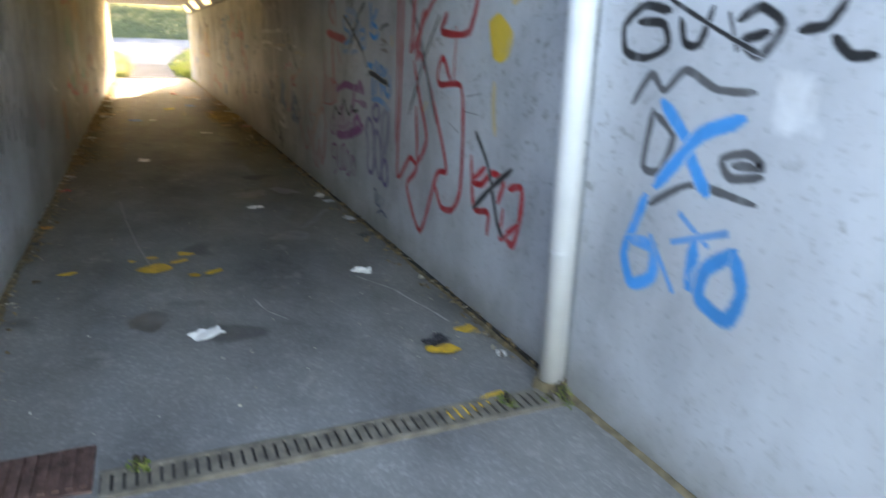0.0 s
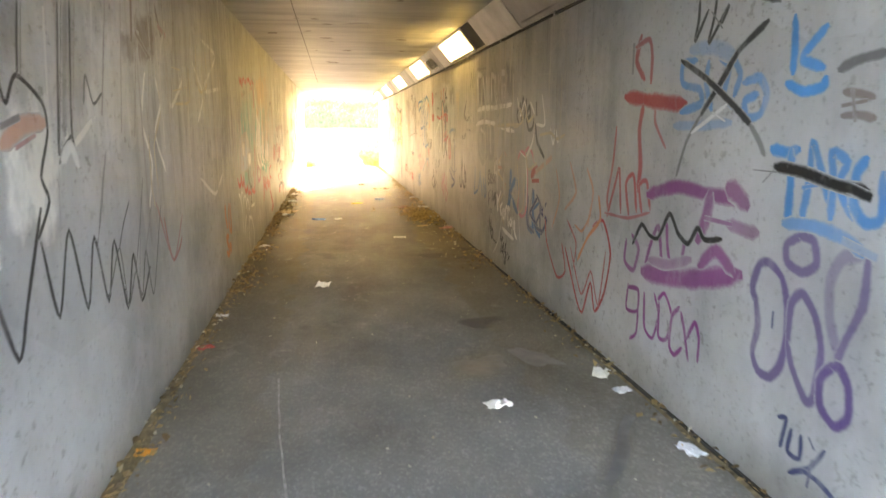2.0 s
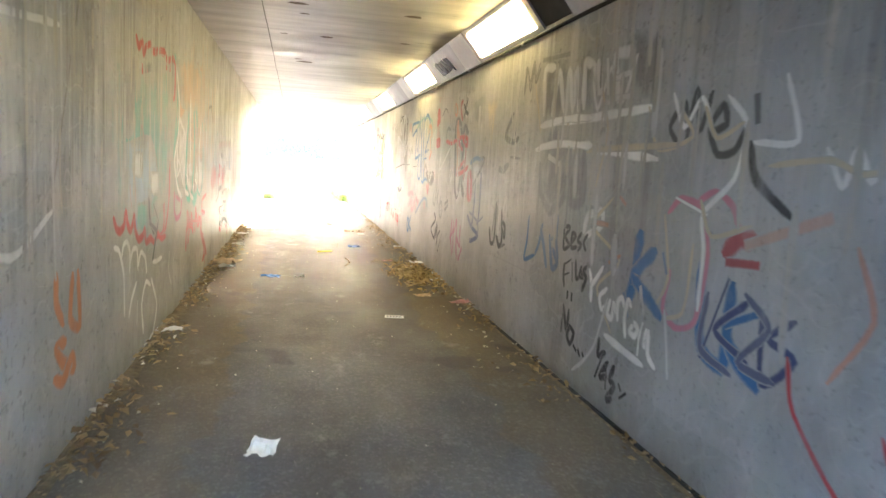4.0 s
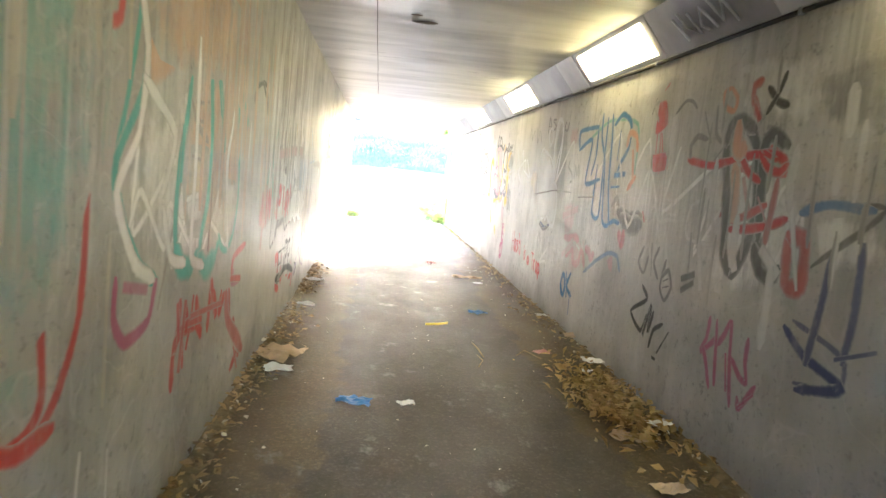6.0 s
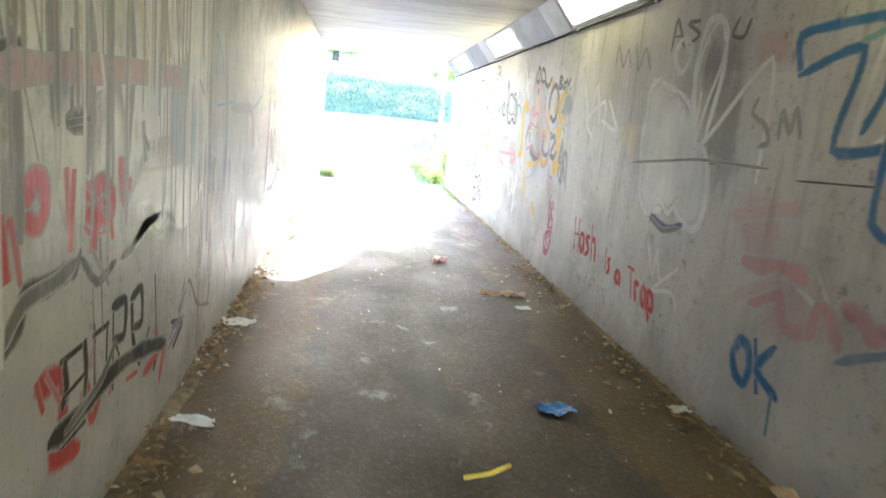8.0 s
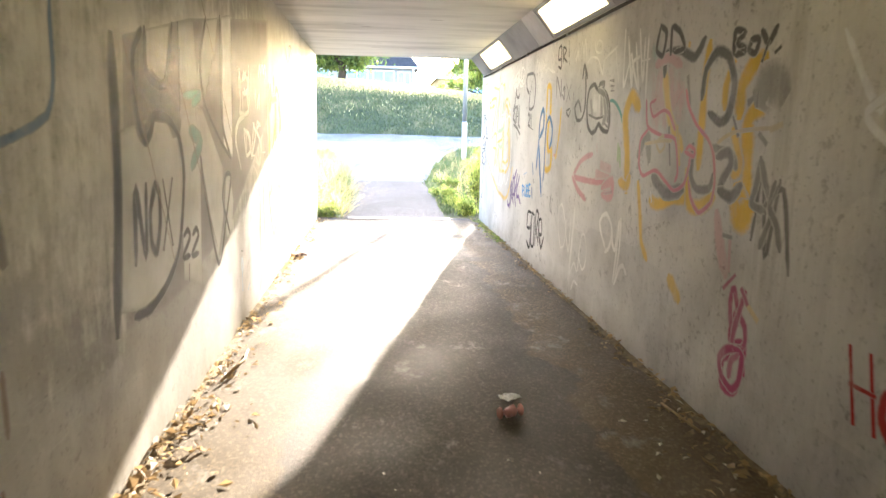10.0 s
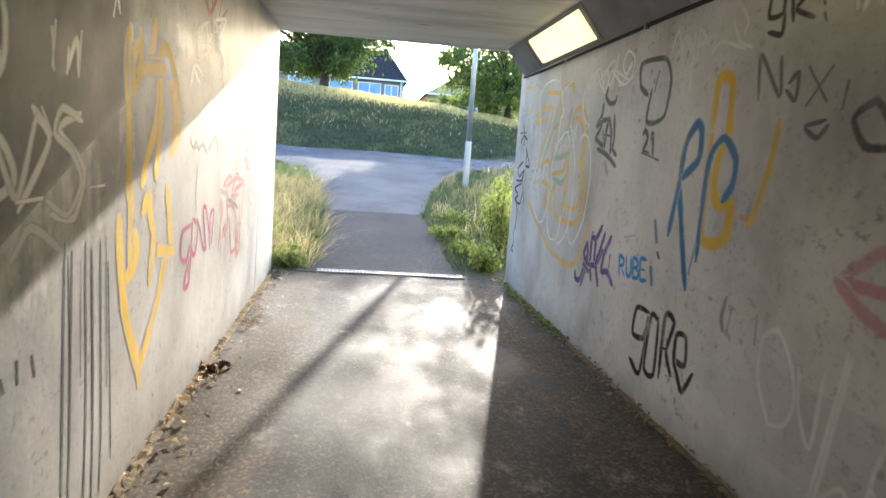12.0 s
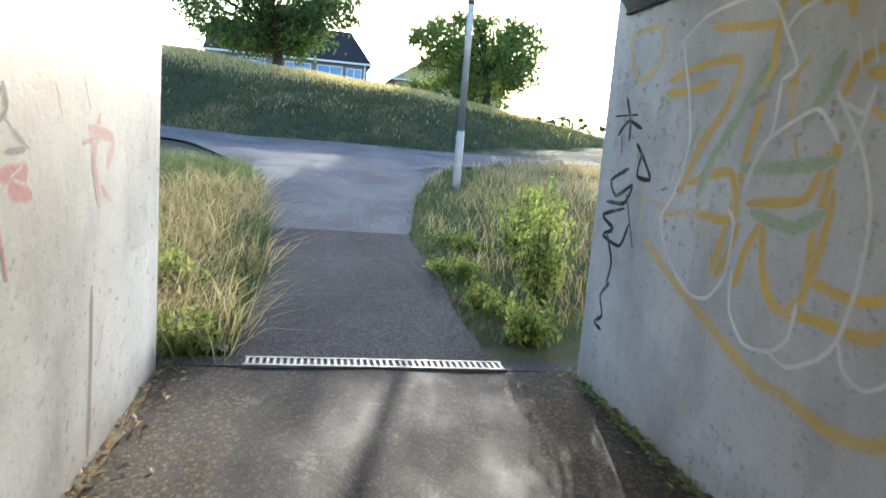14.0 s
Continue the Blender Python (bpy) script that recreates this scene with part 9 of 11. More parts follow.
stroke("L", "yellow", 0.045, 0.8, (20.82, 0.99), (20.88, 1.03), (20.93, 0.91))
stroke("L", "yellow", 0.045, 0.8, (20.55, 0.98), (20.56, 0.87), (20.58, 0.76), (20.63, 0.61), (20.72, 0.46), (20.78, 0.37))
stroke("L", "yellow", 0.045, 0.8, (21.13, 0.75), (21.03, 0.60), (20.92, 0.49), (20.82, 0.40), (20.78, 0.37))
stroke("L", "yellow", 0.08, 0.7, (20.65, 1.56), (20.66, 1.46))
stroke("L", "yellow", 0.09, 0.75, (20.86, 1.53), (21.05, 1.55))
stroke("L", "yellow", 0.08, 0.7, (21.05, 0.80), (21.24, 0.77))
stroke("L", "yellow", 0.07, 0.8, (20.76, 0.41), (20.78, 0.33))
piece("dark magenta looping name on the sunlit wall")
stroke("L", "magenta", 0.02, 0.8, (21.59, 0.85), (21.42, 0.83), (21.40, 0.71), (21.50, 0.68), (21.59, 0.74), (21.56, 0.56), (21.47, 0.55), (21.49, 0.60), (21.56, 0.68))
stroke("L", "magenta", 0.02, 0.8, (21.61, 0.87), (21.61, 0.71), (21.68, 0.69), (21.74, 0.82), (21.64, 0.87))
stroke("L", "magenta", 0.02, 0.8, (21.71, 0.86), (21.79, 0.79), (21.87, 0.69), (21.93, 0.69), (21.85, 0.90), (21.92, 0.90), (22.02, 0.75))
stroke("L", "magenta", 0.02, 0.8, (22.03, 0.67), (22.03, 0.85), (22.12, 0.87), (22.08, 0.69))
stroke("L", "red", 0.022, 0.5, (22.31, 0.87), (22.36, 0.57))
stroke("L", "red", 0.022, 0.5, (22.49, 0.91), (22.55, 0.75), (22.45, 0.68))
stroke("L", "red", 0.022, 0.5, (22.75, 1.01), (22.68, 0.92), (22.90, 0.91))
stroke("L", "red", 0.022, 0.5, (22.85, 0.70), (22.85, 0.47))
stroke("L", "red", 0.022, 0.5, (22.98, 0.82), (23.06, 0.46))
stroke("L", "red", 0.022, 0.5, (22.49, 0.99), (22.83, 1.03), (23.14, 0.99))
stroke("L", "red", 0.022, 0.5, (23.14, 1.01), (23.18, 0.87))
stroke("L", "grey", 0.012, 0.6, (21.53, 1.28), (21.59, 1.23), (21.66, 1.26), (21.71, 1.22), (21.81, 1.25), (21.91, 1.20))
stroke("L", "grey", 0.008, 0.5, (21.71, 1.17), (21.67, 0.99), (21.69, 0.90))
stroke("L", "dirtywhite", 0.016, 0.75, (21.73, 1.83), (21.65, 1.77), (21.73, 1.78), (21.68, 1.73), (21.64, 1.69), (21.79, 1.69))
stroke("L", "dirtywhite", 0.016, 0.75, (21.83, 1.86), (21.87, 1.77), (21.85, 1.69))
stroke("L", "dirtywhite", 0.016, 0.75, (22.00, 1.91), (22.02, 1.75), (22.13, 1.71))
stroke("L", "dirtywhite", 0.016, 0.75, (21.91, 1.82), (22.09, 1.87))
stroke("L", "dirtywhite", 0.016, 0.75, (21.51, 1.51), (21.57, 1.62), (21.64, 1.58), (21.72, 1.55))
piece("pale scrawled names over dark grey wall")
stroke("L", "dirtywhite", 0.016, 0.7, (19.43, 1.67), (19.50, 1.63), (19.52, 1.52), (19.48, 1.41), (19.57, 1.38), (19.77, 1.40), (19.80, 1.52), (19.76, 1.63))
stroke("L", "dirtywhite", 0.016, 0.7, (19.60, 1.60), (19.64, 1.66), (19.68, 1.62), (19.73, 1.68))
stroke("L", "dirtywhite", 0.016, 0.7, (19.57, 1.42), (19.58, 1.52), (19.64, 1.51))
stroke("L", "dirtywhite", 0.016, 0.7, (19.76, 1.54), (19.68, 1.52), (19.64, 1.55))
stroke("L", "dirtywhite", 0.016, 0.7, (19.59, 1.29), (19.67, 1.24), (19.65, 1.11))
stroke("L", "dirtywhite", 0.016, 0.7, (19.61, 1.28), (19.74, 1.24), (19.84, 1.11), (19.95, 1.32))
stroke("L", "dirtywhite", 0.016, 0.7, (19.98, 1.33), (20.03, 1.27))
stroke("L", "dirtywhite", 0.016, 0.7, (20.23, 1.31), (20.10, 1.34), (20.05, 1.27), (20.16, 1.22), (20.23, 1.13), (20.13, 1.04), (20.00, 1.09))
stroke("L", "dirtywhite", 0.016, 0.7, (19.32, 1.26), (19.35, 1.30), (19.46, 1.35), (19.65, 1.38))
stroke("L", "dirtywhite", 0.016, 0.7, (19.31, 1.20), (19.38, 1.13), (19.46, 1.03))
stroke("L", "dirtywhite", 0.016, 0.7, (20.19, 1.67), (20.26, 1.76), (20.30, 1.69), (20.37, 1.77), (20.45, 1.71))
stroke("L", "dirtywhite", 0.016, 0.7, (20.53, 1.76), (20.49, 1.66))
stroke("L", "dirtywhite", 0.016, 0.7, (20.04, 1.45), (20.06, 1.56))
stroke("L", "dirtywhite", 0.016, 0.7, (20.13, 1.44), (20.14, 1.50))
stroke("L", "dirtywhite", 0.016, 0.7, (20.23, 1.56), (20.21, 1.44))
stroke("L", "dirtywhite", 0.016, 0.9, (19.84, 1.10), (19.97, 1.10))
stroke("L", "dirtywhite", 0.016, 0.9, (20.30, 1.11), (20.41, 1.11))
stroke("L", "grey", 0.008, 0.8, (20.11, 0.96), (20.09, 0.51), (20.07, 0.05))
stroke("L", "grey", 0.008, 0.8, (20.16, 0.93), (20.14, 0.45), (20.12, 0.08))
stroke("L", "grey", 0.008, 0.8, (20.26, 0.94), (20.26, 0.41), (20.23, 0.03))
stroke("L", "grey", 0.008, 0.8, (20.31, 0.91), (20.32, 0.45), (20.30, 0.05))
stroke("L", "grey", 0.008, 0.8, (20.38, 0.93), (20.39, 0.33), (20.37, 0.07))
stroke("L", "grey", 0.008, 0.8, (20.43, 0.94), (20.44, 0.42))
stroke("L", "blueish", 0.02, 0.7, (19.40, 0.45), (19.38, 0.40), (19.41, 0.36), (19.44, 0.41), (19.40, 0.45))
stroke("L", "ltblue", 0.02, 0.5, (19.40, 0.35), (19.40, 0.24))
stroke("L", "ltblue", 0.02, 0.4, (19.67, 0.45), (19.65, 0.40))
stroke("L", "ltblue", 0.02, 0.4, (19.60, 0.20), (19.64, 0.22))
stroke("L", "black", 0.014, 0.8, (19.75, 0.68), (19.76, 0.65))
stroke("L", "black", 0.014, 0.8, (19.83, 0.70), (19.83, 0.65))
stroke("L", "black", 0.014, 0.8, (19.91, 0.69), (19.92, 0.64))
stroke("L", "black", 0.014, 0.8, (19.39, 0.50), (19.44, 0.49))
stroke("L", "black", 0.014, 0.8, (19.60, 0.38), (19.61, 0.35))
piece("white line tags along the top of the wall")
stroke("R", "dirtywhite", 0.012, 0.85, (21.50, 1.85), (21.40, 1.96), (21.28, 1.82), (21.27, 1.97), (21.15, 1.86))
stroke("R", "dirtywhite", 0.012, 0.85, (21.12, 1.90), (21.02, 2.01), (20.91, 1.86), (20.81, 1.82))
stroke("R", "dirtywhite", 0.012, 0.85, (21.09, 1.95), (20.99, 2.05), (20.86, 1.94), (20.88, 1.89))
stroke("R", "dirtywhite", 0.012, 0.85, (20.21, 1.86), (20.22, 1.95))
stroke("R", "dirtywhite", 0.012, 0.85, (20.18, 1.85), (20.14, 1.93), (20.10, 1.85))
stroke("R", "dirtywhite", 0.012, 0.85, (20.06, 1.86), (20.04, 1.98), (19.97, 1.84))
stroke("R", "dirtywhite", 0.012, 0.85, (19.98, 1.88), (19.96, 1.99), (19.91, 1.85))
stroke("R", "dirtywhite", 0.012, 0.85, (19.88, 1.81), (19.81, 1.84), (19.69, 1.83), (19.62, 1.80), (19.52, 1.70), (19.51, 1.80))
stroke("R", "dirtywhite", 0.012, 0.85, (19.73, 1.94), (19.69, 1.87), (19.58, 1.85), (19.56, 1.91), (19.65, 1.94), (19.68, 1.91))
stroke("R", "dirtywhite", 0.012, 0.85, (19.49, 1.80), (19.41, 1.82), (19.27, 1.85))
stroke("R", "dirtywhite", 0.012, 0.85, (19.29, 1.85), (19.26, 1.76), (19.20, 1.63))
stroke("R", "dirtywhite", 0.012, 0.85, (22.86, 1.85), (22.64, 1.94), (22.51, 1.76), (22.40, 1.90), (22.09, 1.81), (21.98, 1.88))
piece("charcoal skull face with pointed ears")
stroke("R", "grey", 0.026, 0.85, (19.69, 1.65), (19.80, 1.62), (19.84, 1.51), (19.80, 1.37), (19.70, 1.31), (19.61, 1.33), (19.55, 1.37), (19.46, 1.33), (19.36, 1.32), (19.33, 1.38), (19.35, 1.49), (19.42, 1.56), (19.50, 1.60), (19.48, 1.64), (19.57, 1.64), (19.60, 1.60), (19.69, 1.65))
stroke("R", "grey", 0.09, 0.55, (19.53, 1.54), (19.51, 1.47))
stroke("R", "grey", 0.07, 0.45, (19.74, 1.51), (19.71, 1.45))
stroke("R", "grey", 0.03, 0.7, (19.60, 1.60), (19.48, 1.57), (19.39, 1.50), (19.37, 1.39))
stroke("R", "grey", 0.014, 0.8, (19.78, 1.44), (19.61, 1.41), (19.46, 1.42), (19.41, 1.43))
stroke("R", "grey", 0.04, 0.5, (19.46, 1.53), (19.41, 1.43), (19.46, 1.38))
stroke("R", "black", 0.03, 0.6, (19.42, 1.37), (19.36, 1.35))
stroke("R", "dirtywhite", 0.05, 0.5, (19.56, 1.54), (19.55, 1.47))
stroke("R", "grey", 0.022, 0.85, (19.94, 1.80), (19.89, 1.65), (19.89, 1.49), (19.96, 1.41), (20.08, 1.41), (20.15, 1.50), (20.06, 1.55), (19.98, 1.47))
stroke("R", "grey", 0.03, 0.85, (19.98, 1.72), (19.95, 1.80), (19.87, 1.71))
stroke("R", "black", 0.016, 0.9, (20.71, 2.01), (20.71, 1.92), (20.62, 1.92), (20.63, 2.02), (20.71, 2.01))
stroke("R", "black", 0.016, 0.9, (20.61, 1.92), (20.61, 1.84), (20.70, 1.86))
stroke("R", "black", 0.016, 0.9, (20.55, 1.88), (20.57, 2.00), (20.47, 1.97), (20.54, 1.92), (20.43, 1.87))
stroke("R", "black", 0.016, 0.9, (20.41, 2.03), (20.38, 1.91))
stroke("R", "black", 0.016, 0.9, (20.37, 1.87), (20.36, 1.85))
stroke("R", "grey", 0.016, 0.75, (20.71, 1.60), (20.73, 1.78), (20.57, 1.60), (20.59, 1.75))
stroke("R", "grey", 0.016, 0.75, (20.52, 1.65), (20.47, 1.68), (20.47, 1.58), (20.53, 1.62))
stroke("R", "grey", 0.016, 0.75, (20.41, 1.69), (20.30, 1.57))
stroke("R", "grey", 0.016, 0.75, (20.29, 1.68), (20.40, 1.56))
stroke("R", "grey", 0.016, 0.75, (20.29, 1.50), (20.39, 1.48), (20.32, 1.44), (20.27, 1.48))
stroke("R", "grey", 0.016, 0.75, (20.20, 1.62), (20.21, 1.54))
stroke("R", "grey", 0.016, 0.5, (19.34, 1.65), (19.29, 1.65))
stroke("R", "grey", 0.016, 0.5, (19.34, 1.61), (19.28, 1.61))
stroke("R", "grey", 0.016, 0.5, (19.33, 1.58), (19.28, 1.58))
piece("faded pink arrow across the grey wall")
stroke("R", "pink", 0.03, 0.6, (20.11, 0.97), (19.94, 1.09), (19.78, 1.14), (19.65, 1.16))
stroke("R", "pink", 0.034, 0.75, (20.11, 0.97), (19.87, 0.97), (19.63, 0.97), (19.36, 0.99))
stroke("R", "pink", 0.034, 0.7, (20.11, 0.97), (19.97, 0.89), (19.76, 0.83))
stroke("R", "pink", 0.1, 0.4, (19.50, 1.03), (19.32, 1.04))
stroke("R", "pink", 0.05, 0.6, (19.39, 0.95), (19.21, 1.00), (19.21, 0.91), (19.38, 0.90))
stroke("R", "magenta", 0.03, 0.4, (19.36, 0.91), (19.21, 0.93))
stroke("R", "pink", 0.1, 0.3, (19.41, 1.09), (19.30, 1.08))
stroke("R", "pink", 0.012, 0.5, (19.56, 1.23), (19.55, 1.18))
piece("white looping names low on the wall")
stroke("R", "dirtywhite", 0.014, 0.8, (20.36, 0.37), (20.46, 0.52), (20.46, 0.68), (20.37, 0.73), (20.27, 0.62), (20.23, 0.50), (20.27, 0.40), (20.36, 0.37))
stroke("R", "dirtywhite", 0.014, 0.8, (20.23, 0.63), (20.20, 0.48), (20.12, 0.38), (20.10, 0.66))
stroke("R", "dirtywhite", 0.014, 0.8, (20.01, 0.75), (20.03, 0.58), (20.10, 0.16))
stroke("R", "dirtywhite", 0.014, 0.8, (19.99, 0.74), (20.03, 0.45), (20.07, 0.17))
stroke("R", "dirtywhite", 0.014, 0.8, (19.89, 0.63), (19.88, 0.62))
stroke("R", "dirtywhite", 0.014, 0.8, (20.07, 0.18), (20.01, 0.27), (19.95, 0.32), (19.86, 0.27), (19.83, 0.44), (19.79, 0.56), (19.72, 0.57), (19.66, 0.47), (19.68, 0.35), (19.75, 0.31), (19.84, 0.39))
stroke("R", "dirtywhite", 0.014, 0.8, (20.00, 0.10), (19.94, 0.18), (19.84, 0.17))
stroke("R", "dirtywhite", 0.022, 0.95, (19.27, 0.56), (19.36, 0.64), (19.40, 0.71), (19.35, 0.76), (19.27, 0.78), (19.17, 0.72), (19.16, 0.63), (19.20, 0.56), (19.26, 0.53))
stroke("R", "dirtywhite", 0.022, 0.95, (19.16, 0.71), (19.13, 0.61), (19.08, 0.57), (19.06, 0.63), (19.03, 0.76))
stroke("R", "dirtywhite", 0.022, 0.95, (19.03, 0.76), (19.04, 0.60), (19.08, 0.37))
stroke("R", "dirtywhite", 0.022, 0.95, (19.00, 0.78), (19.00, 0.58), (19.05, 0.36))
stroke("R", "dirtywhite", 0.022, 0.95, (18.88, 0.70), (18.88, 0.69))
stroke("R", "dirtywhite", 0.022, 0.95, (19.05, 0.36), (18.98, 0.47), (18.92, 0.50), (18.86, 0.46))
piece("faded charcoal block letters with white bars across")
patch("R", "shade", 0.3, 0.68, (9.48, 1.93), (9.18, 1.93), (9.04, 1.83), (8.99, 1.54), (9.41, 1.54))
patch("R", "shade", 0.3, 0.68, (9.45, 1.47), (8.98, 1.48), (8.94, 1.21), (9.00, 1.01), (9.19, 0.96), (9.40, 1.08))
patch("R", "shade", 0.3, 0.68, (8.93, 1.33), (8.74, 1.34), (8.70, 1.08), (8.88, 1.05))
patch("R", "shade", 0.3, 0.68, (8.91, 1.84), (8.75, 1.89), (8.69, 1.53), (8.86, 1.53))
stroke("R", "grey", 0.05, 0.4, (9.48, 1.92), (9.08, 1.90))
stroke("R", "grey", 0.05, 0.4, (9.18, 0.96), (9.36, 1.07), (9.41, 1.24))
stroke("R", "grey", 0.05, 0.4, (8.95, 1.27), (8.97, 1.08), (9.18, 0.96))
stroke("R", "grey", 0.05, 0.4, (8.93, 1.33), (8.88, 1.05), (8.71, 1.07), (8.74, 1.33))
stroke("R", "dirtywhite", 0.04, 0.55, (9.42, 1.58), (9.45, 1.85), (9.29, 1.85))
stroke("R", "dirtywhite", 0.04, 0.55, (9.27, 1.57), (9.20, 1.81), (9.08, 1.56))
stroke("R", "dirtywhite", 0.04, 0.55, (9.05, 1.56), (9.04, 1.81), (8.96, 1.57))
stroke("R", "dirtywhite", 0.04, 0.55, (8.80, 1.58), (8.83, 1.81), (8.73, 1.80))
stroke("R", "dirtywhite", 0.03, 0.85, (9.45, 1.50), (9.10, 1.52), (8.89, 1.52), (8.69, 1.51))
stroke("R", "dirtywhite", 0.03, 0.85, (9.47, 1.36), (9.14, 1.38), (8.86, 1.37), (8.66, 1.36))
stroke("R", "dirtywhite", 0.05, 0.35, (9.26, 1.30), (9.10, 1.26))
stroke("R", "grey", 0.014, 0.6, (9.82, 1.76), (9.82, 1.92), (9.73, 1.80))
stroke("R", "grey", 0.014, 0.6, (9.73, 1.78), (9.67, 1.94), (9.61, 1.83), (9.56, 1.91))
piece("white filled bubble hand outlined in grey")
patch("R", "shade", 0.2, 0.6, (15.13, 1.84), (15.23, 1.74), (15.23, 1.57), (15.15, 1.49), (15.05, 1.62), (15.05, 1.75))
patch("R", "white", 0.2, 0.78, (15.72, 1.62), (15.85, 1.55), (15.80, 1.23), (15.78, 0.96), (15.63, 0.86), (15.53, 0.91), (15.39, 0.91), (15.24, 0.98), (15.10, 0.87), (15.01, 0.94), (15.02, 1.10), (15.09, 1.23), (15.15, 1.21), (15.29, 1.43), (15.47, 1.54), (15.57, 1.52))
stroke("R", "white", 0.022, 0.9, (15.72, 1.63), (15.85, 1.55), (15.80, 1.23), (15.78, 0.96), (15.63, 0.85), (15.51, 0.96), (15.37, 0.89), (15.26, 0.98), (15.14, 0.86), (15.03, 0.88), (15.00, 1.05), (15.05, 1.21), (15.13, 1.26), (15.20, 1.20))
stroke("R", "white", 0.018, 0.9, (15.22, 1.26), (15.30, 1.49), (15.26, 1.74), (15.14, 1.88), (15.04, 1.81), (15.05, 1.67), (15.14, 1.46), (15.20, 1.26))
stroke("R", "white", 0.016, 0.85, (15.52, 1.68), (15.58, 1.78), (15.48, 1.83), (15.39, 1.77), (15.42, 1.67), (15.51, 1.64))
stroke("R", "grey", 0.022, 0.8, (15.58, 0.84), (15.41, 0.79), (15.22, 0.83))
stroke("R", "grey", 0.01, 0.6, (15.95, 1.13), (15.48, 1.17), (15.11, 1.20), (14.53, 1.20))
piece("faded pink wavy letters")
stroke("R", "pink", 0.05, 0.6, (14.57, 0.80), (14.46, 0.80), (14.26, 0.83), (14.17, 0.81))
stroke("R", "pink", 0.05, 0.6, (14.47, 0.65), (14.30, 0.72), (14.25, 0.62), (14.15, 0.61), (14.10, 0.65))
stroke("R", "pink", 0.05, 0.6, (14.09, 0.63), (14.06, 0.73), (14.00, 0.72), (13.94, 0.64))
stroke("R", "pink", 0.05, 0.6, (13.93, 0.77), (13.84, 0.75), (13.79, 0.71), (13.74, 0.74))
stroke("R", "pink", 0.1, 0.3, (14.67, 0.99), (14.33, 1.06))
stroke("R", "pink", 0.1, 0.25, (14.56, 0.65), (14.35, 0.76))
piece("")


# ---- runs of paint ----
piece("pale and dark paint runs down the wall")
runs("L", "dirtywhite", 50, 12.9, 15.2, 1.35, 2.3, 0.9, 0.022, 0.6, 301)
runs("L", "brown", 36, 12.6, 15.4, 1.5, 2.33, 0.9, 0.014, 0.5, 302)
runs("L", "shade", 30, 13.2, 15.4, 1.2, 2.0, 0.8, 0.016, 0.5, 303)
runs("L", "cream", 30, 14.8, 16.4, 0.45, 1.1, 0.35, 0.014, 0.8, 304)
runs("L", "brown", 36, 14.8, 16.6, 0.4, 1.0, 0.35, 0.012, 0.8, 305)
runs("L", "peach", 26, 11.2, 12.9, 1.3, 2.2, 0.7, 0.03, 0.6, 306)
piece("dark water runs down the deep part of the wall")
runs("L", "brown", 34, 5.6, 10.0, 1.6, 2.34, 1.0, 0.014, 0.25, 307)
runs("L", "dirtywhite", 30, 6.0, 10.0, 1.3, 2.2, 0.7, 0.014, 0.25, 308)
piece("faint runs of paint and damp on the wall")
runs("R", "dirtywhite", 24, 8.0, 12.5, 0.9, 1.8, 0.4, 0.03, 0.4, 309)
runs("R", "shade", 24, 8.5, 13.0, 1.0, 2.0, 0.5, 0.014, 0.5, 310)
piece("")
piece("pale glossy runs of old paint on deep wall")
runs("R", "cream", 40, 6.5, 9.5, 1.1, 2.1, 0.5, 0.018, 0.22, 311)
runs("L", "cream", 36, 7.0, 10.5, 1.0, 2.1, 0.5, 0.018, 0.3, 312)
piece("")


# ---- outside the far mouth ----
def blade_mesh(spots, height, width, lean, seed):
    """Many single blades of grass: bent, tapering strips."""
    rng = random.Random(seed)
    verts, faces = [], []
    for x, y, z in spots:
        h = height * rng.uniform(0.5, 1.25)
        a = rng.uniform(0, math.tau)
        w = width * rng.uniform(0.6, 1.4)
        lx, ly = rng.gauss(0, lean) * h, rng.gauss(0, lean) * h
        dx, dy = math.cos(a) * w, math.sin(a) * w
        i = len(verts)
        verts += [(x - dx, y - dy, z - 0.02), (x + dx, y + dy, z - 0.02), (x + lx * 0.4 - dx * 0.7, y + ly * 0.4 - dy * 0.7, z + h * 0.6), (x + lx * 0.4 + dx * 0.7, y + ly * 0.4 + dy * 0.7, z + h * 0.6), (x + lx, y + ly, z + h * (1 - 0.2 * min(1, abs(lx) + abs(ly))))]
        faces += [(i, i + 1, i + 3, i + 2), (i + 2, i + 3, i + 4)]
    me = bpy.data.meshes.new("grass")
    me.from_pydata(verts, [], faces)
    return me


def grass(label, material, count, xr, yr, height, width, lean, seed, keep):
    rng = random.Random(seed)
    spots = []
    while len(spots) < count:
        x, y = rng.uniform(*xr), rng.uniform(*yr)
        if keep(x, y, rng):
            spots.append((x, y, land(x, y)))
    me = blade_mesh(spots, height, width, lean, seed + 1)
    me.materials.append(material)
    return tagged(new("grass", me), label, "grass", kind="stuff")


def off_path(x, y):
    return x < between(LEFT_EDGE, y) - 0.02 or x > between(RIGHT_EDGE, y) + 0.02


def clump(x, y, s, t):
    return noise.noise((x * s, y * s, 3)) > t


def west_verge(x, y, rng):
    return x < between(LEFT_EDGE, y) + 0.05 * rng.random()


def east_verge(x, y, rng):
    return x > between(RIGHT_EDGE, y) - 0.05 * rng.random()


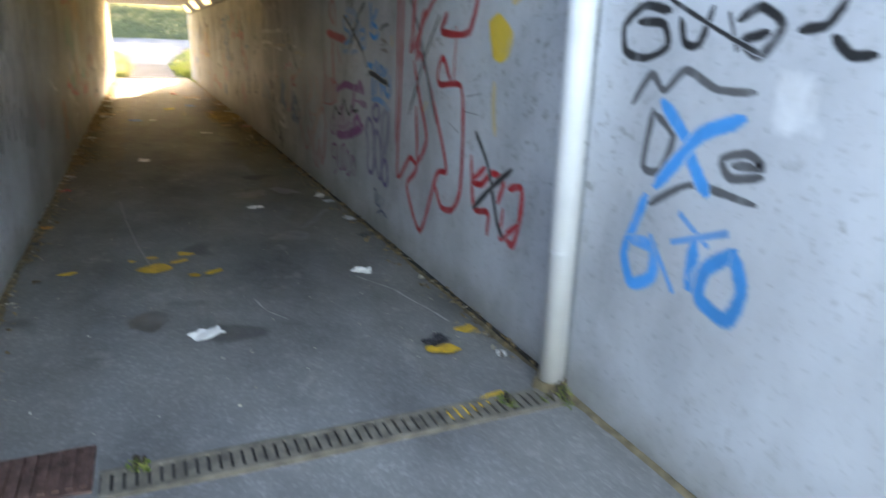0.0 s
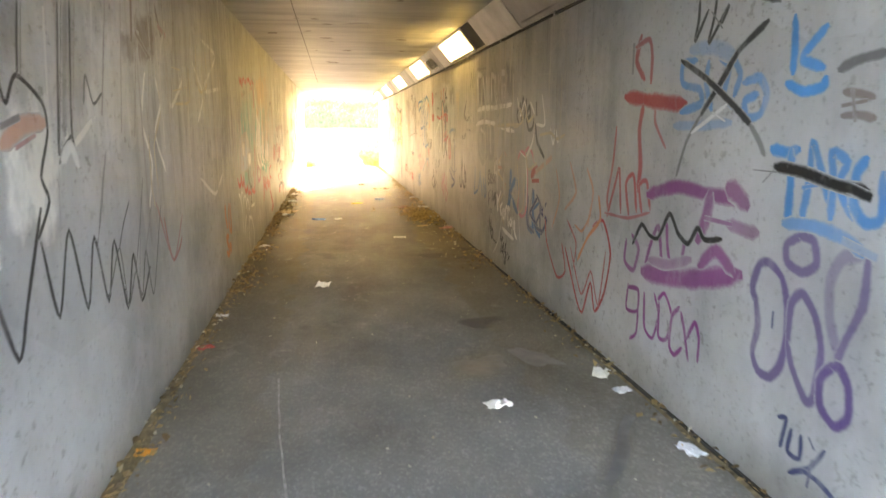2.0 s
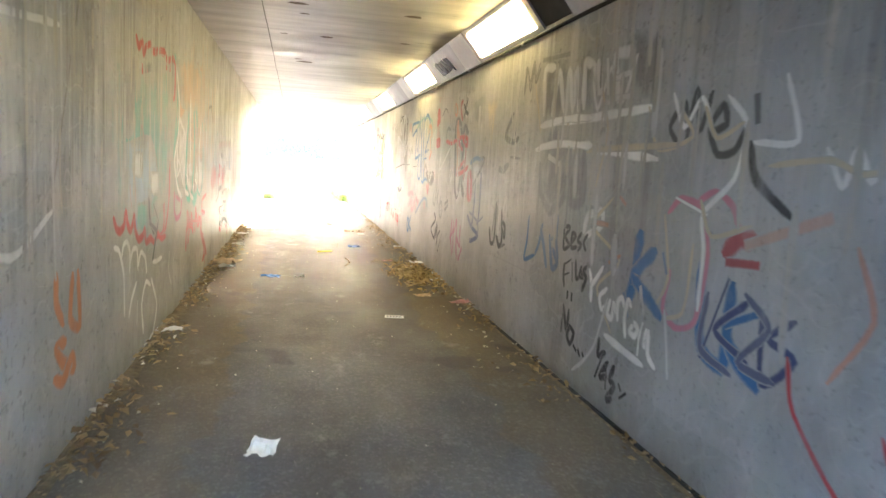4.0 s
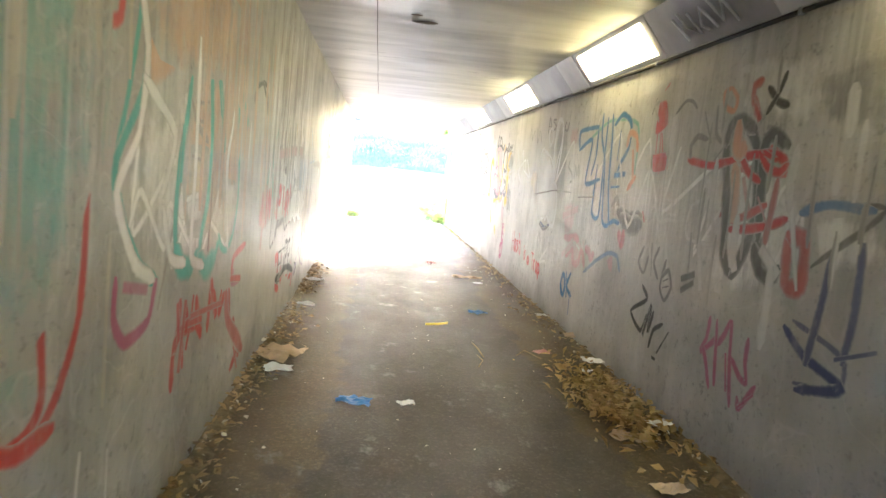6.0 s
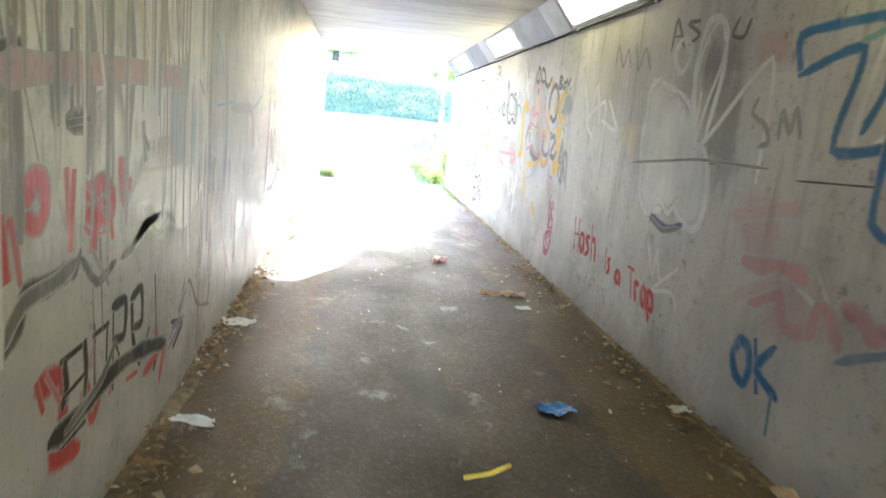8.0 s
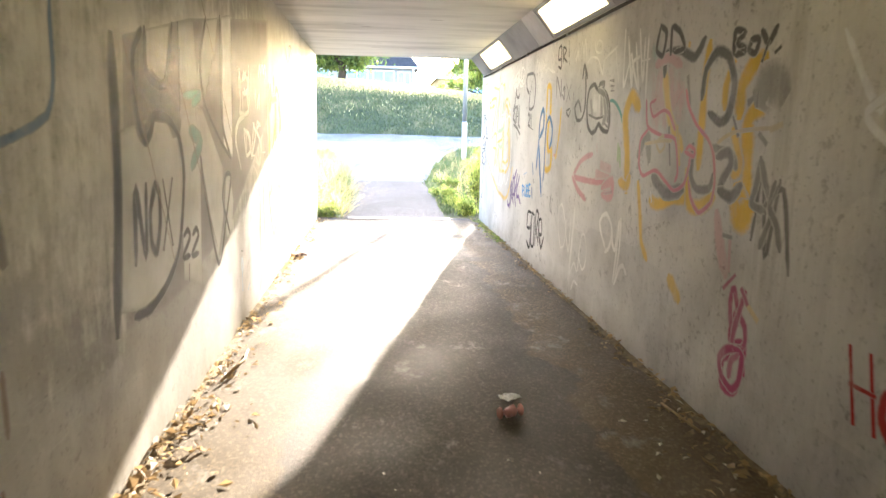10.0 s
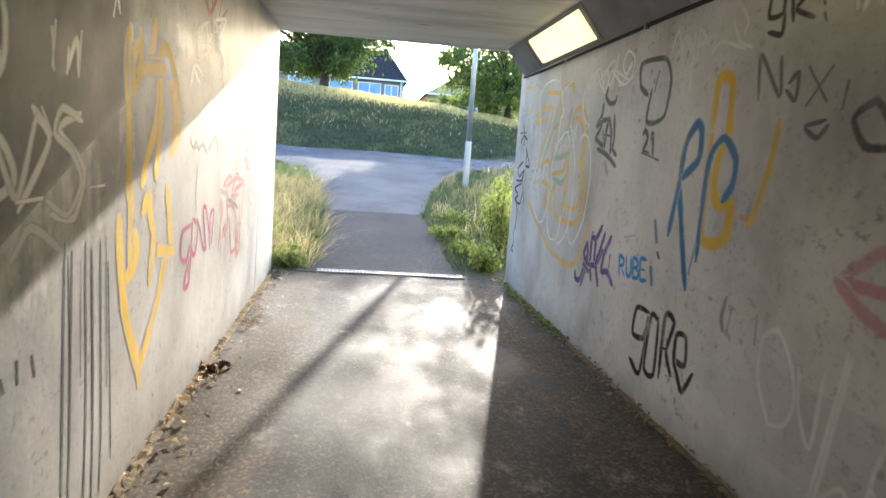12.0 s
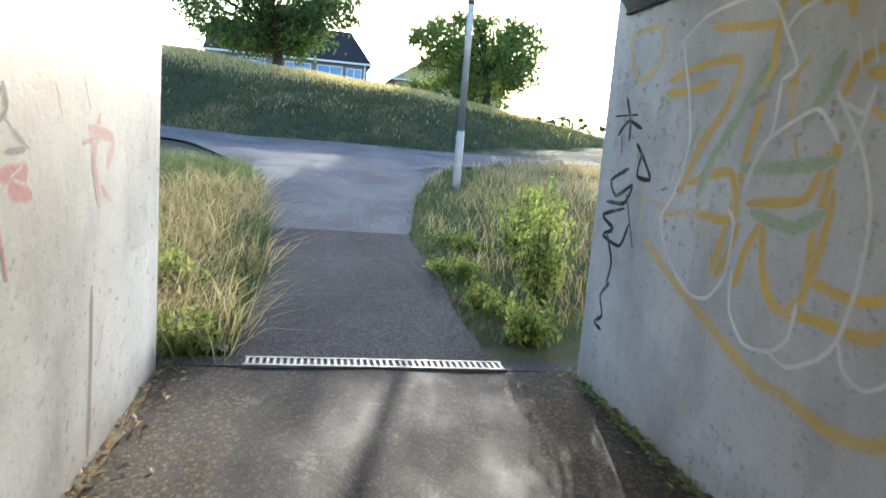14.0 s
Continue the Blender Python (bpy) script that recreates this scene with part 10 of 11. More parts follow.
grass("long dry golden grass beside the footpath", BLADE_DRY, 6500, (-2.0, 0.45), (25.05, 30.5), 0.38, 0.0035, 0.95, 11, lambda x, y, r: west_verge(x, y, r) and clump(x, y, 1.3, -0.15))
grass("green grass beside the footpath", BLADE_GREEN, 11000, (-2.4, 0.45), (25.05, 33.0), 0.25, 0.005, 0.7, 12, west_verge)
grass("green grass on the post side verge", BLADE_GREEN, 12000, (1.75, 5.0), (25.6, 34.0), 0.11, 0.006, 0.7, 13, east_verge)
grass("dry brown grass on the post side verge", BLADE_DRY, 14000, (2.0, 9.0), (25.8, 37.5), 0.2, 0.005, 0.5, 14, lambda x, y, r: east_verge(x, y, r) and (x > between(RIGHT_EDGE, y) + 0.55 + 0.4 * r.random() or clump(x, y, 1.7, 0.15)))
grass("short rough green grass on the bank", BLADE_BANK, 30000, (-9.0, 14.0), (37.3, 45.5), 0.09, 0.012, 0.6, 15, lambda x, y, r: y > bank_foot(x) + 0.05 and r.random() > smooth01((y - bank_foot(x) - 3.0) / 1.6) * 0.98)
grass("short dry grass on the bank crest, coloured sunlit gold", BLADE_SUNLIT, 30000, (-9.0, 14.0), (37.8, 47.5), 0.11, 0.012, 0.6, 16, lambda x, y, r: r.random() < 0.08 * clump(x, y, 0.6, 0.1) + smooth01((y - bank_foot(x) - 3.0) / 1.6) and y > bank_foot(x) + 0.3)
grass("bright dry grass along the far branch of path", BLADE_DRY, 5000, (4.0, 13.0), (35.0, 42.0), 0.2, 0.008, 0.45, 17, lambda x, y, r: y > 35 and y < bank_foot(x) - 0.4 and x > between(RIGHT_EDGE, y) and r.random() < 0.9)


def leaf_cloud(clumps, per, size, seed, droop=0.0):
    """Leaves as small bent quads scattered round the ends of twigs."""
    rng = random.Random(seed)
    verts, faces = [], []
    for c, r in clumps:
        for _ in range(per):
            d = Vector((rng.gauss(0, 1), rng.gauss(0, 1), rng.gauss(0, 0.8)))
            p = Vector(c) + d * r * 0.5
            p.z -= droop * rng.random()
            q = Euler((rng.uniform(0, 6.28), rng.uniform(0, 6.28), rng.uniform(0, 6.28))).to_quaternion()
            s = size * rng.uniform(0.6, 1.4)
            i = len(verts)
            verts += [tuple(p + q @ Vector(v)) for v in ((-s, 0, 0), (0, -s * 0.45, s * 0.15), (s, 0, 0), (0, s * 0.45, s * 0.15))]
            faces.append((i, i + 1, i + 2, i + 3))
    me = bpy.data.meshes.new("leaves")
    me.from_pydata(verts, [], faces)
    return me


def tree(x, y, trunk_h, trunk_r, centre, spread, n_clumps, per, leaf, seed, label, material, top_limit=99.0):
    """A tapered trunk, limbs that fork into a crown, and clumps of leaves with gaps."""
    rng = random.Random(seed)
    z0 = land(x, y) - 0.05
    thing = tagged(new("tree"), label, "tree")
    thing.location = (x, y, z0)
    bm = bmesh.new()
    tube(bm, [(0, 0, 0), (0.02, 0, trunk_h * 0.15), (0.05, 0, trunk_h * 0.6), (0.02, 0.03, trunk_h)], [trunk_r * 1.35, trunk_r, trunk_r * 0.85, trunk_r * 0.75], 10)
    part("trunk", bm, BARK, thing, smooth=True)
    clumps = []
    limbs = bmesh.new()
    for k in range(n_clumps):
        for _ in range(40):
            d = Vector((rng.uniform(-1, 1), rng.uniform(-1, 1), rng.uniform(-1, 1)))
            if 0.25 < d.length < 1.0 and noise.noise(d * 1.7 + Vector((seed, 0, 0))) > -0.28:
                break
        p = Vector(centre) + Vector((d.x * spread[0], d.y * spread[1], d.z * spread[2]))
        p.z = min(p.z, top_limit - z0 - 0.2)
        clumps.append((p, rng.uniform(0.28, 0.55) * spread[2] * 0.62))
        if k % 3 == 0:
            s = Vector((0.02, 0.02, trunk_h * rng.uniform(0.75, 1.0)))
            m = s.lerp(p, 0.5) + Vector((rng.uniform(-.15, .15), rng.uniform(-.15, .15), 0.15))
            r0 = trunk_r * rng.uniform(0.25, 0.45)
            tube(limbs, [s, m, p], [r0, r0 * 0.55, r0 * 0.15], 6)
    tube(limbs, [(0.02, 0.03, trunk_h * 0.95), Vector(centre) * 0.6 + Vector((0, 0, trunk_h * 0.4)), Vector(centre) + Vector((0, 0, spread[2] * 0.5))], [trunk_r * 0.75, trunk_r * 0.5, trunk_r * 0.12], 8)
    part("limb", limbs, BARK, thing)
    me = leaf_cloud(clumps, per, leaf, seed + 5, 0.12)
    me.materials.append(material)
    me.name = "crown"
    crown = new("crown", me)
    crown.parent = thing
    return thing


tree(-0.75, 46.0, 1.15, 0.2, (-0.6, 0, 2.35), (3.3, 2.6, 1.75), 190, 90, 0.085, 21, "broad dark green tree on the bank crest", LEAF_DARK)
tree(6.75, 46.0, 1.3, 0.16, (-0.35, 0, 1.95), (2.75, 2.2, 1.55), 210, 90, 0.075, 22, "round green tree with airy crown on the bank", LEAF_LIGHT, 6.0)
tree(6.2, 49.0, 0.3, 0.1, (0, 0, 0.75), (2.6, 1.3, 0.75), 60, 70, 0.075, 24, "low light green shrubbery behind a tree", LEAF_LIGHT)
tree(17.5, 66.0, 0.4, 0.1, (0, 0, 1.1), (3.2, 2.0, 1.1), 50, 60, 0.12, 25, "far dark green hedge tree", LEAF_DARK)
tree(13.8, 62.0, 0.4, 0.08, (0, 0, 0.8), (1.3, 1.0, 0.7), 22, 60, 0.08, 26, "far shrub with reddish leaves", leafy("red_leaves", (0.07, 0.03, 0.02), (0.16, 0.06, 0.04)))
tree(4.6, 66.0, 0.4, 0.08, (0, 0, 0.9), (2.2, 1.2, 0.8), 30, 60, 0.1, 27, "far pale green hedge", LEAF_LIGHT)


def bush(x, y, w, h, n, seed, label):
    """A leafy bush on many thin stems."""
    rng = random.Random(seed)
    z0 = land(x, y) if y > 25 else 0.0
    thing = tagged(new("bush"), label, "bush")
    thing.location = (x, y, z0)
    stems = bmesh.new()
    clumps = []
    for k in range(n):
        a, r = rng.uniform(0, math.tau), rng.uniform(0.1, 1.0) * w
        top = Vector((math.cos(a) * r, math.sin(a) * r * 1.2, h * rng.uniform(0.35, 1.0) * (1 - 0.35 * r / w)))
        foot = Vector((top.x * 0.3, top.y * 0.3, -0.03))
        tube(stems, [foot, foot.lerp(top, 0.6) + Vector((0, 0, 0.05)), top], [0.006, 0.004, 0.002], 5)
        for s in (0.45, 0.65, 0.85, 1.0):
            clumps.append((foot.lerp(top, s), min(0.11, h * 0.4)))
    part("stem", stems, BARK, thing)
    me = leaf_cloud(clumps, 14 if h > 0.1 else 5, 0.026 if h > 0.1 else 0.011, seed + 1)
    me.materials.append(BUSH_LEAF)
    ob = new("foliage", me)
    ob.parent = thing
    return thing


bush(2.62, 26.4, 0.2, 1.1, 34, 31, "tall leafy green bush beside the far mouth")
bush(2.75, 27.5, 0.22, 0.95, 24, 32, "tall leafy green bush with yellow tips")
bush(2.3, 25.6, 0.2, 0.3, 16, 33, "low green weeds at the wall foot")
bush(2.15, 26.3, 0.22, 0.2, 14, 34, "low broad-leaved weeds beside the path")
bush(2.05, 27.1, 0.24, 0.2, 14, 36, "low broad-leaved weeds beside the path")
bush(2.3, 28.2, 0.3, 0.2, 12, 37, "low green weeds on the verge")
bush(-0.2, 26.3, 0.3, 0.4, 14, 38, "green weeds in long grass")
bush(0.12, 25.35, 0.2, 0.25, 16, 35, "low weeds at the wall foot")

# lamp post
post = tagged(new("lamp_post"), "tall galvanised steel lamp post on the verge", "lamp post")
post.location = (3.04, 32.1, 0.68)
bm = bmesh.new()
tube(bm, [(0, 0, -0.1), (0, 0, 0.02), (0, 0, 0.86), (0, 0, 0.9)], [0.066, 0.066, 0.066, 0.055], 14)
part("base_section", bm, STEEL, post, smooth=True)
bm = bmesh.new()
tube(bm, [(0, 0, 0.9), (0, 0, 2.6), (0, 0, 5.6)], [0.056, 0.052, 0.044], 14)
part("shaft", bm, STEEL, post, smooth=True)
part("access_door", boxed(-0.03, 0.03, -0.082, -0.07, 0.3, 0.75, bevel=0.004), STEEL, post)
bm = bmesh.new()
tube(bm, [(0, 0, 2.86), (0, 0, 2.92)], [0.064, 0.064], 14)
part("strap", bm, RUST, post)

# houses beyond the bank
BRICKISH = plain("pale_render", (0.24, 0.23, 0.24), 0.85, vary=0.2, scale=3)
STONE = plain("buff_render", (0.42, 0.36, 0.22), 0.85, vary=0.2, scale=3)
SLATE = plain("dark_slate", (0.035, 0.034, 0.04), 0.8, vary=0.3, scale=6, relief=0.3)
SLATE.node_tree.nodes["Principled BSDF"].inputs["Specular IOR Level"].default_value = 0.1
BLUE_PANEL = plain("blue_window_panel", (0.22, 0.38, 0.66), 0.25, vary=0.15, scale=2)
FRAME_WHITE = plain("white_frame", (0.75, 0.76, 0.78), 0.4, vary=0.05)


def house(label, x0, x1, y0, y1, z0, eaves, ridge, wall_mat, windows, gable_x):
    thing = tagged(new("house"), label, "house")
    part("wall", boxed(x0, x1, y0, y1, z0, eaves), wall_mat, thing)
    bm = bmesh.new()
    o = 0.25
    if gable_x:
        ym = (y0 + y1) / 2
        v = [(x0 - o, y0 - o, eaves), (x1 + o, y0 - o, eaves), (x1 + o, y1 + o, eaves), (x0 - o, y1 + o, eaves), (x0 - o, ym, ridge), (x1 - 0.9, ym, ridge)]
    else:
        xm = (x0 + x1) / 2
        v = [(x0 - o, y0 - o, eaves), (x0 - o, y1 + o, eaves), (x1 + o, y1 + o, eaves), (x1 + o, y0 - o, eaves), (xm, y0 - o, ridge), (xm, y1 + o, ridge)]
    vs = [bm.verts.new(p) for p in v]
    for f in ((0, 1, 5, 4), (2, 3, 4, 5), (0, 4, 3), (1, 2, 5), (3, 2, 1, 0)):
        bm.faces.new([vs[i] for i in f])
    bmesh.ops.recalc_face_normals(bm, faces=bm.faces)
    part("roof", bm, SLATE if gable_x else wall_mat, thing)
    part("gutter", boxed(x0 - o, x1 + o, y0 - o - 0.08, y0 - o - 0.003, eaves - 0.06, eaves + 0.05, bevel=0.015), FRAME_WHITE, thing)
    for a, b, c, d in windows:
        win = part("window", boxed(a, b, y0 - 0.05, y0 - 0.004, c, d, bevel=0.01), FRAME_WHITE, thing)
        part("pane", boxed(a + 0.06, (a + b) / 2 - 0.03, y0 - 0.062, y0 - 0.052, c + 0.06, d - 0.06), BLUE_PANEL, win)
        part("pane", boxed((a + b) / 2 + 0.03, b - 0.06, y0 - 0.062, y0 - 0.052, c + 0.06, d - 0.06), BLUE_PANEL, win)
    bm = bmesh.new()
    tube(bm, [(x1 - 0.15, y0 - 0.1, z0), (x1 - 0.15, y0 - 0.1, eaves)], [0.05, 0.05], 8)
    part("drainpipe", bm, FRAME_WHITE, thing)
    return thing


house("low grey house with slate roof and blue windows", -5.2, 3.25, 60.0, 66.0, 2.6, 5.4, 7.5, BRICKISH, [(-3.6, -2.2, 4.35, 5.25), (-1.2, 0.2, 4.2, 5.2), (0.5, 1.9, 4.3, 5.2), (2.1, 2.95, 4.3, 5.15)], True)
house("buff gabled house behind the trees", 5.0, 11.5, 62.0, 70.0, 2.2, 5.0, 7.2, STONE, [(7.0, 8.2, 3.6, 4.4), (8.8, 10.0, 3.5, 4.3)], False)


# ---- fixed small things ----
# white strip at the near mouth
strip = tagged(new("downpipe"), "white painted pipe fixed upright at the subway mouth", "pipe")
bm = bmesh.new()
tube(bm, [(W - 0.05, 1.64, 0.04), (W - 0.05, 1.64, 1.2), (W - 0.05, 1.64, 2.5)], [0.054, 0.054, 0.054], 16)
part("pipe", bm, WHITE_PAINT, strip, smooth=True)
for z in (0.62,):
    bm = bmesh.new()
    tube(bm, [(W - 0.05, 1.64, z), (W - 0.05, 1.64, z + 0.012)], [0.0555, 0.0555], 16)
    part("clip", bm, WHITE_PAINT, strip)
bm = bmesh.new()
tube(bm, [(W - 0.05, 1.64, -0.01), (W - 0.05, 1.64, 0.045)], [0.085, 0.07], 12)
part("foot", bm, EARTH, strip)


def channel_drain(x0, x1, y, label, material, bar):
    """A slotted channel drain let into the ground."""
    thing = tagged(new("channel_drain"), label, "drain")
    thing.location = (0, y, 0)
    w = 0.065
    part("channel", boxed(x0, x1, -w + 0.005, w - 0.005, -0.05, 0.004), DARK_GAP, thing)
    for s in (-1, 1):
        part("edge_rail", boxed(x0, x1, s * w - 0.012, s * w + 0.012, -0.05, 0.014, bevel=0.003), material, thing)
    n = int((x1 - x0) / 0.038)
    me = bpy.data.meshes.new("grate_bar")
    b = boxed(-bar, bar, -w + 0.012, w - 0.012, -0.01, 0.012)
    b.to_mesh(me)
    b.free()
    me.materials.append(material)
    for k in range(n):
        ob = new("grate_bar", me)
        ob.parent = thing
        ob.location = (x0 + (k + 0.5) * (x1 - x0) / n, 0, 0)
    return thing


GALV = plain("worn_galvanised_grate", (0.36, 0.36, 0.36), 0.55, 0.4, 0.25, 9)
channel_drain(0.44, 1.98, 25.1, "pale galvanised slotted drain across the path", GALV, 0.0085)
channel_drain(0.58, 2.33, 1.56, "dirty slotted drain half filled with grit", plain("gritty_iron", (0.16, 0.14, 0.11), 0.8, 0.1, 0.4, 15), 0.013)
gully = tagged(new("gully_grate"), "rusty iron gully grate set in the asphalt", "drain grate")
gully.location = (0.41, 1.68, 0)
part("frame", boxed(-0.15, 0.15, -0.14, 0.14, -0.04, 0.010, bevel=0.004), RUST, gully)
for k in range(7):
    part("bar", boxed(-0.125 + k * 0.04, -0.105 + k * 0.04, -0.12, 0.12, 0.0, 0.022, bevel=0.003), RUST, gully)

# threshold of asphalt round the far drain
structure("threshold", boxed(-0.05, 0.44, 25.03, 25.19, -0.08, 0.002), PATH_NEAR, "dark asphalt beside the far drain", "path")
structure("threshold_east", boxed(1.98, 2.45, 25.03, 25.19, -0.08, 0.002), PATH_NEAR, "dark asphalt beside the far drain", "path")


# ---- dirt and leaf litter along the wall feet ----
def dirt_strip(x_wall, side, ya, yb, width, height, seed, label):
    rng = random.Random(seed)
    bm = bmesh.new()
    rows = []
    n = int((yb - ya) / 0.06)
    for i in range(n + 1):
        y = ya + (yb - ya) * i / n
        k = smooth01(min(i, n - i) / 6)
        w = width * (0.45 + 0.75 * abs(noise.noise((y * 1.1, seed, 0))) + 0.35 * abs(noise.noise((y * 5, seed, 2)))) * (0.2 + 0.8 * k)
        h = height * (0.3 + 0.9 * abs(noise.noise((y * 2.3, seed, 5)))) * k
        rows.append([bm.verts.new((x_wall + side * a * w, y, b * h + rng.uniform(-0.2, 0.2) * h * (0 < a < 1) + 0.001)) for a, b in ((-0.02, 1.0), (0.3, 0.75), (0.65, 0.3), (1.0, -0.25))])
    for u, v in zip(rows, rows[1:]):
        for j in range(3):
            bm.faces.new((u[j], u[j + 1], v[j + 1], v[j]))
    return tagged(link_mesh("dirt_strip", bm, EARTH), label, "dirt", kind="stuff")


dirt_strip(0.0, 1, 1.7, 24.9, 0.075, 0.02, 41, "brown dirt gathered along the wall foot")
dirt_strip(W, -1, -0.35, 24.9, 0.06, 0.016, 42, "brown dirt gathered along the wall foot")
dirt_strip(0.0, 1, 8.5, 17.5, 0.15, 0.035, 43, "deep brown dirt along the wall foot")
dirt_strip(W, -1, 11.2, 14.0, 0.16, 0.018, 44, "deep brown dirt along the wall foot")


def chips(label, material, spots, size, seed):
    """Crumpled leaf pieces, twigs and scraps lying loose."""
    rng = random.Random(seed)
    verts, faces = [], []
    for x, y, z in spots:
        s = size * rng.uniform(0.4, 1.6)
        w = s * rng.uniform(0.25, 0.8)
        q = Euler((rng.gauss(0, 0.35), rng.gauss(0, 0.35), rng.uniform(0, 6.28))).to_quaternion()
        i = len(verts)
        lift = rng.uniform(0.1, 0.5) * s
        for v in ((-s, 0, 0), (0, -w, lift), (s, 0, 0), (0, w, lift)):
            p = q @ Vector(v)
            verts.append((x + p.x, y + p.y, max(0.002, z + 0.004 + p.z)))
        faces.append((i, i + 1, i + 2, i + 3))
    me = bpy.data.meshes.new("leaf_litter")
    me.from_pydata(verts, [], faces)
    me.materials.append(material)
    return tagged(new("leaf_litter", me), label, "leaf litter", kind="stuff")


CHIP_BROWN = leafy("brown_leaf_bits", (0.09, 0.06, 0.03), (0.36, 0.26, 0.13))
CHIP_PALE = leafy("pale_scraps", (0.34, 0.28, 0.18), (0.66, 0.62, 0.52))


def edge_spots(n, side, ya, yb, reach, seed, top=0.03):
    rng = random.Random(seed)
    out = []
    for _ in range(n):
        y = rng.uniform(ya, yb)
        if noise.noise((y * 1.4, seed, 0)) < -0.25:
            continue
        d = abs(rng.gauss(0, reach)) + 0.01
        out.append((d if side < 0 else W - d, y, max(0.0, top * (1 - d / 0.2))))
    return out


chips("brown leaf bits along the wall foot", CHIP_BROWN, edge_spots(1500, -1, 7.5, 18.0, 0.10, 51, 0.045), 0.022, 61)
chips("brown leaf bits along the wall foot", CHIP_BROWN, edge_spots(700, 1, 8.0, 18.0, 0.12, 52), 0.022, 62)
chips("sparse leaf bits by the wall foot", CHIP_BROWN, edge_spots(420, -1, 1.8, 8, 0.06, 53) + edge_spots(420, 1, 1.8, 8, 0.06, 54) + edge_spots(650, -1, 18, 25, 0.09, 55) + edge_spots(500, 1, 18, 25, 0.06, 56), 0.016, 63)
chips("pale scraps and twigs by the wall foot", CHIP_PALE, edge_spots(170, -1, 8, 18, 0.09, 57, 0.05) + edge_spots(190, 1, 9, 18, 0.22, 58) + edge_spots(60, -1, 2, 8, 0.05, 59) + edge_spots(60, 1, 2, 8, 0.06, 60), 0.014, 64)
rng = random.Random(77)
chips("tiny pale specks scattered over the floor", CHIP_PALE, [(rng.uniform(0.2, 2.2), rng.uniform(1.8, 17.5), 0) for _ in range(420)], 0.006, 65)
pile = [(2.14 + rng.gauss(0, 0.12), 12.35 + rng.gauss(0, 0.38), 0.02 + abs(rng.gauss(0, 0.02))) for _ in range(900)]
chips("heap of brown dead leaves by the wall", leafy("tan_leaf_bits", (0.18, 0.115, 0.04), (0.48, 0.34, 0.15)), [(min(x, W - 0.02), y, z) for x, y, z in pile], 0.028, 66)
chips("ground cover of green weeds at wall foot", BUSH_LEAF, [(W - abs(rng.gauss(0, 0.05)) - 0.01, rng.uniform(22.8, 25.0), 0.02) for _ in range(260)], 0.018, 67)


# ---- loose litter ----
def sheet(name, label, category, x, y, size, material, turn=0.0, ratio=0.7, crumple=0.35, seed=1, z=0.0):
    """A crumpled scrap of paper, film or card with real thickness."""
    bm = bmesh.new()
    n = 7
    top, low = [], []
    for j in range(n + 1):
        ra, rb = [], []
        for i in range(n + 1):
            u, v = i / n - 0.5, j / n - 0.5
            px = u * size * (1 + 0.25 * noise.noise((v * 4, seed, 1)))
            py = v * size * ratio * (1 + 0.25 * noise.noise((u * 4, seed, 2)))
            pz = size * crumple * abs(noise.noise((u * 3.1 + seed, v * 3.1, seed))) + 0.004
            ra.append(bm.verts.new((px, py, pz)))
            rb.append(bm.verts.new((px, py, pz - 0.0025)))
        top.append(ra)
        low.append(rb)
    for j in range(n):
        for i in range(n):
            bm.faces.new((top[j][i], top[j][i + 1], top[j + 1][i + 1], top[j + 1][i]))
            bm.faces.new((low[j][i], low[j + 1][i], low[j + 1][i + 1], low[j][i + 1]))
    ring = [(0, i) for i in range(n)] + [(j, n) for j in range(n)] + [(n, n - i) for i in range(n)] + [(n - j, 0) for j in range(n)]
    for (a, b), (c, d) in zip(ring, ring[1:] + ring[:1]):
        bm.faces.new((top[a][b], low[a][b], low[c][d], top[c][d]))
    ob = tagged(link_mesh(name, bm, material), label, category)
    ob.matrix_world = pose(x, y, z, 0, 0, turn)
    return ob


PAPER = plain("white_paper", (0.78, 0.77, 0.74), 0.7, vary=0.1, scale=12)
CARD = plain("tan_card", (0.50, 0.36, 0.22), 0.8, vary=0.25, scale=8)
BLUE_FILM = plain("blue_plastic", (0.02, 0.16, 0.50), 0.3, vary=0.2, scale=10)
RED_FILM = plain("red_wrapper", (0.50, 0.06, 0.05), 0.35, vary=0.2, scale=12)
ORANGE_FILM = plain("orange_wrapper", (0.65, 0.27, 0.03), 0.35, vary=0.2, scale=12)
DARK_FILM = plain("black_wrapper", (0.03, 0.03, 0.035), 0.35, vary=0.2, scale=12)
PALE_FILM = plain("pale_wrapper", (0.60, 0.62, 0.66), 0.3, vary=0.2, scale=12)
PINK_FILM = plain("pink_wrapper", (0.55, 0.25, 0.22), 0.4, vary=0.2, scale=12)
WOOD = plain("dry_wood", (0.36, 0.26, 0.14), 0.8, vary=0.3, scale=12, relief=0.3)
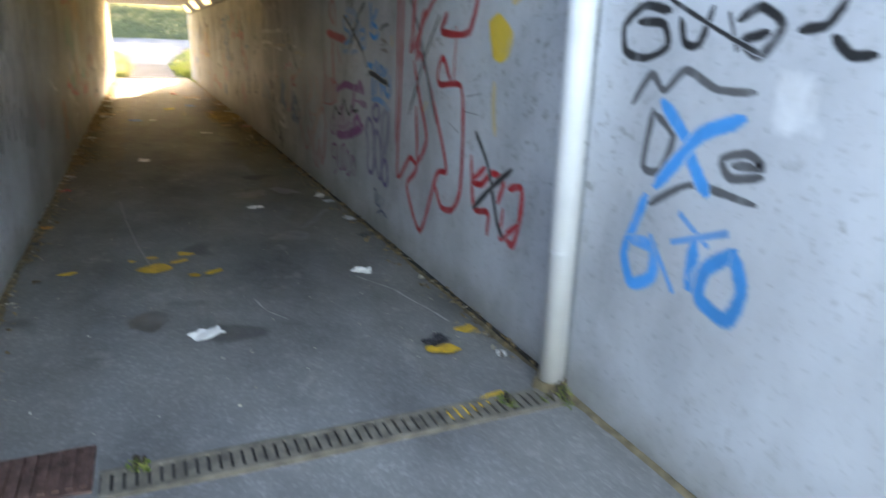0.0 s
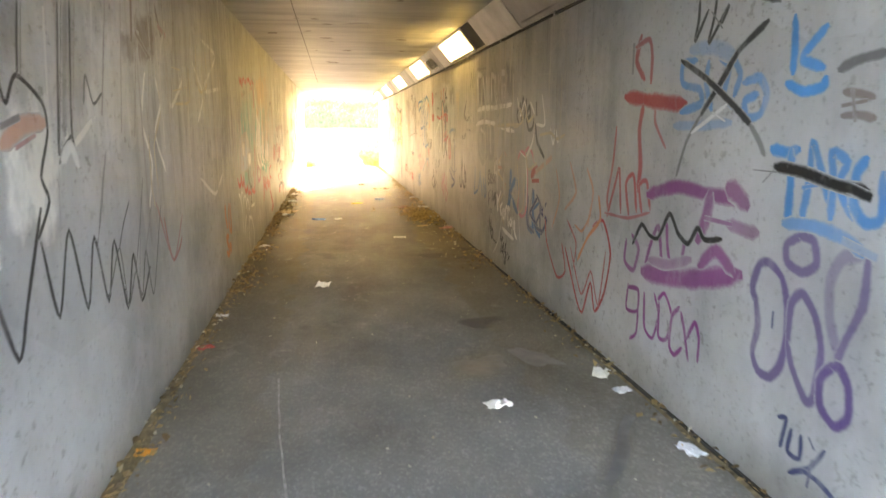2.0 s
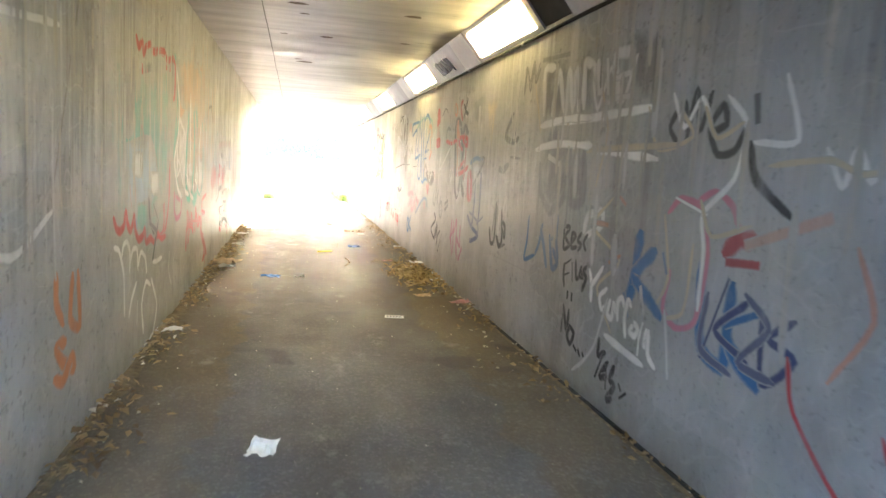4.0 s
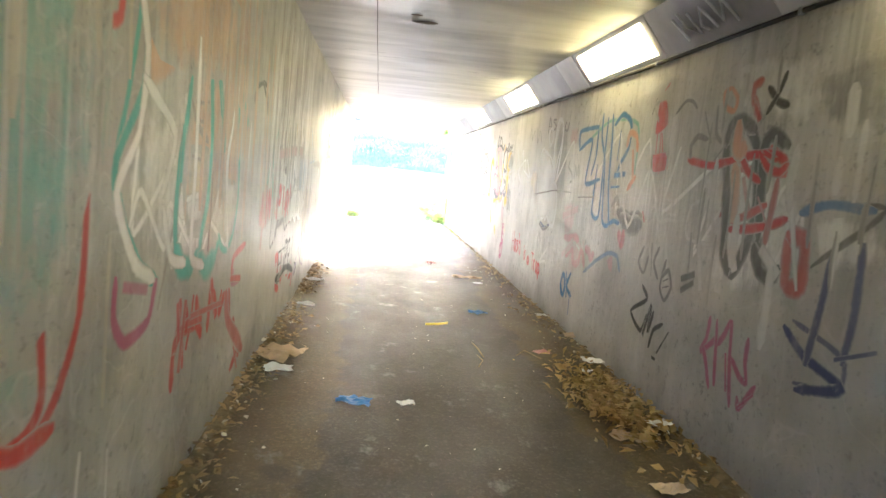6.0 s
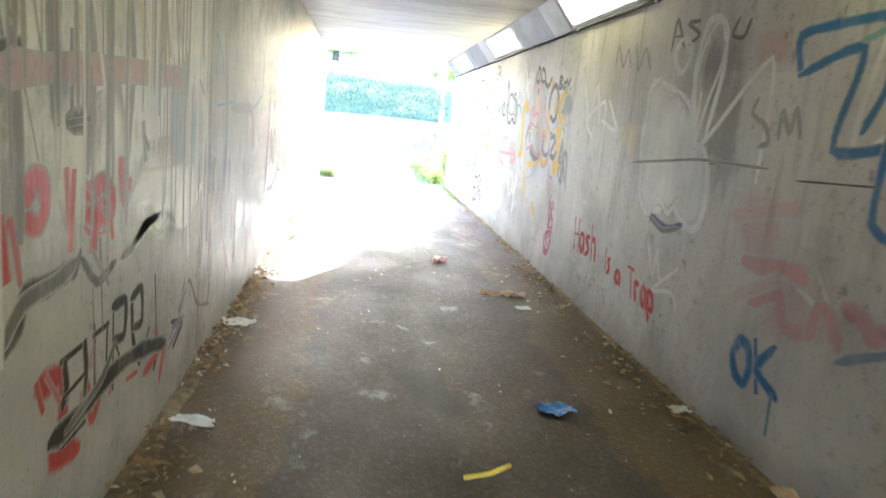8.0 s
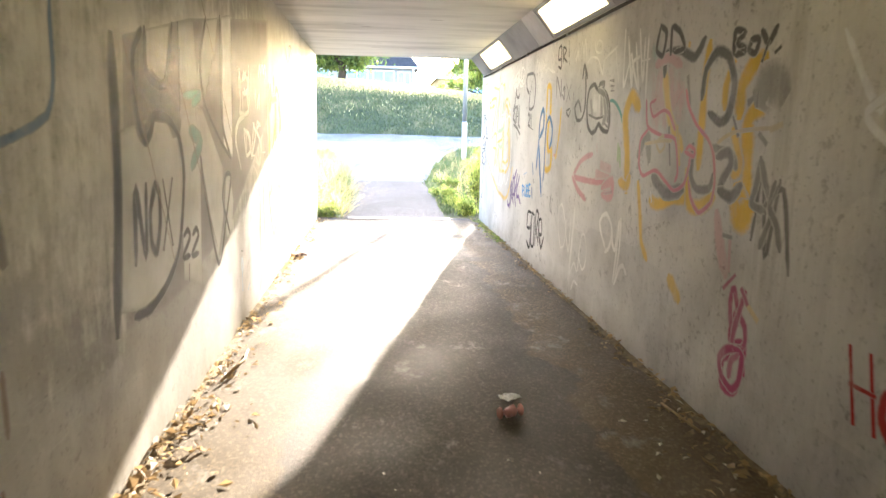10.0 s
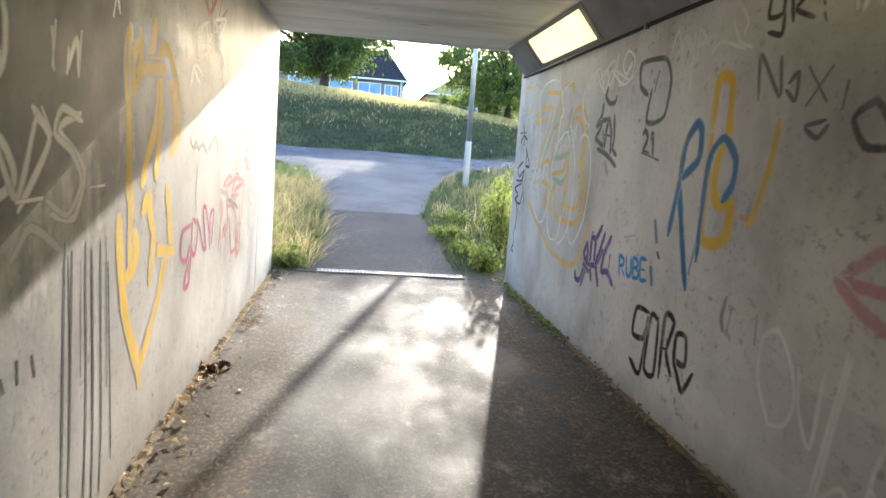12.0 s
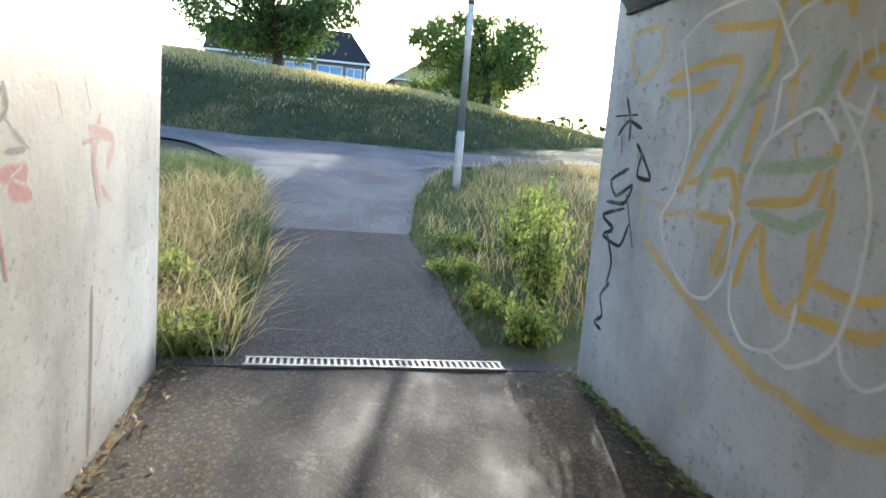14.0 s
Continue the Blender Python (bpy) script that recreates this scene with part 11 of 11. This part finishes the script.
SCRAPS = [
    ("paper_scrap", "crumpled white paper scrap on the asphalt", 1.01, 2.68, 0.15, PAPER, 20), ("paper_scrap", "folded white paper scrap on the asphalt", 2.02, 3.39, 0.12, PAPER, -30),
    ("paper_scrap", "crumpled white paper scrap on the asphalt", 1.63, 5.31, 0.12, PAPER, 10), ("paper_scrap", "crumpled white paper scrap on the asphalt", 0.76, 7.98, 0.16, PAPER, 80),
    ("wrapper", "pale crumpled wrapper by the wall foot", 2.28, 5.62, 0.13, PAPER, 60), ("wrapper", "small pale wrapper by the wall foot", 2.3, 5.38, 0.09, PALE_FILM, 10),
    ("wrapper", "blue and white wrapper by the wall foot", 2.31, 4.72, 0.12, PALE_FILM, 100), ("wrapper", "dark foil wrapper by the wall foot", 2.3, 4.2, 0.13, DARK_FILM, 40),
    ("paper_scrap", "small white paper scrap by the wall", 0.06, 7.14, 0.09, PAPER, 0), ("wrapper", "small red wrapper by the wall foot", 0.07, 6.42, 0.1, RED_FILM, 30),
    ("wrapper", "small orange wrapper by the wall foot", 0.07, 5.06, 0.08, ORANGE_FILM, 0), ("wrapper", "small black wrapper by the wall foot", 0.06, 4.63, 0.08, DARK_FILM, 20),
    ("wrapper", "black crumpled wrapper on the asphalt", 2.06, 2.24, 0.13, DARK_FILM, 30), ("paper_scrap", "small white scrap on the asphalt", 2.3, 2.0, 0.06, PAPER, 70),
    ("glove", "crumpled bright blue plastic glove on the floor", 0.65, 12.14, 0.17, BLUE_FILM, -10), ("wrapper", "blue plastic wrapper on the damp floor", 1.70, 14.71, 0.17, BLUE_FILM, 15),
    ("paper_scrap", "pale tan paper scrap on the floor", 2.04, 11.28, 0.14, CARD, 10), ("wrapper", "pink wrapper by the wall foot", 2.3, 10.87, 0.17, PINK_FILM, 20),
    ("cardboard_piece", "torn tan cardboard by the wall foot", 0.15, 12.85, 0.34, CARD, 70), ("paper_scrap", "white paper lying on torn cardboard", 0.19, 12.55, 0.17, PAPER, 10),
    ("paper_scrap", "dirty white paper by the wall foot", 0.08, 9.84, 0.15, PAPER, 10), ("paper_scrap", "flat pale paper strip by the wall", 0.15, 14.4, 0.17, PAPER, -15),
    ("paper_scrap", "small white paper by the wall foot", 0.11, 15.66, 0.17, PAPER, 10), ("paper_scrap", "white crumpled tissue by the wall", 2.32, 13.2, 0.15, PAPER, 10),
    ("paper_scrap", "small flat white paper by the wall", 2.2, 13.02, 0.11, PAPER, 50), ("paper_scrap", "white crumpled cup by the wall foot", 2.3, 14.72, 0.1, PAPER, 10),
    ("paper_scrap", "torn pale tissue on the floor", 2.0, 13.45, 0.12, PINK_FILM, 30), ("paper_scrap", "small white paper on the damp floor", 1.95, 16.45, 0.1, PAPER, 10),
    ("cardboard_piece", "flat torn cardboard strip on the floor", 1.87, 16.78, 0.34, CARD, 5), ("paper_scrap", "small white scrap on the damp floor", 1.54, 18.05, 0.1, PALE_FILM, 30),
    ("paper_scrap", "pale scrap on the damp floor", 0.93, 12.16, 0.09, PAPER, 30), ("cardboard_piece", "tan card scrap among dead leaves", 2.08, 11.85, 0.2, CARD, -20),
    ("paper_scrap", "white scrap among dead leaves", 2.3, 12.0, 0.14, PAPER, 20), ("paper_scrap", "pale paper by the wall foot", 2.36, 13.95, 0.13, CARD, 80),
    ("wrapper", "clear plastic wrapper at the grass edge", 0.22, 25.35, 0.2, PALE_FILM, 10), ("paper_scrap", "white litter among the weeds", 2.1, 27.2, 0.16, PAPER, 10),
    ("paper_scrap", "small pale litter among the weeds", 2.3, 26.2, 0.12, PALE_FILM, 40), ("stone", "dark lump of broken asphalt by the wall", 0.08, 21.9, 0.14, RUST, 40),
]
for k, (nm, lab, x, y, s, m, turn) in enumerate(SCRAPS):
    z = land(x, y) + 0.02 if y > 25.2 else (0.03 if (x < 0.2 or x > 2.2) and 8 < y < 18 else 0.004)
    sheet(nm, lab, {"glove": "glove", "stone": "stone", "cardboard_piece": "cardboard"}.get(nm, "litter"), x, y, s, m, turn, 0.32 if "strip" in lab else 0.7, 0.5 if nm == "stone" else 0.22, k + 1.3, z)


def rod(name, label, category, pts, radii, material, sides=8):
    bm = bmesh.new()
    tube(bm, pts, radii, sides)
    return tagged(link_mesh(name, bm, material, smooth=True), label, category)


rod("straw", "bright yellow plastic straw on the floor", "straw", [(1.17, 14.08, 0.012), (1.27, 14.11, 0.014), (1.36, 14.18, 0.012)], [0.009, 0.009, 0.009], plain("yellow_plastic", (0.72, 0.55, 0.03), 0.4))
rod("twig", "thin pale dry twig on the floor", "twig", [(1.52, 13.2, 0.01), (1.51, 13.4, 0.013), (1.49, 13.58, 0.01)], [0.005, 0.006, 0.003], WOOD)
rod("twig", "bent pale dry twig on the floor", "twig", [(1.78, 13.3, 0.01), (1.86, 13.42, 0.02), (1.95, 13.25, 0.01)], [0.004, 0.005, 0.003], WOOD)
rod("twig", "thin curved twig on the floor", "twig", [(1.45, 12.95, 0.008), (1.5, 13.1, 0.012), (1.48, 13.25, 0.008)], [0.004, 0.004, 0.002], WOOD)
rod("stick", "dry broken stick by the wall foot", "stick", [(0.1, 18.3, 0.02), (0.17, 18.55, 0.05), (0.14, 18.8, 0.02)], [0.008, 0.009, 0.005], WOOD)
rod("stick", "dry broken stick by the wall foot", "stick", [(2.3, 17.6, 0.02), (2.25, 17.9, 0.03)], [0.007, 0.005], WOOD)
# crushed drink can
can = tagged(new("drink_can"), "small crushed red and tan drink can", "can")
can.matrix_world = pose(1.5, 17.83, 0.03, 0, 90, 20)
bm = bmesh.new()
tube(bm, [(0, 0, -0.06), (0, 0, -0.055), (0.006, 0, -0.02), (-0.004, 0, 0.02), (0, 0, 0.055), (0, 0, 0.06)], [0.022, 0.028, 0.023, 0.026, 0.028, 0.022], 14)
part("body", bm, PINK_FILM, can, smooth=True)
bm = bmesh.new()
tube(bm, [(0, 0, 0.0602), (0, 0, 0.063)], [0.023, 0.021], 14)
part("rim", bm, STEEL, can)
# printed card label
card = tagged(link_mesh("card_label", boxed(-0.075, 0.075, -0.045, 0.045, 0, 0.003, bevel=0.001), PAPER), "white printed card lying on the floor", "card")
card.matrix_world = pose(1.65, 10.4, 0.008, 0, 0, -8)
for k in range(5):
    part("printed_bar", boxed(-0.06 + k * 0.024, -0.045 + k * 0.024, -0.02, 0.02, 0.0032, 0.0040), DARK_FILM, card)


# ---- marks on the floor ----
def floor_mark(name, label, category, x, y, rx, ry, material, seed, turn=0.0):
    bm = bmesh.new()
    n = 28
    vs = []
    for i in range(n):
        a = i * math.tau / n
        r = 1 + 0.55 * noise.noise((math.cos(a) * 1.3 + seed, math.sin(a) * 1.3, seed))
        vs.append(bm.verts.new((math.cos(a) * rx * r, math.sin(a) * ry * r, 0)))
    bm.faces.new(vs)
    ob = tagged(link_mesh(name, bm, material), label, category)
    ob.matrix_world = pose(x, y, 0.0085 + 0.0004 * (seed % 5), 0, 0, turn)
    return ob


YELLOW_SPILL = plain("yellow_floor_paint", (0.62, 0.36, 0.03), 0.6, vary=0.3, scale=25)
DAMP = plain("damp_asphalt", (0.125, 0.12, 0.113), 0.45, vary=0.3, scale=10)
for k, (x, y, rx, ry) in enumerate(((0.80, 3.82, 0.10, 0.085), (0.30, 3.87, 0.05, 0.03), (1.14, 3.66, 0.07, 0.03), (0.99, 4.09, 0.045, 0.05), (0.78, 4.06, 0.03, 0.03), (0.66, 4.02, 0.025, 0.02), (0.94, 3.93, 0.03, 0.06), (1.02, 3.62, 0.04, 0.03), (2.05, 2.14, 0.08, 0.05), (2.27, 2.33, 0.06, 0.04), (1.95, 1.60, 0.16, 0.04))):
    floor_mark("paint_spill", "flaking yellow paint spilt on the asphalt", "paint spill", x, y, rx, ry, YELLOW_SPILL, k + 1, 20 * k)
for k, (x, y, rx, ry) in enumerate(((1.76, 4.34, 0.15, 0.13), (1.66, 5.85, 0.17, 0.13), (0.76, 4.4, 0.06, 0.06), (0.74, 2.96, 0.12, 0.09), (2.0, 5.95, 0.2, 0.09))):
    floor_mark("stain", "dark damp stain on the grey asphalt", "stain", x, y, rx, ry, DAMP, k + 21, 30 * k)

bush(2.33, 1.53, 0.07, 0.07, 6, 91, "tiny green weeds at the pipe foot")
bush(2.12, 1.57, 0.05, 0.05, 5, 92, "tiny green weeds in the drain")
bush(0.70, 1.62, 0.05, 0.05, 5, 93, "tiny green weeds beside the gully")

# pale cracks in the floor and damp trails from the stains
def crack(pts, width, material, label):
    """A thin wandering line lying on the floor."""
    bm = bmesh.new()
    line = curve_through(pts, 8)
    rows = []
    for i, p in enumerate(line):
        d = line[min(i + 1, len(line) - 1)] - line[max(i - 1, 0)]
        n = Vector((-d.y, d.x)).normalized() * width * (0.6 + 0.8 * abs(noise.noise((p.x * 5, p.y * 5, 2))))
        p = p + n * 2 * noise.noise((p.x * 4, p.y * 4, 7))
        rows.append([bm.verts.new((p.x + n.x * k, p.y + n.y * k, 0.0082)) for k in (-1, 1)])
    for a, b in zip(rows, rows[1:]):
        bm.faces.new((a[0], a[1], b[1], b[0]))
    bmesh.ops.recalc_face_normals(bm, faces=bm.faces)
    return tagged(link_mesh("crack", bm, material), label, "crack")


PALE_LINE = plain("pale_scrape", (0.30, 0.29, 0.27), 0.8, vary=0.4, scale=14)
crack([(0.55, 5.83), (0.60, 5.2), (0.66, 4.65), (0.74, 4.1), (0.79, 3.71)], 0.006, PALE_LINE, "pale hairline crack along the asphalt")
crack([(2.18, 5.1), (2.02, 4.75), (1.88, 4.5)], 0.035, DAMP, "damp trail leading from a floor stain")
crack([(1.95, 3.3), (2.1, 3.0), (2.16, 2.7), (2.22, 2.45)], 0.008, PALE_LINE, "pale scrape on the asphalt by the wall")
crack([(1.3, 3.1), (1.34, 2.9), (1.42, 2.75)], 0.006, PALE_LINE, "pale scrape on the grey asphalt")
